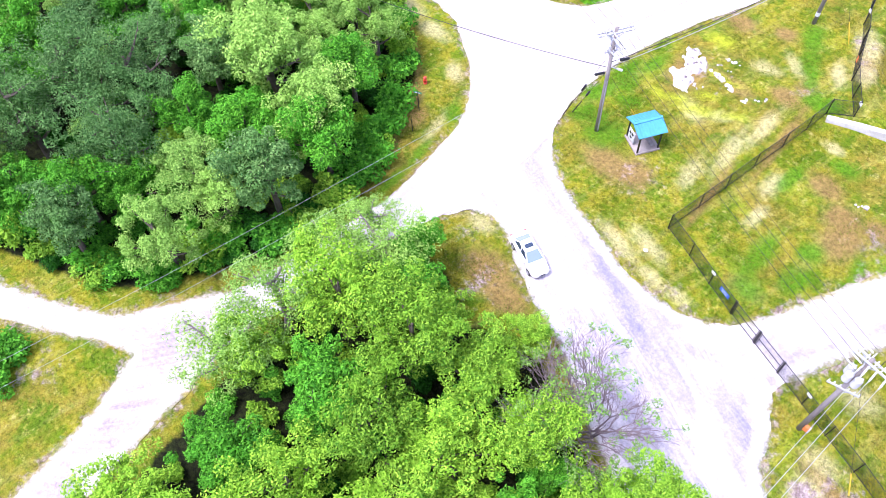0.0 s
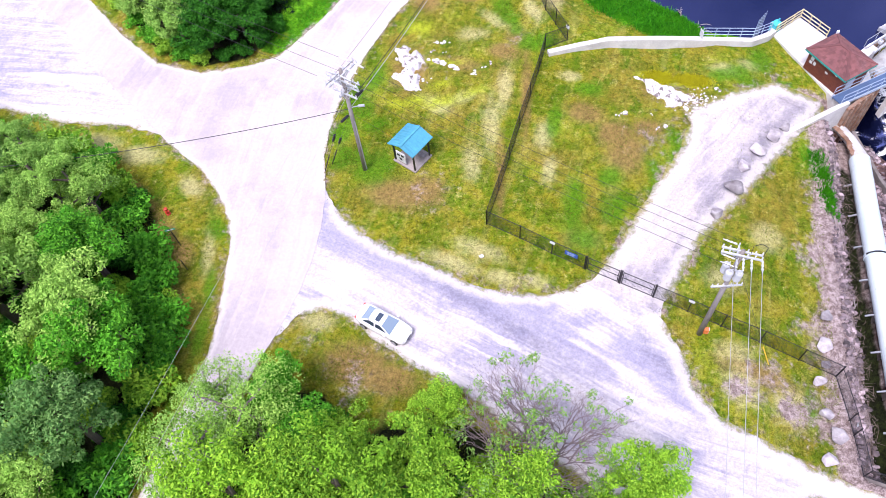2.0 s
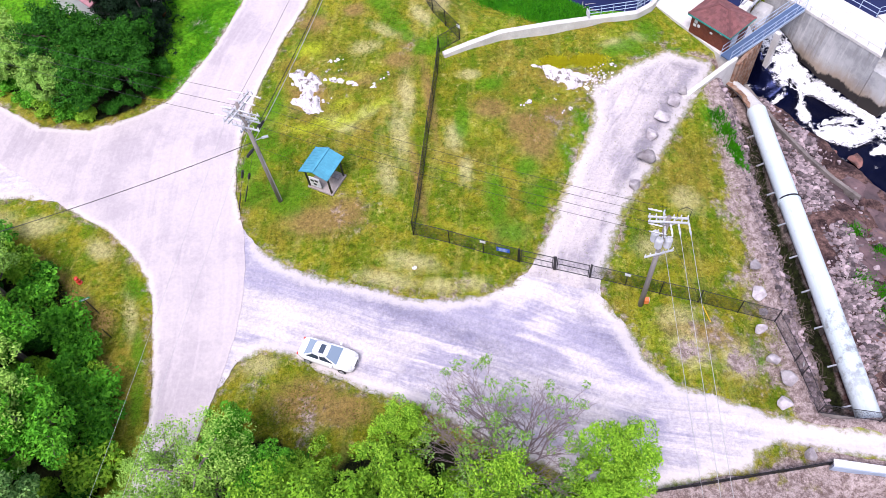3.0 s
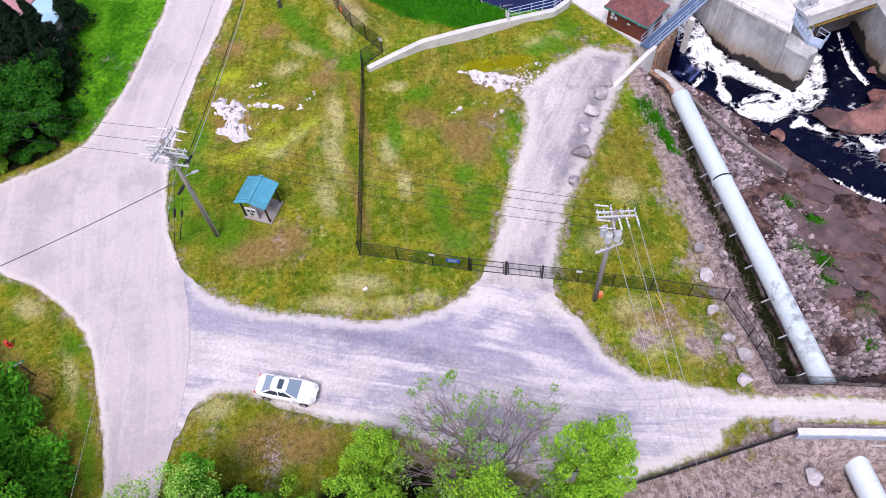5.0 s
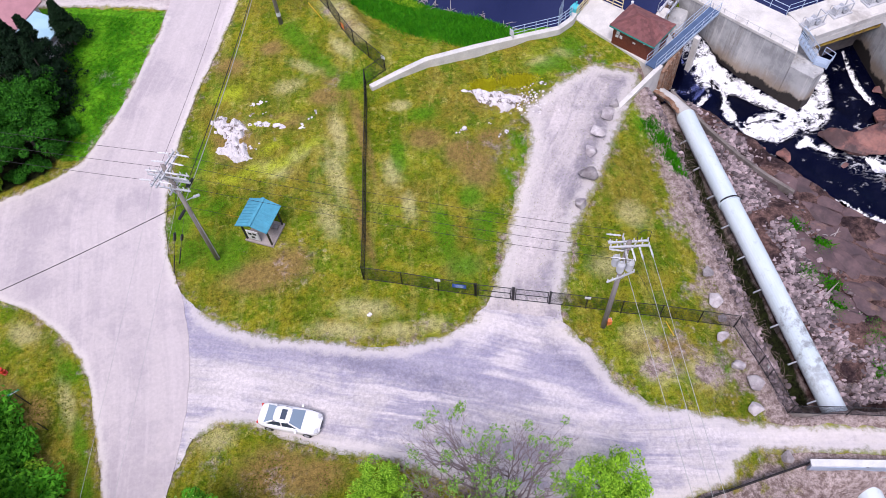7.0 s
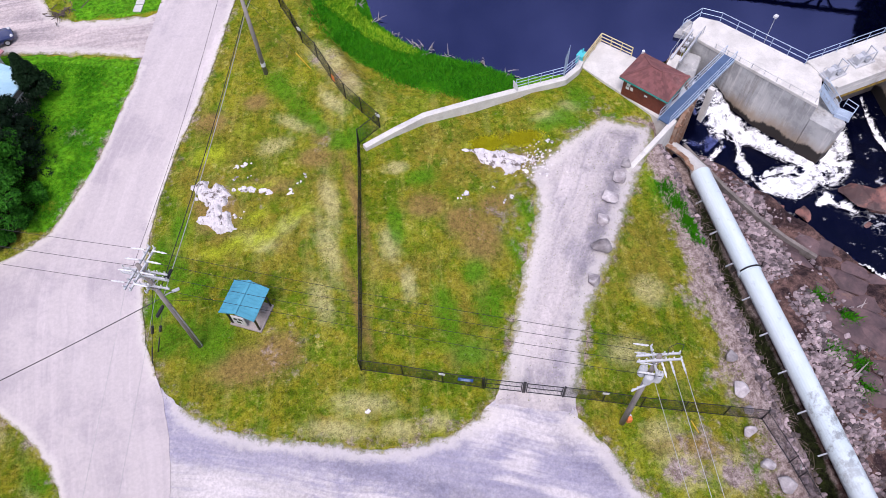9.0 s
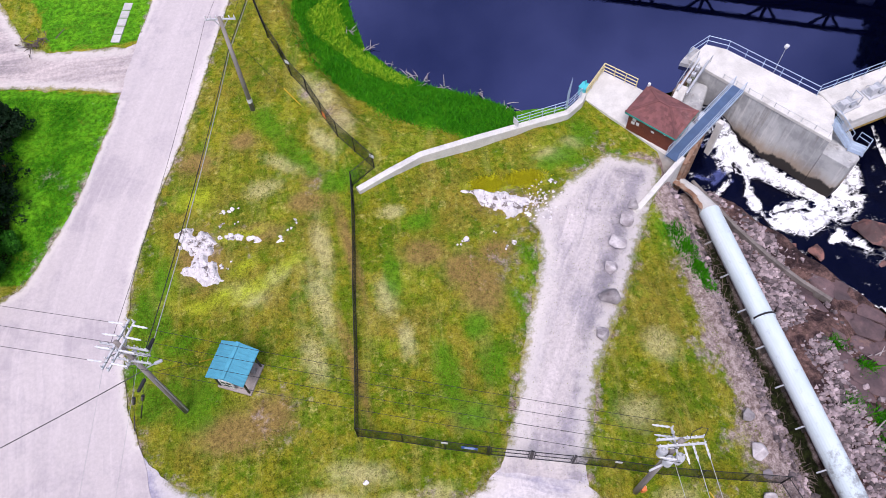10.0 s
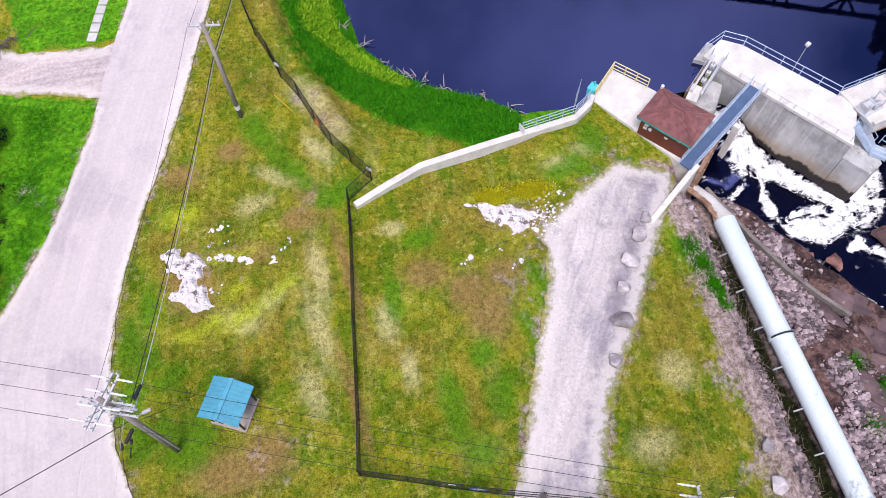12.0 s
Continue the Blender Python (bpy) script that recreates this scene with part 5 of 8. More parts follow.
part("door", Geo().box((-HL / 2 - 0.03, 0.4, 0.98), (0.05, 0.9, 1.95)), M_GREYPAINT, hut, "grey steel door")
part("lamp", Geo().tube([(-1.3, HW / 2 + 0.3, HH - 0.25), (-1.3, HW / 2 + 0.05, HH - 0.1)], 0.09, 8), M_WHITE, hut, "white wall lamp")
part("vent", Geo().tube([(EL - 0.1, -EW + 0.15, HH + 0.05), (EL - 0.1, -EW + 0.15, HH + 0.35)], 0.13, 10), M_WHITE, hut, "white vent cap")
yr = thing("platform_railing", "cream-yellow wooden railing on the hut platform", "railing")
railing(yr, [(9.4, 61.0, -1.35), (11.7, 63.3, -1.35), (13.8, 61.0, -1.35)], 1.05, M_CREAM, rails=(0.3, 0.65, 1.0), post_gap=1.2, r=0.045)
cb = thing("valve_box", "cyan painted steel valve box at the wall end", "box", (9.3, 61.4, -1.35), 40)
part("body", Geo().box((0, 0, 0.45), (0.75, 0.6, 0.9)), M_CYAN, cb, bevel=0.03)
part("lid", Geo().box((0, 0, 0.93), (0.8, 0.65, 0.06)), M_CYAN, cb, bevel=0.01)
part("pipe_stub", Geo().tube([(0.2, 0, 0.95), (0.2, 0, 1.35)], 0.07, 8), M_CYAN, cb)
wr = thing("wall_railing", "pale blue steel railing on the retaining wall", "railing")
railing(wr, [(2.6, 58.1, 0.2), (7.1, 59.1, -0.3), (8.7, 60.4, -0.6)], 1.1, M_BLUERAIL, rails=(0.35, 0.68, 1.0), post_gap=1.3)
g = Geo()
for k in range(5):
    g.tube([(7.4 + k * 0.18, 60.1 + k * 0.3, 0.9), (7.4 + k * 0.18, 60.1 + k * 0.3, -0.6 - 1.2)], 0.025, 5)
part("screen_bars", g, M_BLUERAIL, wr)
ns = thing("notice_sign", "white notice board on the retaining wall railing", "sign")
part("board", Geo().box((2.5, 58.0, 0.75), (0.05, 0.6, 0.7), 20), M_WHITE, ns)
part("post", Geo().tube([(2.5, 58.05, 0.2), (2.5, 58.05, 1.1)], 0.03, 6), M_BLUERAIL, ns)

# ---- penstock ----
PIPE = [(16.62, 49.6), (16.7, 46.0), (16.9, 40.0), (17.12, 34.0), (17.3, 28.0), (17.45, 23.0), (17.5, 20.3)]
pen = thing("penstock", "long pale green-white painted steel water pipe", "pipe")
part("shell", Geo().tube([(x, y, -4.25) for x, y in PIPE], 0.82, 28), M_PIPE, pen, smooth=False)
for y0 in (47.2, 39.9, 31.5, 26.0):
    t = np.interp(-y0, [-p[1] for p in PIPE], [p[0] for p in PIPE])
    big = y0 == 39.9
    part("flange" if big else "weld_ring", Geo().tube([(t, y0 + (0.13 if big else 0.03), -4.25), (t, y0 - (0.13 if big else 0.03), -4.25)], 0.9 if big else 0.832, 28), M_PIPE, pen)
part("bolt_ring", Geo().tube([(16.93, 39.97, -4.25), (16.93, 39.83, -4.25)], 0.925, 28), M_BLACK, pen, "dark gasket ring")
for k in range(9):
    y0 = 47.0 - k * 3.05
    t = float(np.interp(-y0, [-p[1] for p in PIPE], [p[0] for p in PIPE]))
    part("bracket", Geo().beam((t - 0.8, y0, -4.4), (t - 1.35, y0, -4.75), 0.1, 0.12), M_GALV, pen, "pale steel bracket")
    part("saddle", Geo().box((t, y0, -5.3), (1.2, 0.4, 0.9)), M_OLDWALL, pen)
part("elbow", Geo().tube([(16.62, 49.6, -4.25), (16.5, 50.5, -4.25), (16.1, 51.6, -4.2), (15.4, 52.6, -4.1), (14.7, 53.3, -4.0)], [0.78, 0.55, 0.47, 0.42, 0.4], 20), M_CONCRETE, pen, "pale flaking pipe elbow", smooth=True)
g = Geo()
rs_ = random.Random(12)
for k in range(22):
    t = k / 21
    x, y = 16.25 - 1.6 * t * t, 50.0 + 3.2 * t
    g.box((x - 0.32 + rs_.uniform(-0.12, 0.12), y - 0.1, -3.86 + 0.1 * t), (0.3, 0.34, 0.1), 30 + 30 * t)
part("rust_crust", g, M_RUST, pen, "rust crust on the elbow")
pen2 = thing("lower_penstock", "pale green-white water pipe beyond the track", "pipe")
part("shell", Geo().tube([(17.0, 16.6, -4.0), (17.4, 8.0, -4.3), (18.0, -6.0, -5.0)], 0.82, 28), M_PIPE, pen2)
part("end_ring", Geo().tube([(17.0, 16.35, -4.0), (17.01, 16.2, -4.0)], 0.87, 28), M_PIPE, pen2)
bar = thing("barrier", "white-topped steel barrier along the track", "barrier")
part("top", Geo().prism([(13.0, 18.2), (18.4, 17.1), (36.0, 13.2), (35.9, 12.75), (18.3, 16.65), (12.9, 17.75)], -1.35, -1.2), M_WHITE, bar, bevel=0.02)
part("side", Geo().prism([(12.95, 17.9), (18.35, 16.8), (36.0, 12.9), (35.95, 12.75), (18.3, 16.62), (12.9, 17.72)], -2.1, -1.36), M_BLUERAIL, bar)
for k in range(8):
    p = Vector((13.2, 17.8)).lerp(Vector((35.0, 13.0)), k / 7)
    part("post", Geo().box((p.x, p.y, -1.9), (0.14, 0.14, 1.2), -12), M_BLACK, bar)


# ---- chain-link fences ----
def chain_fence(name, pts, height, label, gap_posts=2.6, wire=0.085, thick=0.009, given=False):
    f = thing(name, label, "fence")
    g_mesh, poles = Geo(), []
    for i in range(len(pts) - 1):
        a, b = Vector(pts[i]), Vector(pts[i + 1])
        n = 1 if given else max(1, round((b - a).length / gap_posts))
        for k in range(n):
            poles.append(a.lerp(b, k / n))
    poles.append(Vector(pts[-1]))
    tops = []
    for p in poles:
        z = ground_z(p.x, p.y)
        part("post", Geo().tube([(p.x, p.y, z - 0.3), (p.x, p.y, z + height + 0.04)], 0.045, 8), M_BLACK, f)
        tops.append(Vector((p.x, p.y, z)))
    for a, b in zip(tops, tops[1:]):
        for h in (height - 0.03, 0.12):
            part("rail", Geo().tube([a + Vector((0, 0, h)), b + Vector((0, 0, h))], 0.026, 6), M_BLACK, f)
        d = b - a
        length = d.length
        lo, hi = 0.1, height - 0.03
        h = hi - lo
        for s in (1, -1):
            k = -h if s == 1 else 0.0
            while k < (length if s == 1 else length + h):
                u0, u1 = (k, k + h) if s == 1 else (k, k - h)
                z0, z1 = lo, hi
                if u0 < 0:
                    z0, u0 = lo + (0 - u0), 0
                if u0 > length:
                    z0, u0 = lo + (u0 - length), length
                if u1 > length:
                    z1, u1 = hi - (u1 - length), length
                if u1 < 0:
                    z1, u1 = hi + u1, 0
                p, q = a + d * (u0 / length) + Vector((0, 0, z0)), a + d * (u1 / length) + Vector((0, 0, z1))
                w = (q - p).normalized().cross(Vector((-d.y, d.x, 0)).normalized()) * thick / 2
                dep = Vector((-d.y, d.x, 0)).normalized() * thick / 2
                g_mesh.add([p - w, q - w, q + w, p + w, p + dep, q + dep], [(0, 1, 2, 3), (0, 4, 5, 1)])
                k += wire
    part("chain_link", g_mesh, M_BLACK, f, "black chain-link mesh")
    return f


FENCE_S1 = [(-13.4, 36.15), (-10.7, 35.2), (-8.2, 34.25), (-5.7, 33.4)]
FENCE_S2 = [(-0.6, 31.8), (1.8, 31.0), (4.1, 30.15), (6.7, 29.4), (9.5, 28.8), (12.1, 28.2)]
chain_fence("yard_fence", FENCE_S1, 1.8, "black chain-link fence across the grass", given=True)
chain_fence("yard_fence", FENCE_S2, 1.8, "black chain-link fence across the grass towards the bank", given=True)
chain_fence("side_fence", [(-13.4, 36.15), (-12.9, 39.5), (-12.5, 42.7), (-12.1, 46.0), (-11.6, 49.4), (-11.2, 52.4), (-10.95, 55.0)], 1.8, "black chain-link fence along the lawn", given=True)
chain_fence("pond_fence", [(-10.95, 55.0), (-9.1, 56.3), (-10.3, 58.1), (-11.4, 59.8), (-12.3, 62.0), (-13.2, 64.7), (-14.3, 66.9), (-14.9, 69.1), (-15.8, 71.7), (-16.3, 74.3), (-17.0, 78.0)], 1.8, "black chain-link fence along the pond bank", given=True)
chain_fence("bank_fence", [(12.1, 28.2), (12.75, 25.2), (12.95, 24.2), (13.4, 21.6), (17.0, 20.7), (19.8, 20.0), (23.0, 19.2), (27.0, 18.2)], 1.5, "black chain-link fence along the rocky bank", given=True)
chain_fence("silt_fence", [(1.0, 16.4), (4.0, 16.7), (7.0, 17.1), (10.0, 17.6), (13.0, 18.05)], 0.8, "low black mesh fence beside the track", wire=0.03, thick=0.034, given=True)


def gate_leaf(a, b, height):
    gt = thing("fence_gate", "black steel gate leaf across the gravel track", "gate", group="gate leaves of the yard fence")
    a, b = Vector((*a, ground_z(*a))), Vector((*b, ground_z(*b)))
    for p in (a, b):
        part("gate_post", Geo().tube([p, p + Vector((0, 0, height + 0.1))], 0.06, 8), M_BLACK, gt)
    d = (b - a).normalized() * 0.12
    for h in (0.15, height * 0.55, height - 0.05):
        part("rail", Geo().tube([a + d + Vector((0, 0, h)), b - d + Vector((0, 0, h))], 0.03, 6), M_BLACK, gt)
    for p in (a + d, b - d):
        part("stile", Geo().tube([p + Vector((0, 0, 0.12)), p + Vector((0, 0, height))], 0.035, 6), M_BLACK, gt)
    g_ = Geo()
    n = 26
    for k in range(1, n):
        p = (a + d).lerp(b - d, k / n)
        g_.tube([p + Vector((0, 0, 0.15)), p + Vector((0, 0, height - 0.05))], 0.006, 3)
    part("infill", g_, M_BLACK, gt)


gate_leaf((-5.6, 33.37), (-3.15, 32.62), 1.75)
gate_leaf((-3.05, 32.58), (-0.65, 31.82), 1.75)


def fence_sign(x, y, h, rz, w, hh, mat, label):
    s = thing("fence_sign", label, "sign", (x, y, ground_z(x, y)), rz)
    part("plate", Geo().box((0, -0.07, h), (w, 0.02, hh)), mat, s, bevel=0.005)
    return s


fence_sign(-8.2, 34.25, 1.65, -19, 0.42, 0.3, M_WHITE, "small white sign on the fence post")
fence_sign(1.8, 31.0, 1.65, -19, 0.42, 0.3, M_WHITE, "small white sign on the fence post")
bs = fence_sign(-6.75, 33.75, 1.25, -19, 1.0, 0.5, M_BLUESIGN, "blue sign with pale lines on the fence")
for k, w in enumerate((0.7, 0.55, 0.62)):
    part("line", Geo().box((-0.02, -0.085, 1.38 - k * 0.13), (w, 0.01, 0.045)), M_BLUERAIL, bs)
fence_sign(12.8, 24.6, 1.0, 80, 0.3, 0.3, M_WHITE, "small white sign on the bank fence")
for x, y in ((-9.1, 56.3), (-14.3, 66.9)):
    fence_sign(x, y, 1.6, -40, 0.4, 0.35, M_WHITE, "small white sign on the pond fence")
fence_sign(-12.1, 61.4, 0.9, -62, 0.45, 0.6, M_ORANGE, "orange notice on the pond fence")


# ---- utility poles and wires ----
def utility_pole(x, y, height, lean, label, arms, guard=True):
    z = ground_z(x, y)
    p = thing("utility_pole", label, "utility pole", (x, y, z), 0, "utility poles")
    part("pole", Geo().tube([(0, 0, -0.4), (0, 0, height * 0.5), (0, 0, height)], [0.19, 0.165, 0.13], 12), M_WOOD, p, "weathered grey wooden pole", smooth=True)
    for h, half, ang, off in arms:
        u = Vector((math.cos(radians(ang)), math.sin(radians(ang)), 0))
        v = Vector((-u.y, u.x, 0))
        arm = part("crossarm", Geo().beam(v * off - u * half + Vector((0, 0, h)), v * off + u * half + Vector((0, 0, h)), 0.1, 0.11), M_GREYPAINT, p, "pale crossarm")
        for s in (-0.95, -0.62, -0.25, 0.25, 0.62, 0.95):
            q = v * off + u * half * s + Vector((0, 0, h + 0.07))
            part("insulator", Geo().tube([q, q + Vector((0, 0, 0.07)), q + Vector((0, 0, 0.1)), q + Vector((0, 0, 0.26))], [0.02, 0.02, 0.05, 0.03], 8), M_WHITE, arm)
        part("brace", Geo().beam(v * off + u * half * 0.5 + Vector((0, 0, h)), Vector((0, 0, h - 0.75)), 0.04, 0.05).beam(v * off - u * half * 0.5 + Vector((0, 0, h)), Vector((0, 0, h - 0.75)), 0.04, 0.05), M_GALV, p)
    return p


def transformer(parent, x, y, z, r=0.24, h=0.85):
    t = part("transformer", Geo().tube([(x, y, z), (x, y, z + 0.06), (x, y, z + h - 0.08), (x, y, z + h)], [r * 0.9, r, r, r * 0.8], 14), M_GREYPAINT, parent, "pale grey transformer can")
    for dx in (-0.1, 0.1):
        part("bushing", Geo().tube([(x + dx, y, z + h), (x + dx, y, z + h + 0.28)], [0.06, 0.035], 8), M_WHITE, t)


POLE_A, POLE_B, POLE_C = (-24.03, 40.15), (2.62, 29.38), (-17.7, 63.95)
pa = utility_pole(*POLE_A, 11.3, 0, "leaning-looking grey utility pole with double crossarms at the junction", [(10.9, 1.45, 62, 0.17), (10.9, 1.45, 62, -0.17), (10.3, 1.35, -22, 0.14), (10.3, 1.35, -22, -0.14), (9.6, 1.2, -22, 0.12), (9.0, 1.1, -22, -0.12), (8.9, 0.6, 62, 0.12)])
for k, (dx, dy) in enumerate(((0.28, 0.2), (-0.3, 0.12), (0.05, -0.34))):
    part("cutout", Geo().tube([(dx, dy, 9.5), (dx * 1.5, dy * 1.5, 9.9)], 0.05, 6), M_WHITE, pa)
part("bracket", Geo().beam((0, 0, 7.4), (0.75, 0.2, 7.5), 0.06, 0.06), M_GALV, pa)
part("street_light", Geo().box((0.85, 0.22, 7.5), (0.45, 0.16, 0.12), 15), M_GREYPAINT, pa, "small grey street light head")
part("riser", Geo().tube([(0.17, -0.08, 0.2), (0.15, -0.08, 6.0)], 0.04, 6), M_GALV, pa)
pb = utility_pole(*POLE_B, 11.2, 0, "grey utility pole with transformers, crossarms and cables", [(10.9, 1.15, -8, 0.16), (10.9, 1.15, -8, -0.16), (10.35, 0.9, 82, 0.12), (7.3, 0.95, 12, -0.15)])
for x, y in ((-0.45, 0.1), (-0.3, -0.4), (0.25, -0.4)):
    transformer(pb, x, y, 8.6)
part("hoop", Geo().tube([(0.5, 0.05, 10.9), (0.5, 0.2, 11.5), (0.9, 0.25, 11.75), (1.3, 0.2, 11.5), (1.2, 0.0, 10.95)], 0.02, 5), M_CABLE, pb)
part("meter_box", Geo().box((0.28, -0.12, 0.85), (0.3, 0.28, 0.5)), M_ORANGE, pb, "orange and white box at the pole foot")
part("meter_box", Geo().box((0.42, 0.1, 0.45), (0.28, 0.26, 0.5)), M_WHITE, pb)
pc = utility_pole(*POLE_C, 9.6, 0, "grey utility pole on the grass by the road", [(9.3, 1.05, -10, 0.13)])
part("sleeve", Geo().tube([(0, 0, 0.9), (0, 0, 1.3)], 0.2, 10), M_WHITE, pc, "white marker sleeve")


def wire(name, a, b, sag, r, mat, label, group="", n=14):
    a, b = Vector(a), Vector(b)
    pts = [a.lerp(b, t) - Vector((0, 0, 4 * sag * t * (1 - t))) for t in (i / n for i in range(n + 1))]
    return tagged(part(name, Geo().tube(pts, r, 5), mat), label, "cable", group)


zA, zB, zC = (ground_z(*p) for p in (POLE_A, POLE_B, POLE_C))
for k in (-1.1, -0.35, 0.4, 1.1):
    u = Vector((math.cos(radians(62)), math.sin(radians(62)), 0)) * k
    a = Vector((*POLE_A, zA + 11.1)) + u
    v = Vector((math.cos(radians(82)), math.sin(radians(82)), 0)) * k * 0.9
    b = Vector((*POLE_B, zB + 10.7)) + v
    wire("power_line", a, b, 0.55, 0.013, M_CABLE, "thin dark overhead line between two poles", "overhead lines")
for k in (-1.1, 0.0, 1.1):
    u = Vector((math.cos(radians(62)), math.sin(radians(62)), 0)) * k
    a = Vector((*POLE_A, zA + 11.1)) + u
    wire("power_line", a, Vector((-62.0, 55.5, 12.0)) + u, 0.8, 0.013, M_CABLE, "thin dark overhead line over the road", "overhead lines")
for k in (-0.9, 0.9):
    wire("power_line", (POLE_A[0] + k, POLE_A[1], zA + 10.3), (-35.5 + k, -22.0, 9.5), 0.9, 0.009, M_BRIGHTWIRE, "thin pale overhead line along the road", "overhead lines")
wire("telephone_cable", (*POLE_A, zA + 7.3), (-56.0, 30.0, 7.0), 0.9, 0.028, M_CABLE, "black telephone cable over the road", "overhead lines")
for k in (0.0, 0.22):
    wire("trunk_cable", (POLE_A[0] + 0.15 - k, POLE_A[1] + 0.1, zA + 7.5 + k), (POLE_C[0] - 0.15, POLE_C[1], zC + 6.4 + k), 0.5, 0.03, M_CABLE if k else M_BRIGHTWIRE, "thick grey communication cable between poles", "overhead lines")
    wire("trunk_cable", (POLE_C[0] - 0.15, POLE_C[1], zC + 6.4 + k), (-8.0, 95.0, 8.5 + k), 0.6, 0.03, M_CABLE if k else M_BRIGHTWIRE, "thick grey communication cable between poles", "overhead lines")
for k in (-0.9, 0.9):
    wire("power_line", (POLE_C[0] + k, POLE_C[1], zC + 9.5), (-8.0 + k, 95.0, 11.0), 0.6, 0.012, M_CABLE, "thin dark overhead line between two poles", "overhead lines")
wire("power_line", (POLE_A[0] - 0.6, POLE_A[1] + 0.5, zA + 10.4), (POLE_C[0] - 1.0, POLE_C[1], zC + 9.5), 0.5, 0.012, M_CABLE, "thin dark overhead line between two poles", "overhead lines")
for dx, dz in ((0.55, 10.9), (1.15, 10.9), (0.1, 8.7)):
    wire("power_line", (POLE_B[0] + dx, POLE_B[1] - 0.1, zB + dz), (POLE_B[0] + dx - 2.4, -20.0, 10.0), 0.7, 0.016, M_BRIGHTWIRE, "pale overhead cable down the track", "overhead lines")


def dead_ends(pole, at, height, turn, spans, ways, label="white dead-end insulator string"):
    """Insulator strings in line with the wires where they are made fast to the crossarm."""
    for k in spans:
        u = Vector((math.cos(radians(turn)), math.sin(radians(turn)), 0)) * k
        for tx, ty in ways:
            d = (Vector((tx, ty, 0)) - Vector((*at, 0))).normalized()
            p = Vector((0, 0, height)) + u + d * 0.25
            pts = [p + d * (0.12 * i) - Vector((0, 0, 0.01 * i)) for i in range(8)]
            part("dead_end", Geo().tube(pts, [0.03, 0.07, 0.04, 0.07, 0.04, 0.07, 0.04, 0.03], 8), M_WHITE, pole, label)


dead_ends(pa, POLE_A, 11.1, 62, (-1.1, -0.35, 0.4, 1.1), (POLE_B, (-62.0, 55.5)))
dead_ends(pb, POLE_B, 10.48, 82, (-0.8, -0.25, 0.3, 0.8), (POLE_A,))
dead_ends(pb, POLE_B, 10.85, 0, (0.1, 0.55, 1.15), ((POLE_B[0] - 1.3, -20.0),))
for tx, ty, tz in ((-23.6, 41.5, 7.55), (-24.3, 39.4, 7.0)):
    sb = thing("splice_case", "black splice case hung on the cable by the pole", "cable box", (tx, ty, zA + tz), 62)
    part("case", Geo().tube([(-0.42, 0, 0), (-0.36, 0, 0), (0.36, 0, 0), (0.42, 0, 0)], [0.05, 0.11, 0.11, 0.05], 10), M_BLACK, sb)


def guy(a, b, mat, label):
    gy_ = thing("guy_wire", label, "cable")
    a, b = Vector(a), Vector((*b, ground_z(*b)))
    part("wire", Geo().tube([a, b], 0.012, 5), M_CABLE, gy_)
    part("guard", Geo().tube([b, b.lerp(a, 2.2 / (a - b).length)], 0.045, 6), mat, gy_)
    m1, m2 = b.lerp(a, 0.42), b.lerp(a, 0.5)
    if mat == M_BLACK:
        part("insulator", Geo().tube([m1, m2], 0.1, 8), M_BLACK, gy_)


guy((*POLE_A, zA + 9.0), (-27.3, 39.5), M_BLACK, "black guy wire with an insulator")
guy((*POLE_A, zA + 7.2), (-26.9, 40.3), M_BLACK, "black guy wire with a guard at its foot")
guy((*POLE_A, zA + 6.8), (-21.9, 43.4), M_YELLOW, "guy wire with a yellow guard")
guy((*POLE_B, zB + 10.0), (7.3, 27.9), M_YELLOW, "guy wire with a yellow guard")
guy((*POLE_C, zC + 8.5), (-13.9, 63.6), M_YELLOW, "guy wire with a yellow guard")


# ---- kiosk ----
M_SLAB = surface("beige_concrete", (0.36, 0.31, 0.28), (0.29, 0.25, 0.22), 1.5, 10.0, None, 0.9, relief=0.005)


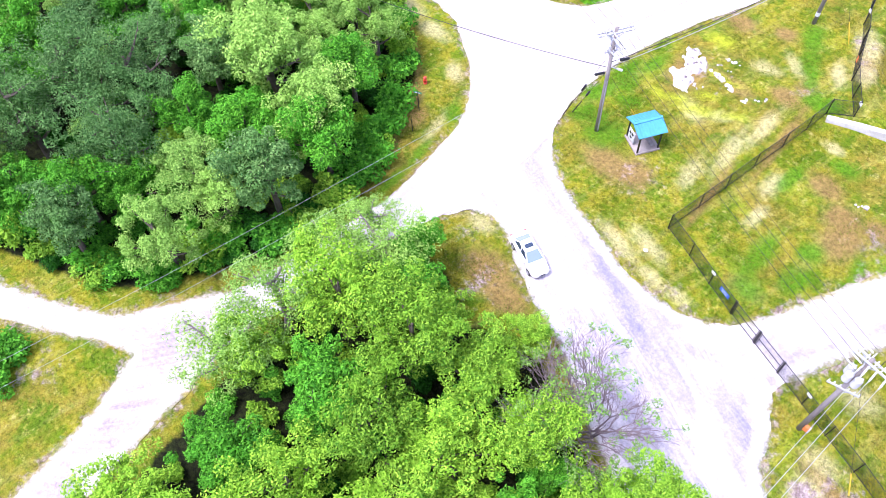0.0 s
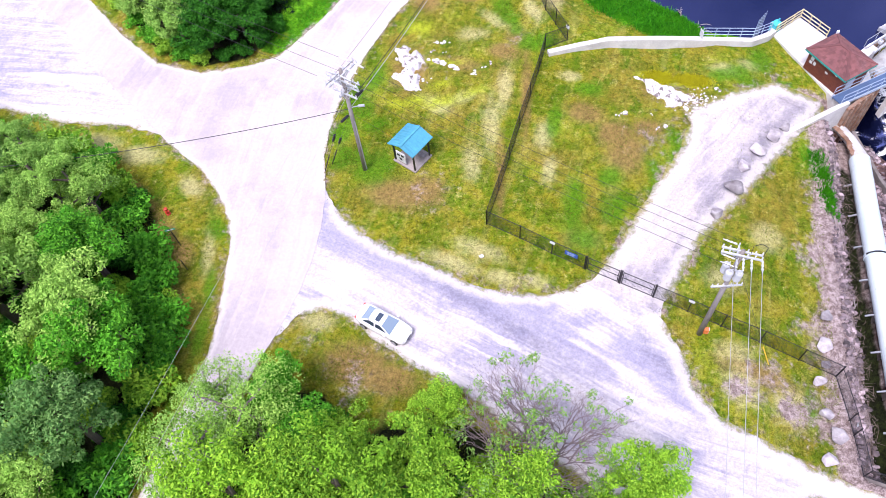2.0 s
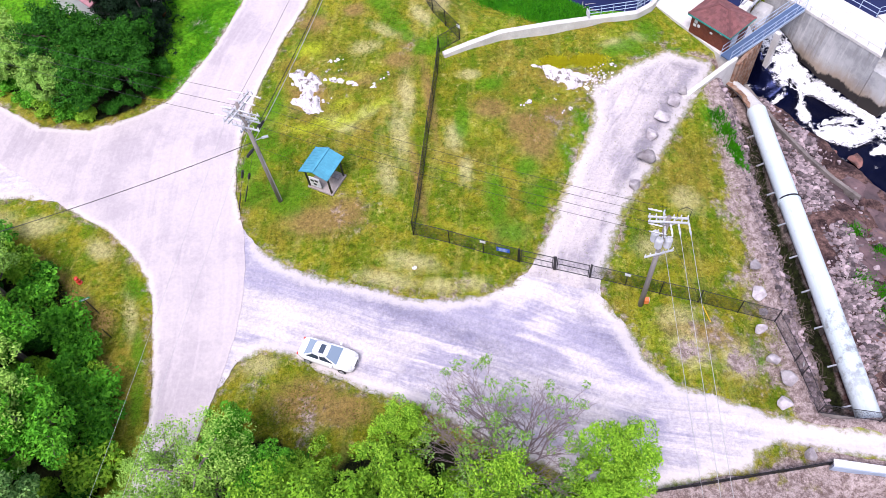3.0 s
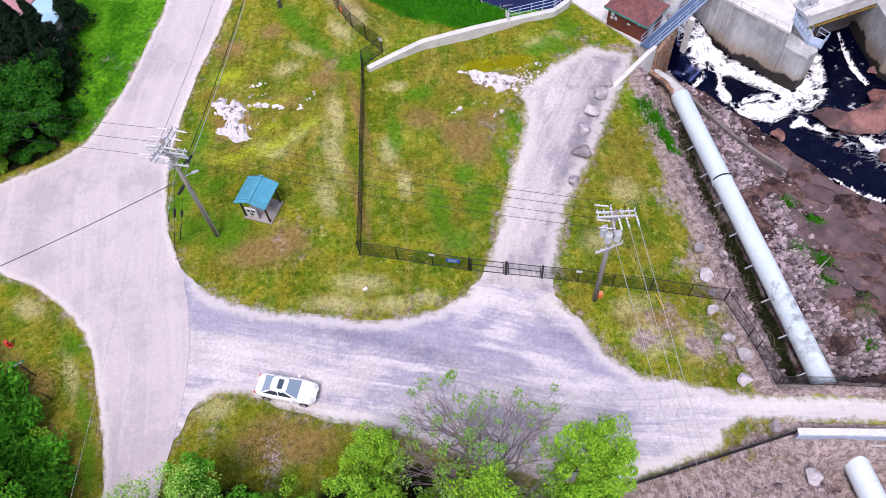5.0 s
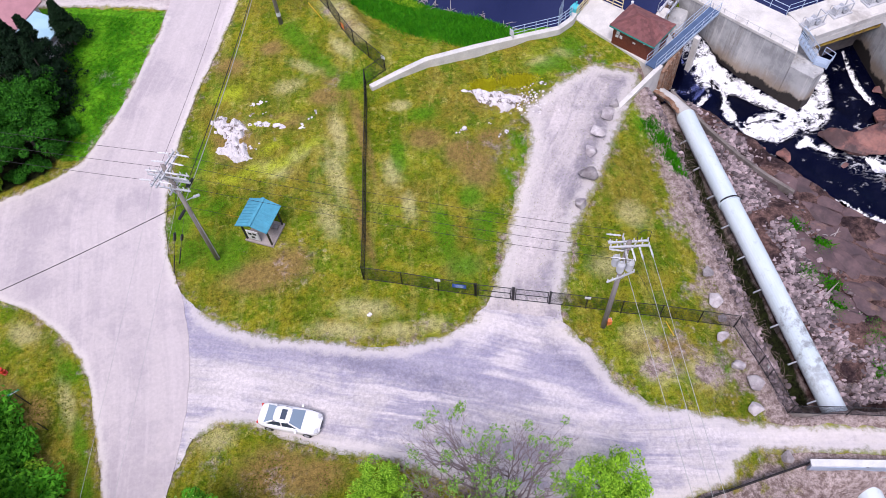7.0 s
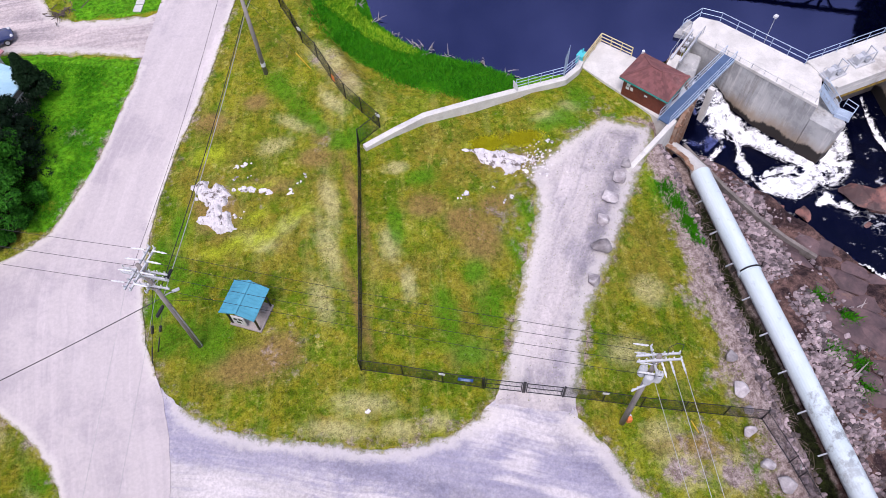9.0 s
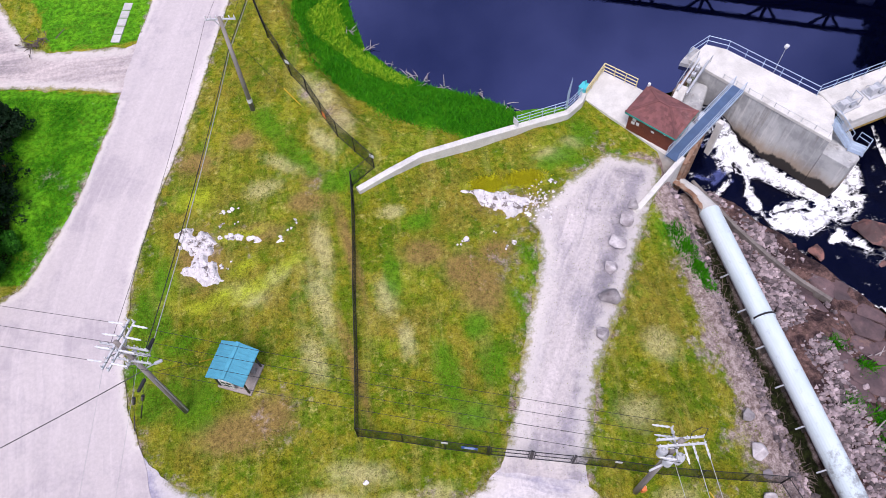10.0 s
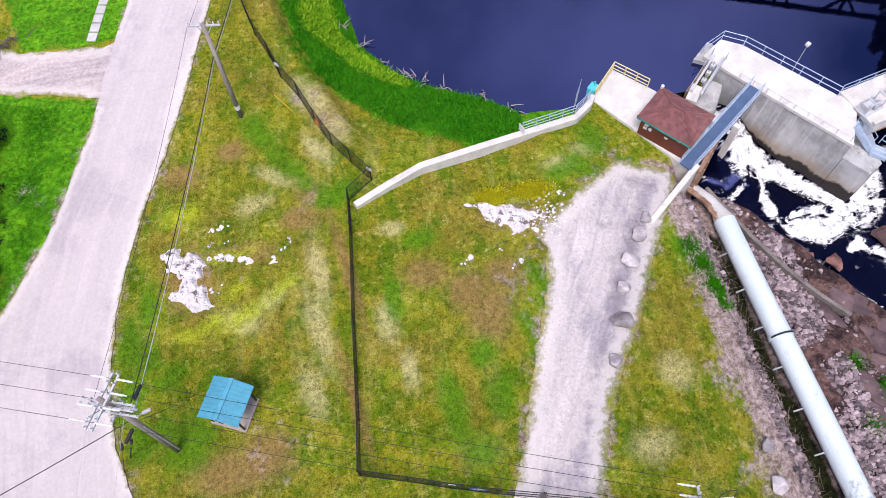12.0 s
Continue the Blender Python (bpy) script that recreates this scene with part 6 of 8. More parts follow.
def kiosk():
    k = thing("kiosk", "open notice shelter with a turquoise sheet roof on a concrete slab", "shelter", (-20.35, 41.75, ground_z(-20.35, 41.75)), 62.5)
    part("slab", Geo().box((0, 0, 0.07), (2.2, 2.35, 0.18)), M_SLAB, k, "beige concrete slab", bevel=0.02)
    for sx in (-0.95, 0.95):
        for sy in (-1.02, 1.02):
            part("post", Geo().box((sx, sy, 1.25), (0.11, 0.11, 2.2)), M_BLACK, k, "dark steel post")
    L, W, Z, R = 1.3, 1.3, 2.3, 0.5
    for s in (1, -1):
        rf = part("roof_panel", Geo().add([(-L, s * W, Z), (L, s * W, Z), (L, 0, Z + R), (-L, 0, Z + R), (-L, s * W, Z - 0.05), (L, s * W, Z - 0.05), (L, 0, Z + R - 0.05), (-L, 0, Z + R - 0.05)],
                                          [(0, 1, 2, 3), (7, 6, 5, 4), (0, 4, 5, 1), (1, 5, 6, 2), (2, 6, 7, 3), (3, 7, 4, 0)]), M_BLUEROOF, k, "turquoise ribbed sheet metal")
        for i in range(10):
            x = -L + 0.06 + i * (2 * L - 0.12) / 9
            part("rib", Geo().beam((x, s * W, Z + 0.015), (x, 0, Z + R + 0.015), 0.05, 0.05), M_BLUEROOF, rf)
    part("ridge_cap", Geo().beam((-L, 0, Z + R + 0.03), (L, 0, Z + R + 0.03), 0.24, 0.05), M_BLUEROOF, k)
    for sx in (-0.95, 0.95):
        part("tie_beam", Geo().beam((sx, -1.05, 2.25), (sx, 1.05, 2.25), 0.09, 0.1), M_BLACK, k)
    bd = part("notice_board", Geo().box((-1.0, 0.3, 1.0), (0.08, 0.95, 1.1)), M_WHITE, k, "white notice board with dark panels")
    for y, z in ((0.1, 1.25), (0.5, 1.2), (0.3, 0.8)):
        part("panel", Geo().box((-1.05, y, z), (0.02, 0.28, 0.22)), M_BLACK, bd)
    part("bench", Geo().box((0.45, -0.3, 0.5), (0.4, 1.4, 0.08)), M_WOOD, k)


kiosk()


# ---- cars ----
def car(name, x, y, rz, paint, label, sunroof=True):
    c = thing(name, label, "car", (x, y, ground_z(x, y) + 0.03), rz)
    c.scale = (0.92, 0.92, 0.95)
    def ring(px, w, z0, z1, n):
        """One cross-section of the body: a rounded box, flat below."""
        out = []
        for k in range(n):
            a = 2 * math.pi * k / n
            ca, sa = math.cos(a), math.sin(a)
            out.append((px, w * math.copysign(abs(ca) ** 0.45, ca), (z0 + z1) / 2 + (z1 - z0) / 2 * math.copysign(abs(sa) ** (0.5 if sa > 0 else 0.3), sa)))
        return out

    L = [(-2.28, 0.42, 0.5, 0.72), (-2.24, 0.6, 0.42, 0.84), (-2.12, 0.76, 0.34, 0.92), (-1.85, 0.84, 0.28, 0.96), (-1.4, 0.885, 0.25, 0.965), (-0.4, 0.9, 0.22, 0.94), (0.7, 0.9, 0.22, 0.93), (1.3, 0.885, 0.24, 0.88), (1.75, 0.85, 0.26, 0.8), (2.05, 0.77, 0.3, 0.72), (2.2, 0.62, 0.36, 0.65), (2.27, 0.42, 0.42, 0.58)]
    n = 20
    vs, fs = [p for row in L for p in ring(*row, n)], []
    for i in range(len(L) - 1):
        fs += [(i * n + k, i * n + (k + 1) % n, (i + 1) * n + (k + 1) % n, (i + 1) * n + k) for k in range(n)]
    fs += [tuple(range(n))[::-1], tuple(range((len(L) - 1) * n, len(L) * n))]
    part("body", Geo().add(vs, fs), paint, c, smooth=True)
    zr, zb = 1.42, 0.91
    base = [(-1.78, -0.7), (1.0, -0.72), (1.0, 0.72), (-1.78, 0.7)]
    top = [(-0.98, -0.53), (0.18, -0.55), (0.18, 0.55), (-0.98, 0.53)]
    roof_g, rv = Geo(), []
    for i in range(9):
        u = -1 + i / 4
        for j in range(7):
            w = -1 + j / 3
            px = -0.4 + u * 0.62
            rv.append((px, w * (0.59 - 0.03 * abs(u)), zr + 0.03 - 0.075 * u * u - 0.085 * w ** 4))
    roof_g.add(rv, [(i * 7 + j, (i + 1) * 7 + j, (i + 1) * 7 + j + 1, i * 7 + j + 1) for i in range(8) for j in range(6)])
    part("roof", roof_g, paint, c, smooth=True)
    g_ = lambda a, b: [(*base[a], zb), (*base[b], zb), (top[b][0], top[b][1], zr - 0.05), (top[a][0], top[a][1], zr - 0.05)]
    part("windscreen", Geo().add(g_(1, 2), [(0, 1, 2, 3)]), M_WINDOW, c, "windscreen in a pale reflected-sky colour")
    part("rear_window", Geo().add(g_(3, 0), [(0, 1, 2, 3)]), M_WINDOW, c)
    for a, b in ((0, 1), (2, 3)):
        part("side_window", Geo().add(g_(a, b), [(0, 1, 2, 3)]), M_GLASS, c)
    for px, py in ((-1.78, 0.73), (1.0, 0.75)):
        for s in (-1, 1):
            q = (top[0][0] if px < 0 else top[1][0], 0.56 * s)
            part("pillar", Geo().beam((px, py * s, zb), (q[0], q[1], zr - 0.03), 0.09, 0.07), paint, c)
    for s in (-1, 1):
        part("pillar", Geo().beam((-0.35, 0.755 * s, zb), (-0.4, 0.575 * s, zr - 0.03), 0.08, 0.04), paint, c)
        part("mirror", Geo().box((0.72, 0.97 * s, 0.98), (0.16, 0.2, 0.13)), paint, c, bevel=0.02)
        part("headlight", Geo().box((2.02, 0.56 * s, 0.69), (0.3, 0.34, 0.1), -22 * s), M_GREYPAINT, c, "clear headlight", bevel=0.02)
        part("tail_light", Geo().box((-2.2, 0.56 * s, 0.74), (0.14, 0.34, 0.14), 14 * s), M_RED, c, "red tail light", bevel=0.02)
        for px in (-1.4, 1.42):
            w = part("wheel", Geo().tube([(px, 0.72 * s, 0.32), (px, 0.91 * s, 0.32)], 0.32, 18), M_RUBBER, c)
            part("rim", Geo().tube([(px, 0.90 * s, 0.32), (px, 0.925 * s, 0.32)], 0.2, 12), M_GALV, w)
    if sunroof:
        part("sunroof", Geo().box((-0.3, 0, zr + 0.026), (0.4, 0.74, 0.016)), M_GLASS, c, "dark sunroof")
    part("grille", Geo().box((2.26, 0, 0.55), (0.06, 0.6, 0.1)), M_BLACK, c)


car("sedan", -19.3, 26.4, -21, M_CARPAINT, "white four-door sedan parked on the gravel edge")
car("parked_car", -41.3, 72.6, 20, M_NAVY, "dark blue car parked on the driveway", False)


# ---- rocks ----
def rock_mesh(seed, flat=0.75, cuts=2):
    """An angular block: the hull of a few random points, its faces broken up a little."""
    rs = random.Random(seed)
    bm = bmesh.new()
    for _ in range(13 if cuts < 3 else 26):
        d = Vector((rs.gauss(0, 1), rs.gauss(0, 1), rs.gauss(0, 1))).normalized() * rs.uniform(0.82, 1.05)
        bm.verts.new((d.x, d.y, d.z * flat))
    bmesh.ops.convex_hull(bm, input=bm.verts[:])
    bmesh.ops.delete(bm, geom=[v for v in bm.verts if not v.link_faces], context="VERTS")
    if cuts == 2:
        bmesh.ops.bevel(bm, geom=bm.edges[:], offset=0.07, segments=1, affect="EDGES")
        bmesh.ops.triangulate(bm, faces=bm.faces[:])
    if cuts > 2:
        bmesh.ops.subdivide_edges(bm, edges=bm.edges[:], cuts=3, use_grid_fill=True)
        for v in bm.verts:
            v.co *= 1 + 0.1 * noise.noise(v.co * 1.7 + Vector((seed, 0, 0))) + 0.05 * noise.noise(v.co * 7 + Vector((seed, 5, 0)))
    me = bpy.data.meshes.new("rock")
    bm.to_mesh(me)
    bm.free()
    return me


def with_material(me, mat):
    me = me.copy()
    me.materials.append(mat)
    return me


ROCKS = [with_material(rock_mesh(s, 0.8), M_ROCK) for s in range(6)]
BOULDERS = [with_material(rock_mesh(s, 0.8), M_BOULDER) for s in range(6)]
rr = random.Random(5)
for x, y, r in ((3.75, 39.6, 0.72), (5.05, 42.1, 0.92), (5.95, 44.5, 0.68), (7.2, 46.4, 0.78), (8.6, 48.3, 0.75), (9.6, 49.6, 0.6), (11.7, 32.7, 0.62), (11.3, 30.3, 0.72), (11.4, 28.9, 0.45), (10.9, 27.5, 0.6),
                (11.1, 25.2, 0.62), (11.7, 23.8, 0.78), (11.1, 22.0, 0.62), (11.9, 18.7, 0.55), (12.9, 15.2, 0.72), (12.3, 13.4, 0.7), (12.5, 12.0, 0.6)):
    b = new("boulder", BOULDERS[rr.randrange(6)])
    b.matrix_basis = pose(x, y, ground_z(x, y) + r * 0.55, 0, 0, rr.uniform(0, 360)) @ Matrix.Diagonal((r, r * rr.uniform(0.75, 0.95), r, 1))
    tagged(b, "pale grey granite boulder on the ground beside the track", "boulder", "boulders")


def rock_field(name, label, count, spot, size, mat, seed, kind="stuff", category="rubble"):
    """Many loose stones in one mesh."""
    rs = random.Random(seed)
    shapes = []
    for s in range(8):
        me = rock_mesh(100 + s + seed, 0.7, 1)
        shapes.append((np.array([v.co[:] for v in me.vertices]), [tuple(p.vertices) for p in me.polygons]))
        bpy.data.meshes.remove(me)
    vs, fs, made, tries = [], [], 0, 0
    while made < count and tries < count * 20:
        tries += 1
        x, y = spot(rs)
        if x is None:
            continue
        co, pf = shapes[rs.randrange(8)]
        k = size(rs)
        a = rs.uniform(0, 6.28)
        ca, sa = math.cos(a), math.sin(a)
        z = ground_z(x, y) + k * 0.25
        q = np.stack([(co[:, 0] * ca - co[:, 1] * sa) * k + x, (co[:, 0] * sa + co[:, 1] * ca) * k * 0.8 + y, co[:, 2] * k + z], -1)
        n = len(vs)
        vs.extend(map(tuple, q))
        fs.extend(tuple(i + n for i in f) for f in pf)
        made += 1
    me = bpy.data.meshes.new(name)
    me.from_pydata(vs, [], fs)
    me.materials.append(mat)
    return tagged(new(name, me), label, category, kind=kind)


def bank_spot(rs):
    y = rs.uniform(21.8, 52.0)
    x = rs.uniform(13.0, 23.5)
    s = (x - 21.6) * 0.82 + (y - 48.2) * 0.57
    px = 16.62 + (49.6 - y) * 0.03
    if s > -0.9 or -1.9 < x - px < 1.0 or (x > 21.3 and y > 26 and rs.random() < 0.93):
        return None, None
    if x < px - 1.0 and rs.random() < 0.8:
        return None, None
    return x, y


rock_field("rubble", "loose pinkish-grey rubble along the pipe", 15000, bank_spot, lambda r: 0.045 + 0.3 * r.random() ** 4.2, M_RUBBLE, 3)


def sticks(name, label, count, spot, seed):
    """Dead twigs and sticks lying about, in one mesh."""
    rs = random.Random(seed)
    g_ = Geo()
    for _ in range(count):
        x, y = spot(rs)
        a, k = rs.uniform(0, math.pi), 0.1 + 0.6 * rs.random() ** 2.5
        p = Vector((x, y, ground_z(x, y) + rs.uniform(0.03, 0.25)))
        d = Vector((math.cos(a) * k, math.sin(a) * k, rs.uniform(-0.1, 0.2)))
        g_.tube([p - d, p + d * 0.1 + Vector((0, 0, 0.05)), p + d], [0.006, 0.014, 0.006], 4, cap=False)
    return tagged(part(name, g_, M_STICK), label, "dead wood", kind="stuff")


sticks("dead_sticks", "bleached and brown sticks in the debris along the pipe", 520, lambda r: (r.gauss(14.9, 0.5), r.uniform(22.5, 48.0)), 17)
sticks("brush_litter", "brown twig litter between stones and weeds", 260, lambda r: (r.gauss(19.9, 0.9), r.gauss(24.2, 1.2)), 18)


def bedrock():
    """Bare bedrock shelving to the river: broad tilted slabs with cracks between them."""
    b = thing("bedrock", "bare purple-brown bedrock slabs shelving to the river", "rock")
    rs = random.Random(23)
    made = []
    for _ in range(900):
        x, y = rs.uniform(21.4, 29.5), rs.uniform(24.0, 42.5)
        s_ = (x - 21.6) * 0.82 + (y - 48.2) * 0.57
        if s_ > -0.9 or (x < 22.6 and y < 31) or any((x - a) ** 2 + (y - c) ** 2 < 1.9 for a, c in made):
            continue
        made.append((x, y))
        k = rs.uniform(0.9, 1.5)
        o = part("slab", SLABS[rs.randrange(4)], None, b)
        o.matrix_basis = pose(x, y, ground_z(x, y) - 0.12, rs.uniform(-5, 5), rs.uniform(-2, 8), rs.uniform(25, 50)) @ Matrix.Diagonal((k * 0.8, k * 1.5, k, 1))
        if len(made) >= 70:
            break
    return b


SLABS = [with_material(rock_mesh(60 + s, 0.28, 3), M_BEDROCK) for s in range(4)]
bedrock()



def outcrop(label, count, spot, size, seed):
    """An outcrop: each stone that can be told apart is a part of it."""
    rs = random.Random(seed)
    o = thing("outcrop", label, "rock")
    for _ in range(count):
        x, y = spot(rs)
        k = size(rs)
        s = part("stone", ROCKS[rs.randrange(6)], None, o)
        s.matrix_basis = pose(x, y, ground_z(x, y) - 0.02, rs.uniform(-12, 12), rs.uniform(-12, 12), rs.uniform(0, 360)) @ Matrix.Diagonal((k, k * rs.uniform(0.55, 1), k * 0.3, 1))
    return o


def rock_mass(parent, outline, top, seed, label=""):
    """A low weathered hump of bedrock that breaks through the turf, hollowed and cracked."""
    px, py = [p[0] for p in outline], [p[1] for p in outline]
    ax_, ay_ = np.meshgrid(np.arange(min(px) - 0.4, max(px) + 0.4, 0.09), np.arange(min(py) - 0.4, max(py) + 0.4, 0.09))
    d = signed(outline, ax_, ay_)
    rough = np.array([noise.turbulence(Vector((a * 1.5, b * 1.5, seed)), 5, True) for a, b in zip(ax_.ravel(), ay_.ravel())]).reshape(ax_.shape)
    wide = np.array([noise.noise(Vector((a * 1.1, b * 1.1, seed + 9))) for a, b in zip(ax_.ravel(), ay_.ravel())]).reshape(ax_.shape)
    d = d + 0.1 + 0.3 * wide + 0.3 * (rough - 0.5)
    z = land(ax_, ay_) - 0.12 + np.minimum(np.clip(d, -0.2, 9) * 0.8, top) + (0.6 * np.abs(rough - 0.42) + 0.2 * wide) * step(-0.1, 0.5, d)
    keep_ = d > -0.15
    ids = np.full(ax_.shape, -1)
    ids[keep_] = np.arange(keep_.sum())
    quads_ = np.stack([ids[:-1, :-1], ids[:-1, 1:], ids[1:, 1:], ids[1:, :-1]], -1).reshape(-1, 4)
    quads_ = quads_[(quads_ >= 0).all(1)]
    return part("rock_mass", Geo().add(np.stack([ax_[keep_], ay_[keep_], z[keep_]], -1).tolist(), quads_.tolist()), M_ROCK, parent, label)


def loose_stones(parent, spots, seed):
    rs = random.Random(seed)
    for x, y, k in spots:
        for _ in range(max(2, int(k * 9))):
            s = part("stone", ROCKS[rs.randrange(6)], None, parent)
            q = k * rs.uniform(0.35, 0.8)
            s.matrix_basis = pose(x + rs.gauss(0, k * 0.55), y + rs.gauss(0, k * 0.35), ground_z(x, y) + 0.02, rs.uniform(-15, 15), rs.uniform(-15, 15), rs.uniform(0, 360)) @ Matrix.Diagonal((q, q * rs.uniform(0.55, 1), q * 0.45, 1))


oc = thing("outcrop", "white weathered rock outcrop in the grass", "rock")
rock_mass(oc, [(-24.2, 53.8), (-23.3, 54.3), (-22.9, 53.4), (-21.9, 53.3), (-20.7, 52.0), (-21.8, 51.6), (-22.0, 51.0), (-21.3, 50.7), (-21.0, 49.1), (-22.3, 48.8), (-23.6, 49.9), (-24.1, 50.4), (-23.3, 50.9), (-23.0, 51.6), (-23.9, 52.7)], 0.32, 4)
loose_stones(oc, [(-20.7, 50.0, 0.15), (-20.4, 50.5, 0.15), (-23.9, 52.4, 0.35)], 5)
oc = thing("outcrop", "scattered white rocks in mossy grass", "rock")
loose_stones(oc, [(-20.5, 54.7, 0.4), (-19.9, 54.8, 0.3), (-20.8, 53.7, 0.35), (-20.0, 53.5, 0.2), (-20.6, 52.6, 0.55), (-19.8, 52.4, 0.45), (-18.3, 52.0, 0.55), (-17.0, 51.5, 0.35), (-16.7, 51.8, 0.3), (-16.0, 52.3, 0.3), (-15.5, 53.0, 0.25)], 6)
oc = thing("outcrop", "broken lavender-white rocks beside the gravel track", "rock")
rock_mass(oc, [(-3.1, 53.3), (-1.9, 53.4), (-0.9, 52.9), (0.2, 52.7), (1.2, 52.3), (1.7, 51.1), (1.2, 50.5), (0.3, 50.2), (-0.3, 50.7), (-0.9, 51.2), (-1.7, 51.6), (-2.0, 52.5)], 0.3, 7)
loose_stones(oc, [(1.6, 50.3, 0.4), (0.1, 50.3, 0.4), (1.9, 51.3, 0.4), (-3.6, 49.0, 0.4), (-4.1, 48.7, 0.3), (-1.3, 49.2, 0.25), (-0.9, 47.8, 0.3), (-0.1, 48.1, 0.35), (4.1, 52.6, 0.35), (3.0, 53.0, 0.2)], 8)
rock_field("track_stones", "small pale stones strewn between rocks and track", 170, lambda r: (r.gauss(2.5, 1.0), r.gauss(51.2, 0.8)), lambda r: 0.04 + 0.12 * r.random() ** 2, M_ROCK, 9)
rock_field("bank_stones", "stones below the track edge", 420, lambda r: (r.uniform(1.5, 24), r.uniform(6, 15.4)), lambda r: 0.1 + 0.3 * r.random() ** 2, M_RUBBLE, 8)
WET = [with_material(rock_mesh(40 + s, 0.45, 3), M_WETROCK) for s in range(3)]
for x, y, sx, sy, rz, z in ((33.4, 45.6, 3.0, 2.1, 12, -6.9), (30.6, 46.1, 1.9, 1.5, -35, -6.8), (35.4, 46.6, 2.2, 1.7, 40, -6.7), (31.6, 44.8, 1.5, 0.9, -20, -6.9), (34.2, 40.6, 2.0, 1.4, -30, -6.9), (29.7, 43.3, 0.6, 0.45, 20, -7.1), (22.8, 46.1, 0.85, 0.55, 30, -6.7), (24.9, 45.3, 0.85, 0.7, 80, -6.8), (24.0, 43.4, 0.5, 0.4, 10, -6.7), (23.5, 44.5, 0.55, 0.4, 50, -6.7), (36.9, 50.9, 0.9, 0.7, 0, -6.8), (40.0, 48.0, 4.0, 2.5, 0, -7.2)):
    b = new("river_rock", WET[rr.randrange(3)])
    b.matrix_basis = pose(x, y, z, 0, 0, rz) @ Matrix.Diagonal((sx, sy, min(sx, sy) * 1.1, 1))
    tagged(b, "flat reddish-brown wet river rock", "rock", "river rocks")


# ---- trees ----
def leaf_mesh(name, centres, radii, per, size, mat, seed, flat=0.8, droop=0.0):
    """Leaves as small folded blades in clumps round the given centres."""
    rg = np.random.default_rng(seed)
    c = np.repeat(np.array(centres), per, 0)
    r = np.repeat(np.array(radii), per)[:, None]
    d = rg.normal(size=c.shape)
    d /= np.linalg.norm(d, axis=1, keepdims=True)
    d[:, 2] *= flat
    p = c + d * r * rg.uniform(0.35, 1.0, (len(c), 1)) ** 0.6
    nrm = d * 0.7 + rg.normal(size=c.shape) * 0.55 + np.array([0, 0, 0.75])
    nrm /= np.linalg.norm(nrm, axis=1, keepdims=True)
    t = np.cross(nrm, rg.normal(size=c.shape))
    t[:, 2] -= droop
    t /= np.linalg.norm(t, axis=1, keepdims=True)
    b = np.cross(nrm, t)
    s = size * rg.uniform(0.6, 1.3, (len(c), 1))
    quad = np.stack([p - t * s, p + b * s * 0.42 - nrm * s * 0.12, p + t * s, p - b * s * 0.42 - nrm * s * 0.12], 1).reshape(-1, 3)
    n = len(c)
    me = bpy.data.meshes.new(name)
    me.vertices.add(n * 4)
    me.vertices.foreach_set("co", quad.astype(np.float32).ravel())
    me.loops.add(n * 4)
    me.loops.foreach_set("vertex_index", np.arange(n * 4, dtype=np.int32))
    me.polygons.add(n)
    me.polygons.foreach_set("loop_start", np.arange(0, n * 4, 4, dtype=np.int32))
    me.update(calc_edges=True)
    me.materials.append(mat)
    return me


def branches(seed, height, spread, trunk_r, limbs, twigs):
    """A trunk with limbs; returns the mesh parts and the tips."""
    rs = random.Random(seed)
    geo, tips = Geo(), []
    top = Vector((rs.uniform(-0.4, 0.4), rs.uniform(-0.4, 0.4), height * 0.75))
    geo.tube([(0, 0, -0.4), top * 0.5 + Vector((0.15, 0.1, 0)), top], [trunk_r, trunk_r * 0.7, trunk_r * 0.25], 7)
    tips.append(top + Vector((0, 0, height * 0.15)))
    for i in range(limbs):
        h = height * rs.uniform(0.22, 0.72)
        a = i * 2.4 + rs.uniform(-0.5, 0.5)
        start = Vector((top.x * h / top.z, top.y * h / top.z, h))
        out = spread * rs.uniform(0.55, 0.95) * (1.05 - 0.4 * h / height)
        end = Vector((math.cos(a) * out, math.sin(a) * out, min(height * 0.92, h + out * rs.uniform(0.35, 0.8))))
        mid = start.lerp(end, 0.5) + Vector((0, 0, -0.08 * out))
        r = trunk_r * 0.4
        geo.tube([start, mid, end], [r, r * 0.6, r * 0.2], 5, cap=False)
        tips.append(end)
        for k in range(twigs):
            t = rs.uniform(0.35, 0.95)
            s = start.lerp(end, t) + Vector((0, 0, -0.06 * out))
            e = s + Vector((rs.uniform(-1, 1), rs.uniform(-1, 1), rs.uniform(0.0, 0.9))).normalized() * out * rs.uniform(0.3, 0.5)
            geo.tube([s, s.lerp(e, 0.5) + Vector((0, 0, 0.05)), e], [r * 0.35, r * 0.22, r * 0.08], 4, cap=False)
            tips.append(e)
    return geo, tips


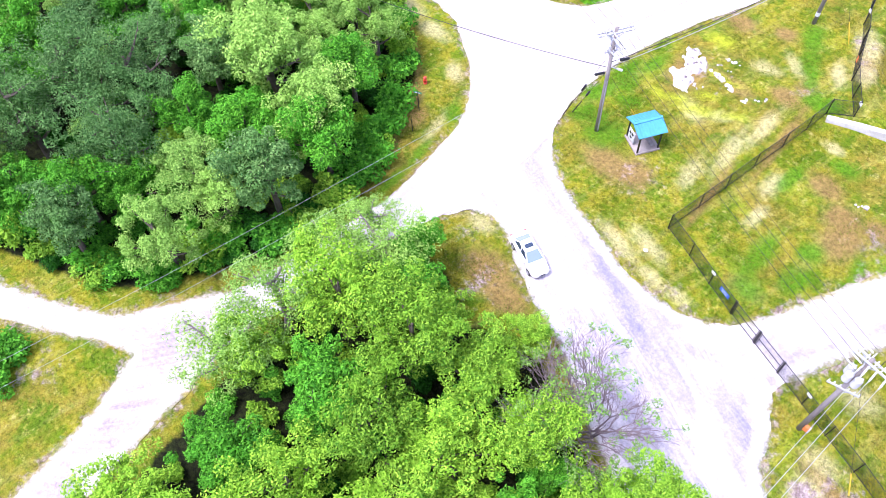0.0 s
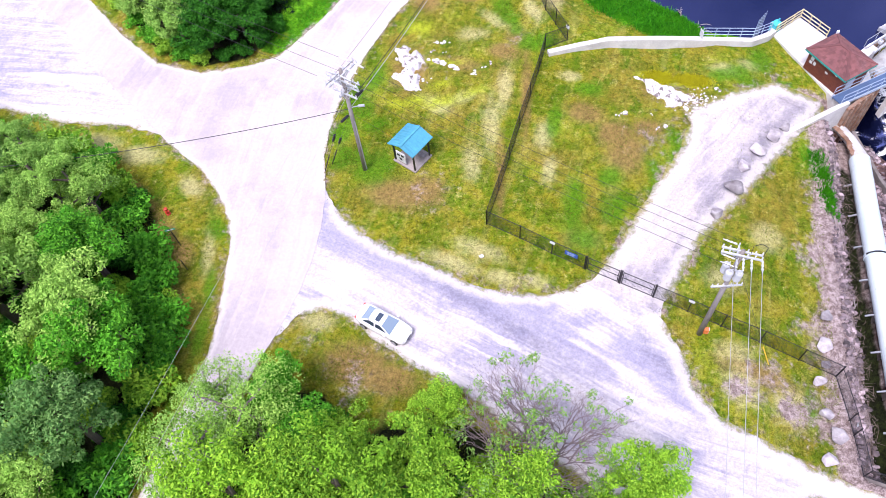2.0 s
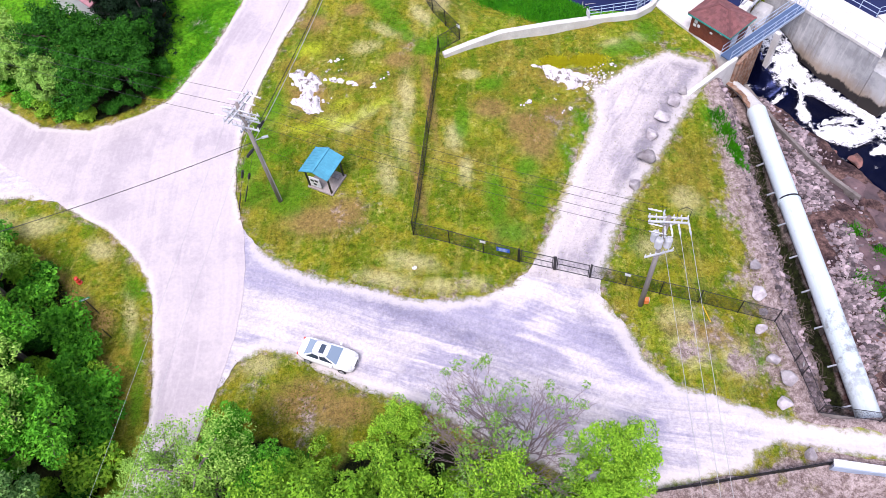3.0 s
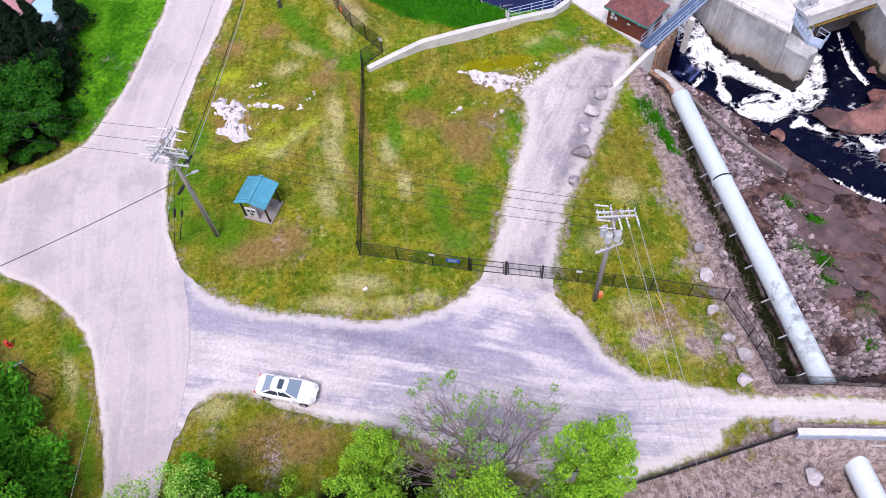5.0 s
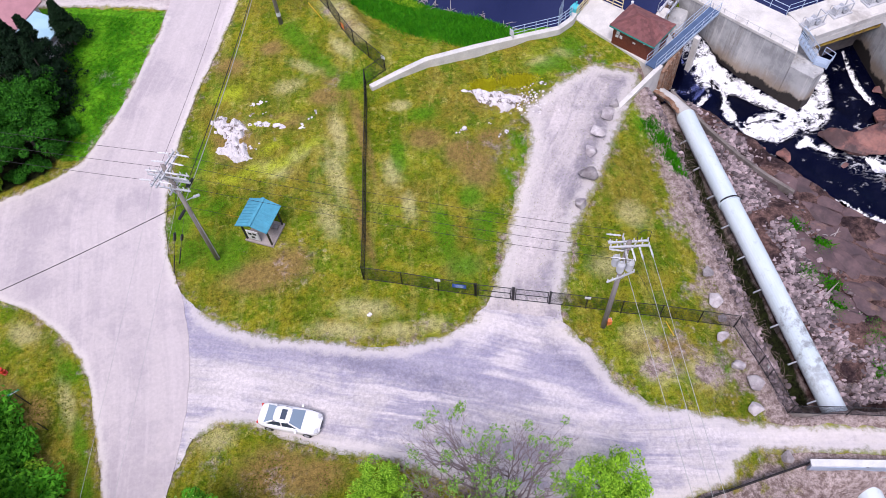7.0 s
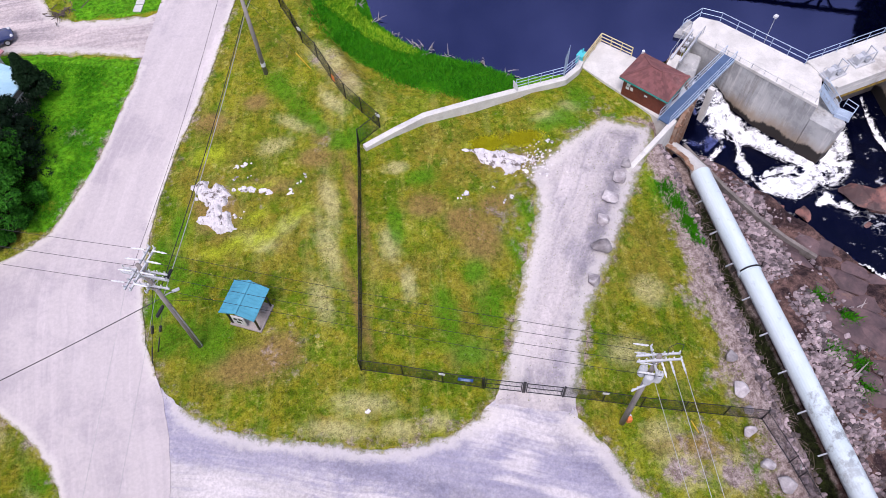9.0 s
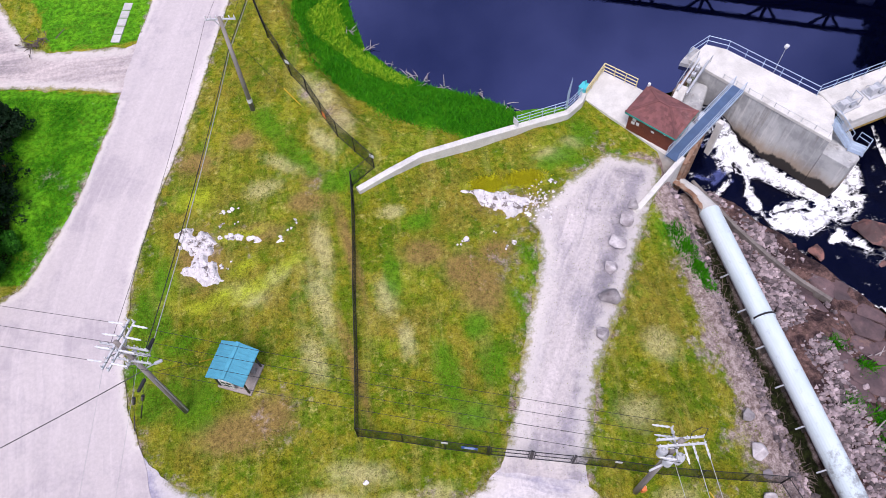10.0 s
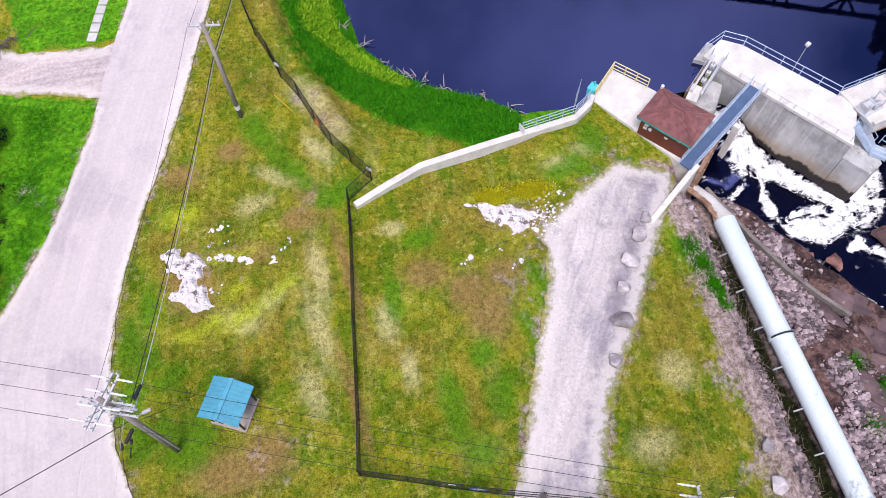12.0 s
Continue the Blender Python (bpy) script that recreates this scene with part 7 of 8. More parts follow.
def broadleaf(name, label, seed, height, spread, mat, per=75, size=0.2, clumps=70, droop=0.0, category="tree", bark=None, group=""):
    rs = random.Random(seed)
    geo, tips = branches(seed, height, spread, 0.035 * height, 9, 3)
    centres, radii = [], []
    lobes = [(Vector((rs.uniform(-0.5, 0.5) * spread, rs.uniform(-0.5, 0.5) * spread, height * rs.uniform(0.45, 0.78))), spread * rs.uniform(0.42, 0.66)) for _ in range(7)]
    for i in range(clumps):
        if i < len(tips):
            p = tips[i]
        else:
            c, r = lobes[rs.randrange(len(lobes))]
            d = Vector((rs.gauss(0, 1), rs.gauss(0, 1), rs.gauss(0.35, 0.9))).normalized()
            p = c + Vector((d.x, d.y, d.z * 0.95)) * r * rs.uniform(0.7, 1.05)
        centres.append(p[:])
        radii.append(spread * rs.uniform(0.12, 0.25))
    t = thing(name, label, category, group=group)
    part("trunk", geo, bark or M_BARK, t)
    new_ob = new("crown", leaf_mesh("crown", centres, radii, per, size, mat, seed, droop=droop))
    new_ob.parent = t
    return t


def bush(label, seed, mat, r=1.3, per=120, size=0.12, clumps=18, name="bush"):
    rs = random.Random(seed)
    centres = [(max(-0.7, min(0.7, rs.gauss(0, 0.45))) * r, max(-0.7, min(0.7, rs.gauss(0, 0.45))) * r, r * rs.uniform(0.25, 0.8)) for _ in range(clumps)]
    t = thing(name, label, "bush", group="bushes")
    g_ = Geo()
    for c in centres[:8]:
        g_.tube([(c[0] * 0.1, c[1] * 0.1, -0.2), c], [0.05, 0.015], 4, cap=False)
    part("stems", g_, M_BARK, t)
    ob = new("foliage", leaf_mesh("foliage", centres, [r * rs.uniform(0.3, 0.5) for _ in centres], per, size, mat, seed))
    ob.parent = t
    return t


def scatter(protos, poly, gap, seed, grow=(0.8, 1.2), skip=None):
    """Copies of the prototypes, spread over a polygon with a least distance."""
    rs = random.Random(seed)
    px, py = [p[0] for p in poly], [p[1] for p in poly]
    got, tries = [], 0
    while tries < 3000:
        tries += 1
        x, y = rs.uniform(min(px), max(px)), rs.uniform(min(py), max(py))
        if signed(poly, np.array([x]), np.array([y]))[0] < 0.3 or any((x - a) ** 2 + (y - b) ** 2 < gap * gap for a, b in got) or (skip and skip(x, y)):
            continue
        got.append((x, y))
        k = rs.uniform(*grow)
        copy_at(protos[rs.randrange(len(protos))], x, y, k, rs)
    return got


def copy_at(proto, x, y, k, rs):
    c = copy_thing(proto, pose(x, y, ground_z(x, y), 0, 0, rs.uniform(0, 360)))
    c.scale = (k * rs.uniform(0.92, 1.08), k * rs.uniform(0.92, 1.08), k * rs.uniform(0.9, 1.1))
    return c


G_W, G_F = "woodland trees", "copse trees"
woods = [broadleaf("tree", "tall grey-green willow in full leaf in the woodland", 11, 10.5, 4.3, M_LEAF_WILLOW, 150, 0.105, 108, 0.5, group=G_W),
         broadleaf("tree", "green broadleaf tree in full leaf in the woodland", 12, 9.0, 3.6, M_LEAF_MID, 150, 0.13, 90, group=G_W),
         broadleaf("tree", "yellow-green young broadleaf tree in the woodland", 13, 8.0, 3.0, M_LEAF_YELLOW, 170, 0.095, 86, group=G_W),
         broadleaf("tree", "grey-green leafy tree in the woodland", 14, 8.5, 3.4, M_LEAF_WILLOW, 150, 0.125, 88, 0.3, group=G_W),
         broadleaf("tree", "dense mid-green tree in the woodland", 15, 8.0, 3.3, M_LEAF_MID, 150, 0.13, 90, group=G_W)]
front = [broadleaf("tree", "bright spring-green broadleaf tree in the copse", 21, 8.5, 3.4, M_LEAF_BRIGHT, 160, 0.105, 96, group=G_F),
         broadleaf("tree", "bright green maple-like tree in the copse", 22, 7.5, 3.0, M_LEAF_BRIGHT, 160, 0.105, 88, group=G_F),
         broadleaf("tree", "light green bushy tree in the copse", 23, 6.5, 2.8, M_LEAF_MID, 160, 0.105, 86, group=G_F)]
front.append(broadleaf("tree", "pale yellow-green wispy tree coming into leaf in the copse", 24, 8.0, 3.4, M_LEAF_YELLOW, 80, 0.09, 100, bark=M_TWIG, group=G_F))
bushes = [bush("dark green bush at the wood's edge", 31, M_LEAF_MID), bush("bright green bush under the trees", 32, M_LEAF_BRIGHT), bush("dark leafy undergrowth bush", 33, M_LEAF_DARK)]
rt = random.Random(77)
for i, (x, y) in enumerate(((-52.5, 13.5), (-48.0, 9.0), (-51.1, 19.6), (-45.5, 22.5), (-39.2, 22.0), (-46.1, 4.2), (-38.5, 12.0), (-36.0, 15.0), (-38.0, 6.4), (-44.0, 1.8), (-36.6, 20.6), (-42.3, 11.4), (-42.0, 17.0), (-49.5, 0.5),
                            (-55.0, 4.5), (-57.5, 10.0), (-56.5, 17.0), (-46.0, 27.5), (-51.5, 26.0), (-41.3, 27.3), (-47.5, 32.8), (-53.5, 33.5), (-59.0, 25.0), (-63.0, 15.0), (-62.0, 3.0), (-68.0, 9.0), (-60.0, 31.0), (-63.0, 24.0))):
    copy_at(woods[(0, 0, 3, 2, 2, 1, 2, 3, 2, 3, 1, 2, 1, 4)[i % 14]], x, y, rt.uniform(0.9, 1.15) * (1.45 if i in (3, 4) else 1.0), rt)
placed = [(o.location.x, o.location.y) for o in bpy.data.objects if o.parent is None and o.name.startswith("tree") and o.location.x < -33]
scatter([woods[1], woods[2], woods[4], woods[3]], FOREST, 4.0, 15, (0.75, 1.05), lambda x, y: x < -84 or (x + 69) ** 2 + (y - 34) ** 2 < 70 or signed(FOREST, np.array([x]), np.array([y]))[0] < 2.8 or any((x - a) ** 2 + (y - b) ** 2 < 11 for a, b in placed))
scatter(bushes, FOREST, 1.9, 3, (0.7, 1.3), lambda x, y: x < -58 or y > 39.5)
for i, (x, y, k) in enumerate(((-24.2, 12.1, 1.0), (-25.8, 17.5, 0.9), (-23.0, 17.8, 0.8), (-18.5, 13.5, 1.05), (-14.5, 15.4, 0.95), (-20.5, 7.5, 1.1), (-16.0, 9.0, 1.0), (-11.2, 10.5, 1.0), (-21.5, 0.5, 1.05), (-16.5, 2.0, 1.0), (-11.0, 4.5, 1.0),
                               (-6.2, 10.5, 0.9), (-2.2, 14.4, 0.8), (-25.5, 6.0, 0.85), (-13.0, -3.0, 1.0), (-19.0, -6.0, 1.0), (-24.0, -5.5, 0.9), (-5.0, 5.0, 0.95), (-9.0, -1.0, 0.9), (-13.9, 19.6, 0.62), (-24.6, 20.2, 0.7), (-27.6, 9.5, 0.95), (-27.4, 14.6, 0.9), (-28.2, 18.6, 0.72), (-27.0, 4.5, 0.95), (-1.4, 17.0, 0.78), (-1.2, 14.2, 0.7), (-9.0, 14.8, 0.8), (-19.8, 17.4, 0.62), (-6.5, 14.5, 0.62), (-4.0, 10.0, 0.9))):
    copy_at(front[3 if i in (1, 21, 22, 23, 24) else i % 3], x, y, k * 1.12, rt)
for x, y, k in ((-34.2, 13.0, 1.5), (-34.0, 16.0, 1.5), (-34.3, 19.0, 1.6), (-34.6, 22.0, 1.6), (-35.6, 24.8, 1.5), (-37.4, 27.2, 1.5), (-39.0, 30.0, 1.5), (-41.4, 32.6, 1.6), (-43.6, 34.8, 1.5), (-46.4, 36.6, 1.6), (-49.5, 38.4, 1.6), (-37.2, 8.2, 1.4), (-38.6, 5.0, 1.3), (-41.0, 2.9, 1.4), (-43.8, 1.6, 1.4), (-47.0, 0.2, 1.5), (-50.5, -1.6, 1.6), (-37.0, 10.5, 1.5), (-41.0, -6.4, 1.2), (-39.0, -8.4, 1.3), (-42.5, -8.8, 1.4)):
    copy_at(bushes[0 if rt.random() < 0.6 else 1], x, y, k, rt)
scatter(bushes[:2] + bushes[1:], COPSE, 2.0, 9, (0.6, 1.1), lambda x, y: y > 18.5)
isl = [broadleaf("tree", "dark green shrubby tree on the traffic island", 41, 4.8, 3.1, M_LEAF_DARK, 150, 0.13, 90, group="island shrubs"), broadleaf("tree", "yellow-green shrub on the traffic island", 42, 4.4, 2.9, M_LEAF_YELLOW, 140, 0.13, 76, group="island shrubs")]
for x, y, k in ((-36.8, 53.0, 0.8), (-38.0, 51.6, 0.8), (-39.8, 50.8, 0.85), (-41.8, 50.4, 0.85), (-43.8, 50.6, 0.9), (-45.8, 51.4, 0.9), (-47.8, 52.8, 0.9), (-50.0, 54.4, 1.0), (-35.9, 55.0, 0.8), (-52.5, 56.5, 1.0)):
    copy_at(bushes[2 if x > -40 else 0 if rt.random() < 0.7 else 1], x, y, k, rt)
for x, y, k, w in ((-38.6, 53.6, 1.0, 0), (-41.5, 52.3, 0.95, 0), (-44.8, 53.0, 1.0, 1), (-48.5, 55.5, 1.0, 1), (-41.0, 56.0, 1.1, 0), (-45.0, 57.0, 1.1, 0), (-38.3, 57.0, 0.9, 0), (-51.5, 58.0, 1.0, 1), (-55.5, 60.5, 0.9, 1)):
    copy_at(isl[w], x, y, k, rt)


def conifer(label, seed, height, spread):
    rs = random.Random(seed)
    t = thing("conifer", label, "conifer", group="conifers")
    part("trunk", Geo().tube([(0, 0, -0.3), (0, 0, height * 0.95)], [0.18, 0.03], 7), M_BARK, t)
    centres, radii = [], []
    for i in range(130):
        h = rs.random() ** 0.8
        a = rs.uniform(0, 6.28)
        r = spread * (1 - h) * rs.uniform(0.5, 1.0)
        centres.append((math.cos(a) * r, math.sin(a) * r, 0.4 + h * (height - 0.5) - r * 0.25))
        radii.append(0.28 + 0.35 * (1 - h))
    ob = new("needles", leaf_mesh("needles", centres, radii, 80, 0.13, M_NEEDLE, seed, 0.6, 0.4))
    ob.parent = t
    return t


cons = [conifer("dark green spruce beside the house", 51, 7.5, 2.2), conifer("rounded dark cedar beside the lawn", 52, 4.5, 1.7)]
for x, y, k, w in ((-38.6, 60.0, 1.2, 0), (-36.9, 58.5, 0.9, 0), (-36.4, 65.4, 1.0, 1), (-41.5, 62.0, 1.1, 0), (-37.6, 61.3, 1.0, 0), (-39.8, 60.9, 1.1, 0)):
    copy_at(cons[w], x, y, k, rt)


for x, y, k in ((49.0, 66.0, 1.9), (48.5, 70.0, 2.1), (49.5, 73.5, 2.2), (52.0, 68.5, 2.2), (53.0, 74.0, 2.3), (51.5, 77.5, 2.2), (55.5, 71.0, 2.3), (56.0, 80.0, 2.3)):
    copy_at(cons[0], x, y, k, rt)


def bare_tree(x, y):
    """A tree just coming into leaf: many thin grey limbs, few leaves."""
    rs = random.Random(61)
    t = thing("budding_tree", "half-bare grey tree just coming into leaf", "tree", (x, y, ground_z(x, y)))
    geo, tips = Geo(), []

    def grow(p, d, length, r, depth):
        e = p + d * length
        m = p.lerp(e, 0.5) + Vector((rs.gauss(0, 0.06), rs.gauss(0, 0.06), 0.03)) * length
        geo.tube([p, m, e], [r, r * 0.8, r * 0.6], 5 if depth < 2 else 4, cap=False)
        if depth >= 6:
            tips.append(e)
            return
        for _ in range(3 if depth < 3 else 2):
            nd = (d + Vector((rs.gauss(0, 0.42), rs.gauss(0, 0.42), rs.gauss(0.1, 0.2)))).normalized()
            grow(e, nd, length * rs.uniform(0.64, 0.88), r * 0.64, depth + 1)

    for k in range(9):
        a = k * 0.7 + rs.uniform(-0.3, 0.3)
        grow(Vector((0, 0, -0.2)), Vector((math.cos(a) * 0.75, math.sin(a) * 0.75, 1)).normalized(), rs.uniform(1.9, 2.3), 0.11, 0)
    part("limb_work", geo, M_TWIG, t, "grey bare limbs")
    picks = [p for p in tips if rs.random() < 0.07]
    ob = new("leaves", leaf_mesh("leaves", [p[:] for p in picks], [0.35] * len(picks), 26, 0.1, M_LEAF_YELLOW, 8))
    ob.parent = t


bare_tree(-7.8, 18.3)
for x, y in ((-9.0, 17.2), (-3.6, 16.8)):
    copy_at(bushes[1], x, y, 0.9, rt)


# ---- reeds, grass and shore ----
def blades(name, label, count, spot, tall, wide, mat, seed, lean=0.35):
    """Many narrow upright blades in one mesh."""
    rg = np.random.default_rng(seed)
    x, y = spot(rg, count)
    z = land(x, y)
    n = len(x)
    a = rg.uniform(0, 6.28, n)
    h = tall * rg.uniform(0.5, 1.3, n)
    u = np.stack([np.cos(a), np.sin(a), np.zeros(n)], -1) * (wide * rg.uniform(0.6, 1.4, n))[:, None]
    tip = np.stack([rg.normal(0, lean, n) * h, rg.normal(0, lean, n) * h, h], -1)
    p = np.stack([x, y, z - 0.03], -1)
    v = np.stack([p - u, p + u, p + tip * 0.6 + u * 0.7, p + tip], 1).reshape(-1, 3)
    me = bpy.data.meshes.new(name)
    me.vertices.add(n * 4)
    me.vertices.foreach_set("co", v.astype(np.float32).ravel())
    me.loops.add(n * 4)
    me.loops.foreach_set("vertex_index", np.arange(n * 4, dtype=np.int32))
    me.polygons.add(n)
    me.polygons.foreach_set("loop_start", np.arange(0, n * 4, 4, dtype=np.int32))
    me.update(calc_edges=True)
    me.materials.append(mat)
    return tagged(new(name, me), label, "grass", kind="stuff")


def in_area(poly, test):
    px, py = [p[0] for p in poly], [p[1] for p in poly]

    def spot(rg, count):
        x, y = rg.uniform(min(px), max(px), count * 3), rg.uniform(min(py), max(py), count * 3)
        k = (signed(poly, x, y) > 0.15) & test(x, y, rg)
        return x[k][:count], y[k][:count]
    return spot


M_GRASS = leaf_material("grass_blades", (0.07, 0.11, 0.005), (0.24, 0.27, 0.018), (0.15, 0.15, 0.015))
SHORE = [(-17.0, 84.0), (-14.6, 71.0), (-12.4, 65.0), (-10.4, 62.0), (-8.6, 58.6), (-8.0, 57.4), (-5.0, 57.2), (-0.9, 57.7), (3.4, 58.4), (3.5, 61.6), (0.8, 63.7), (-3.0, 65.8), (-5.4, 67.9), (-7.7, 71.2), (-8.2, 76.6), (-9.0, 90.0)]
blades("reeds", "bright green reeds and long grass on the pond bank", 85000, in_area(SHORE, lambda x, y, r: signed(POND, x, y) > -5.2 + r.normal(0, 0.4, len(x)) + 1.6 * np.maximum(0, np.sin(x * 0.9 + 2 * np.sin(y * 0.5)) * np.sin(y * 0.8 + x * 0.3) - 0.45)), 0.26, 0.032, M_REED, 1, 0.7)
blades("shore_weeds", "yellow-green weeds along the water's edge", 20000, in_area([(-9.4, 79.0), (-12.6, 75.6), (-12.2, 73.2), (-10.2, 70.6), (-8.2, 67.6), (-5.0, 65.4), (-4.2, 66.2), (-7.0, 69.4), (-8.9, 72.4)], lambda x, y, r: r.random(len(x)) < 0.35 + 0.5 * np.sin(x * 2.1 + 3 * np.sin(y * 0.9)) ** 2), 0.24, 0.085, M_SHOREWEED, 2, 0.8)
LAWN = [(-29.0, 44.0), (-27.0, 37.0), (-20.0, 32.2), (-11.0, 30.2), (0.0, 30.0), (4.0, 23.0), (12.5, 21.5), (12.8, 52.0), (8.0, 58.0), (-5.0, 56.0), (-11.0, 54.6), (-17.5, 78.0), (-21.0, 72.0), (-26.0, 56.0)]
blades("lawn_tufts", "olive and straw-coloured grass tufts on the lawn", 90000, in_area(LAWN, lambda x, y, r: (signed(YARD, x, y) < 0.5) & (x < 12.2)), 0.09, 0.035, M_GRASS, 3, 0.6)
blades("verge_tufts", "grass tufts on the road verges", 26000, in_area([(-44.0, 38.0), (-33.0, 14.0), (-29.0, 15.0), (-12.0, 18.0), (-12.5, 23.0), (-25.0, 27.5), (-30.0, 24.0), (-36.0, 37.0)], lambda x, y, r: (signed(YARD, x, y) < 0.4) & (signed(ROAD, x, y) < 0.1)), 0.1, 0.035, M_GRASS, 4, 0.6)
blades("garden_grass", "bright green lawn grass beside the house", 40000, in_area([(-28.6, 67.0), (-31.5, 58.0), (-35.0, 52.0), (-42.0, 60.0), (-44.0, 71.0), (-36.0, 69.6)], lambda x, y, r: signed(ROAD, x, y) < 0), 0.09, 0.035, M_REED, 5, 0.6)
blades("bank_weeds", "bright green weeds between the stones of the bank", 8000, lambda rg, n: (lambda k, m: (np.array([21.8, 22.9, 20.8, 22.0, 21.7, 23.5, 23.1, 22.3, 12.0, 12.4, 12.9, 13.3, 8.5, 14.0])[k] + m[0], np.array([37.4, 34.8, 32.7, 31.3, 29.2, 27.3, 26.5, 23.8, 47.0, 45.6, 44.0, 42.8, 13.6, 12.0])[k] + m[1]))(rg.integers(0, 14, n), rg.normal(0, 0.38, (2, n))), 0.3, 0.05, M_REED, 6)
blades("moss_flowers", "yellow-green moss behind the white rocks", 9000, lambda rg, n: (lambda x: (x, rg.normal(53.5, 0.3, n) - 0.02 * x))(np.where(rg.random(n) < 0.5, rg.normal(-0.9, 0.5, n), rg.normal(2.0, 0.65, n))), 0.16, 0.07, M_MOSS, 7)


def driftwood(x, y, z, rz, n, seed, label):
    rs = random.Random(seed)
    d = thing("driftwood", label, "driftwood", (x, y, z), rz, "driftwood on the shore")
    for _ in range(n):
        a = Vector((rs.uniform(-0.5, 0.5), rs.uniform(-0.3, 0.3), 0.05))
        b = a + Vector((rs.uniform(-1.1, 1.1), rs.uniform(-0.7, 0.7), rs.uniform(0.1, 0.8)))
        part("branch", Geo().tube([a, a.lerp(b, 0.5) + Vector((0, 0, 0.08)), b], [0.05, 0.035, 0.012], 5), M_GREYBARK, d)


for i, (x, y, n) in enumerate(((-8.8, 73.0, 6), (-7.6, 71.0, 4), (-6.0, 68.6, 5), (-4.3, 66.9, 9), (-3.3, 66.2, 6), (-1.5, 65.2, 5), (1.0, 64.0, 7), (3.2, 62.0, 5))):
    driftwood(x, y, POND_Z + 0.02, i * 47, n, i, "bleached dead branches caught on the pond shore")
for i, (x, y) in enumerate(((24.0, 35.5), (19.8, 33.0), (15.0, 36.0), (21.0, 30.5))):
    driftwood(x, y, ground_z(x, y) + 0.1, i * 61, 3, 20 + i, "bleached branches lying on the stony bank")

# ---- truss bridge upstream, known from its reflection ----
tb = thing("truss_bridge", "dark steel truss bridge over the pond", "bridge")
A2, B2 = Vector((-0.15, 92.8, 6.0)), Vector((47.85, 71.2, 6.0))
along = (B2 - A2).normalized()
across = Vector((-along.y, along.x, 0))
part("deck", Geo().beam(A2 + across * 4.0 - Vector((0, 0, 0.4)), B2 + across * 4.0 - Vector((0, 0, 0.4)), 8.4, 1.0), M_TAR, tb)
for off in (0.0, 8.0):
    n = 8
    lo = [A2.lerp(B2, i / n) + across * off + Vector((0, 0, 0.4)) for i in range(n + 1)]
    hi = [p + Vector((0, 0, 2.1)) for p in lo]
    part("top_chord", Geo().beam(hi[0], hi[-1], 0.4, 0.42), M_TAR, tb)
    part("bottom_chord", Geo().beam(lo[0], lo[-1], 0.4, 0.5), M_TAR, tb)
    for i in range(n + 1):
        part("upright", Geo().beam(lo[i], hi[i], 0.25, 0.25), M_TAR, tb)
        for s in (-1.7, 1.7):
            if 0 < i < n:
                part("diagonal", Geo().beam(lo[i], hi[i] + along * s, 0.22, 0.25), M_TAR, tb)
for t in (0.02, 0.93):
    p = A2.lerp(B2, t) + across * 4.0
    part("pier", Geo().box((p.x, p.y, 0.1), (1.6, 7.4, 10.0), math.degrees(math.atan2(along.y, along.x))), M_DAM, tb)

# ---- house, garden and roadside things ----
M_PINKROOF = surface("pink_metal_roof", (0.5, 0.24, 0.26), (0.42, 0.2, 0.22), 1.0, 12.0, None, 0.6)
M_PALEBLUE = surface("pale_blue_roof", (0.4, 0.62, 0.72), (0.32, 0.54, 0.66), 1.0, 12.0, None, 0.5)
hs = thing("house", "white-walled house with a pink roof and a pale blue porch roof", "house", (-43.4, 66.2, ground_z(-43.4, 66.2)), 62)
part("wall", Geo().box((0, 0, 1.4), (8.0, 5.6, 2.8)), M_WHITE, hs)
for s in (1, -1):
    part("roof", Geo().add([(-4.4, s * 3.2, 2.7), (4.4, s * 3.2, 2.7), (4.4, 0, 4.3), (-4.4, 0, 4.3), (-4.4, s * 3.2, 2.58), (4.4, s * 3.2, 2.58), (4.4, 0, 4.18), (-4.4, 0, 4.18)], [(0, 1, 2, 3), (7, 6, 5, 4), (0, 4, 5, 1), (1, 5, 6, 2), (3, 7, 4, 0)]), M_PINKROOF, hs, "pink sheet roof")
for sx in (-4, 4):
    part("gable", Geo().add([(sx, -2.8, 2.8), (sx, 2.8, 2.8), (sx, 0, 4.2), (sx - 0.05, -2.8, 2.8), (sx - 0.05, 2.8, 2.8), (sx - 0.05, 0, 4.2)], [(0, 1, 2), (5, 4, 3), (0, 3, 4, 1), (1, 4, 5, 2), (2, 5, 3, 0)]), M_WHITE, hs)
part("porch_roof", Geo().add([(-3.0, -2.9, 2.6), (3.2, -2.9, 2.6), (3.2, -6.2, 2.1), (-3.0, -6.2, 2.1), (-3.0, -2.9, 2.5), (3.2, -2.9, 2.5), (3.2, -6.2, 2.0), (-3.0, -6.2, 2.0)], [(3, 2, 1, 0), (4, 5, 6, 7), (0, 1, 5, 4), (1, 2, 6, 5), (2, 3, 7, 6), (3, 0, 4, 7)]), M_PALEBLUE, hs, "pale blue sheet porch roof")
part("porch_floor", Geo().box((0.1, -4.5, 0.25), (6.2, 3.3, 0.5)), M_WOOD, hs)
for x in (-2.9, 0.1, 3.1):
    part("porch_post", Geo().box((x, -6.0, 1.25), (0.12, 0.12, 1.6)), M_WHITE, hs)
for i in range(20):
    part("baluster", Geo().box((-2.8 + i * 0.31, -6.0, 0.85), (0.05, 0.05, 0.8)), M_WHITE, hs)
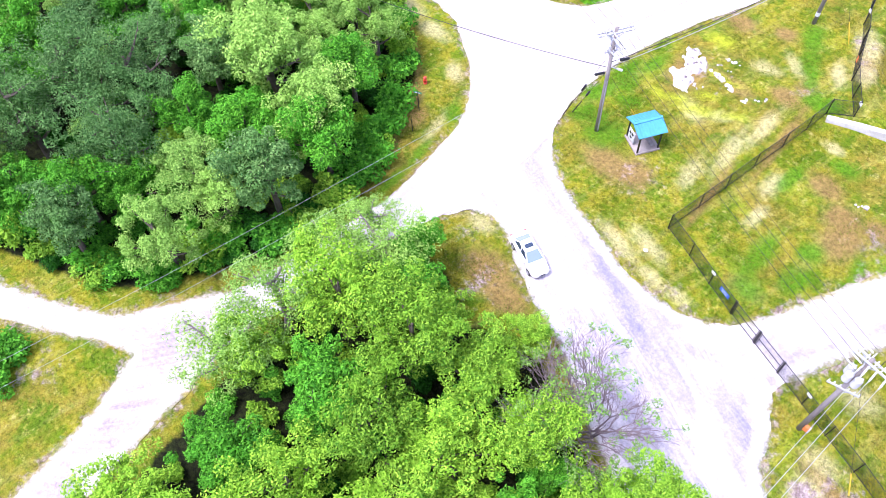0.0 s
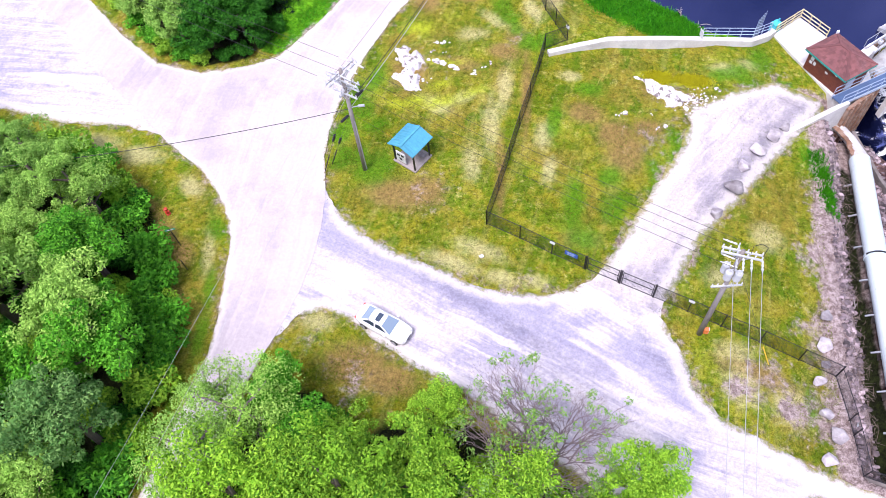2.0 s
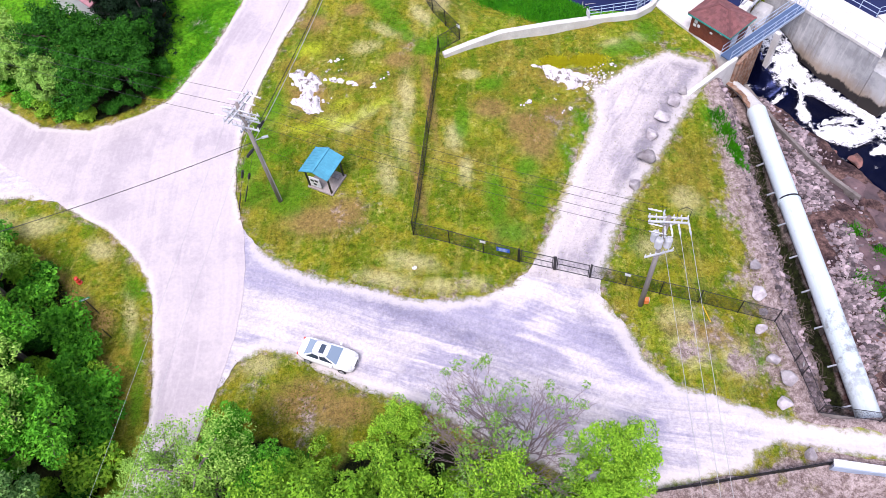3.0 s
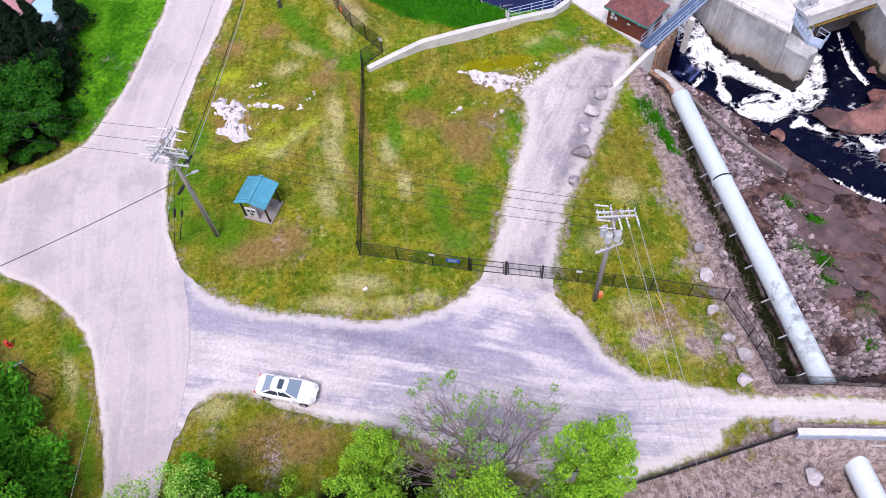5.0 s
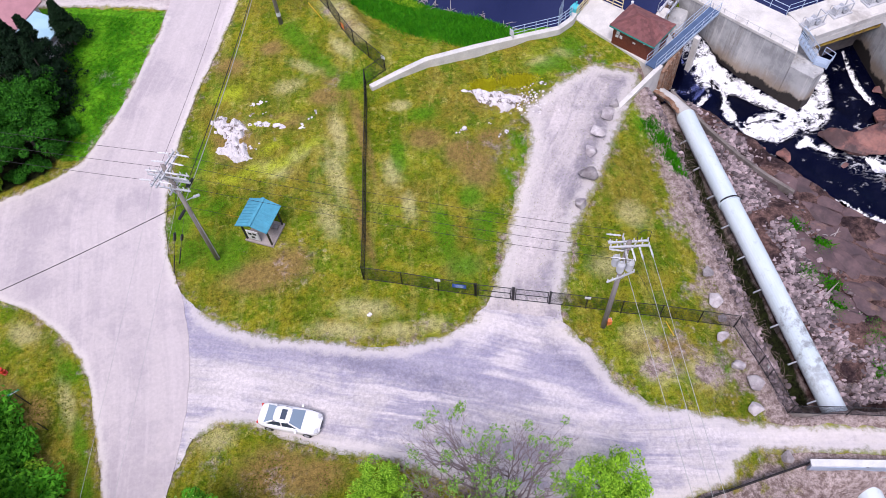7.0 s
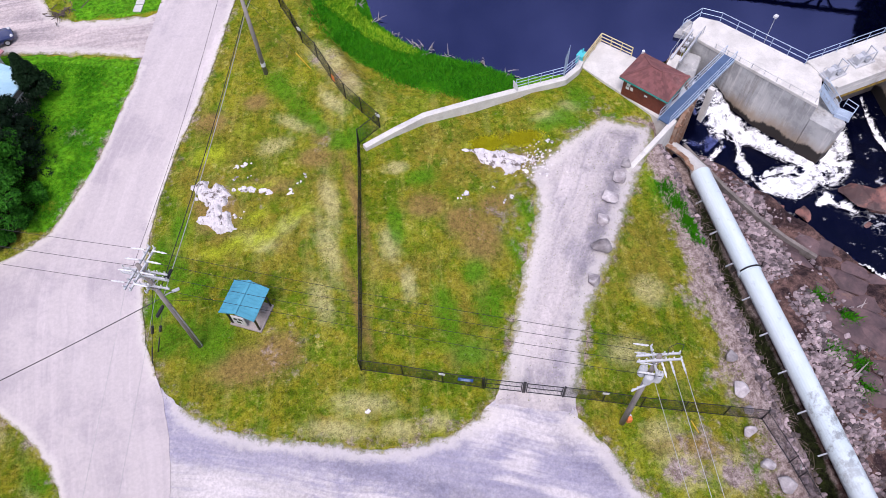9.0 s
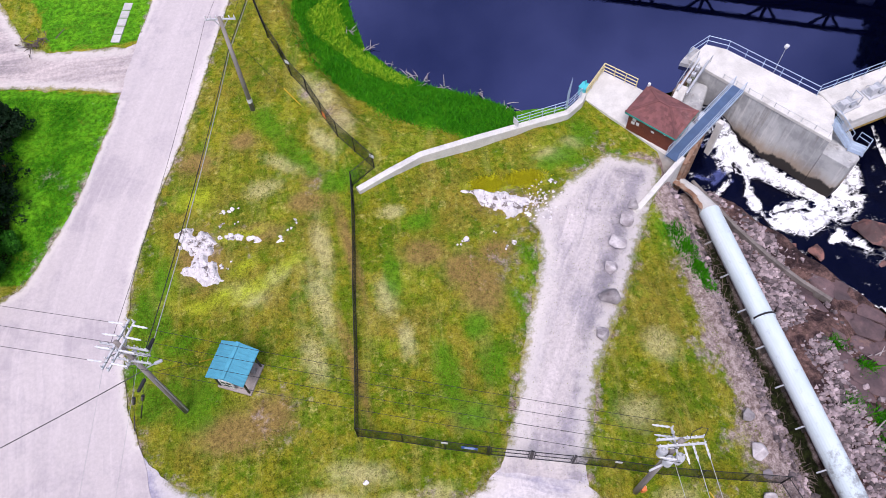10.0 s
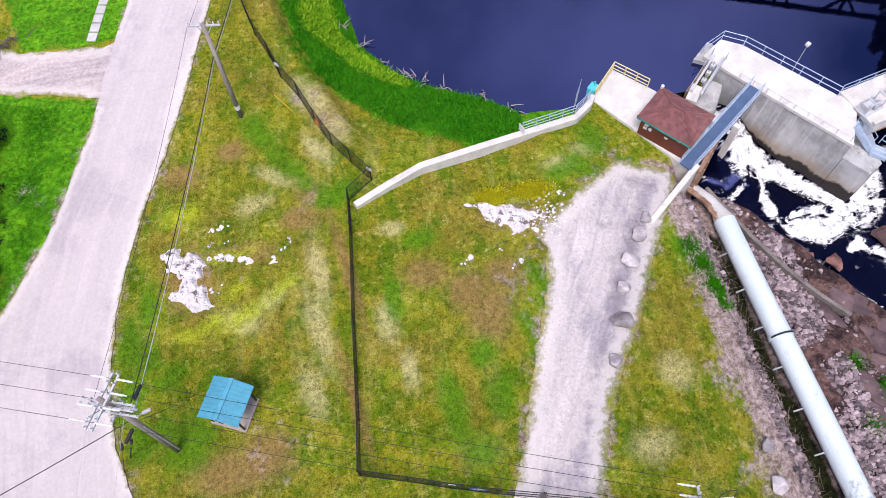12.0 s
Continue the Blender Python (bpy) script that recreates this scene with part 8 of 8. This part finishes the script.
part("porch_rail", Geo().box((0.1, -6.0, 1.28), (6.1, 0.09, 0.07)), M_WHITE, hs)
for x in (-2.2, 1.4):
    w = part("window", Geo().box((x, -2.83, 1.6), (1.1, 0.08, 1.1)), M_WHITE, hs)
    part("pane", Geo().box((x, -2.88, 1.6), (0.9, 0.04, 0.9)), M_GLASS, w)
M_VIOLETROOF = surface("violet_pink_sheet_roof", (0.5, 0.22, 0.42), (0.42, 0.18, 0.36), 1.0, 12.0, None, 0.6)
wh = thing("house", "low house with a violet-pink sheet roof behind the woodland", "house", (-69.0, 34.6, ground_z(-69.0, 34.6)), 48)
part("wall", Geo().box((0, 0, 1.3), (9.6, 6.0, 2.6)), M_WHITE, wh)
for s in (1, -1):
    rf = part("roof", Geo().add([(-5.2, s * 3.5, 2.5), (5.2, s * 3.5, 2.5), (5.2, 0, 3.8), (-5.2, 0, 3.8), (-5.2, s * 3.5, 2.38), (5.2, s * 3.5, 2.38), (5.2, 0, 3.68), (-5.2, 0, 3.68)], [(0, 1, 2, 3), (7, 6, 5, 4), (0, 4, 5, 1), (1, 5, 6, 2), (3, 7, 4, 0)]), M_VIOLETROOF, wh, "violet-pink sheet roof")
    for i in range(14):
        part("seam", Geo().beam((-5.1 + i * 0.785, s * 3.5, 2.52), (-5.1 + i * 0.785, 0, 3.82), 0.04, 0.04), M_VIOLETROOF, rf)
for sx in (-4.8, 4.8):
    part("gable", Geo().add([(sx, -3.0, 2.6), (sx, 3.0, 2.6), (sx, 0, 3.7), (sx - 0.05, -3.0, 2.6), (sx - 0.05, 3.0, 2.6), (sx - 0.05, 0, 3.7)], [(0, 1, 2), (5, 4, 3), (0, 3, 4, 1), (1, 4, 5, 2), (2, 5, 3, 0)]), M_WHITE, wh)
part("ridge_cap", Geo().beam((-5.2, 0, 3.83), (5.2, 0, 3.83), 0.22, 0.04), M_VIOLETROOF, wh)
fp = thing("flower_pot", "orange flower tub beside the porch", "plant pot", (-37.0, 62.2, ground_z(-37.0, 62.2)))
part("tub", Geo().tube([(0, 0, 0), (0, 0, 0.35)], [0.25, 0.33], 12), M_ORANGE, fp)
part("flowers", leaf_mesh("flowers", [(0, 0, 0.42)], [0.3], 60, 0.08, M_ORANGE, 3), None, fp)
hy = thing("fire_hydrant", "red fire hydrant in the grass by the road", "hydrant", (-38.9, 33.7, ground_z(-38.9, 33.7)))
part("barrel", Geo().tube([(0, 0, 0), (0, 0, 0.08), (0, 0, 0.1), (0, 0, 0.62), (0, 0, 0.74), (0, 0, 0.8)], [0.19, 0.19, 0.13, 0.13, 0.15, 0.05], 14), M_RED, hy)
part("outlet", Geo().tube([(-0.24, 0, 0.45), (0.24, 0, 0.45)], 0.07, 8), M_RED, hy)
part("outlet", Geo().tube([(0, -0.22, 0.42), (0, 0, 0.42)], 0.09, 8), M_RED, hy)
for x, y, h, green in ((-36.85, 31.0, 2.3, True), (-35.55, 29.0, 1.3, False)):
    sp = thing("sign_post", "dark street sign post with a green name plate" if green else "short dark marker post in the grass", "sign", (x, y, ground_z(x, y)), 25)
    part("post", Geo().tube([(0, 0, -0.3), (0, 0, h)], 0.04, 8), M_BLACK, sp)
    if green:
        part("plate", Geo().box((0, 0, h - 0.1), (0.75, 0.03, 0.2)), M_GREENSIGN, sp, "green name plate with a pale bar")
        part("bar", Geo().box((0, -0.02, h - 0.1), (0.5, 0.012, 0.08)), M_WHITE, sp)
for i in range(5):
    st = part("step_stone", Geo().box((-28.6 + i * 0.24, 74.5 + i * 0.95, 0.0), (0.75, 0.86, 0.12), -14), M_CONCRETE, bevel=0.02)
    st.location.z = ground_z(-28.6 + i * 0.24, 74.5 + i * 0.95) + 0.05
    tagged(st, "pale concrete path slab in the lawn", "paving slab", "path slabs")
bpile = thing("brush_pile", "heap of dark dead branches beside the driveway", "brush pile", (-35.4, 75.4, ground_z(-35.4, 75.4)))
rb = random.Random(9)
for _ in range(40):
    a = Vector((rb.gauss(0, 0.7), rb.gauss(0, 0.5), rb.uniform(0.05, 0.4)))
    b = a + Vector((rb.uniform(-0.9, 0.9), rb.uniform(-0.7, 0.7), rb.uniform(-0.1, 0.4)))
    part("branch", Geo().tube([a, b], [0.05, 0.02], 4), M_BARK, bpile)
wp = new("white_stone", ROCKS[2])
wp.matrix_basis = pose(-13.35, 33.2, ground_z(-13.35, 33.2) + 0.1) @ Matrix.Diagonal((0.22, 0.2, 0.2, 1))
tagged(wp, "small white painted stone in the grass", "stone")
for proto in woods + front + bushes + isl + cons:
    for o in (*proto.children_recursive, proto):
        bpy.data.objects.remove(o)
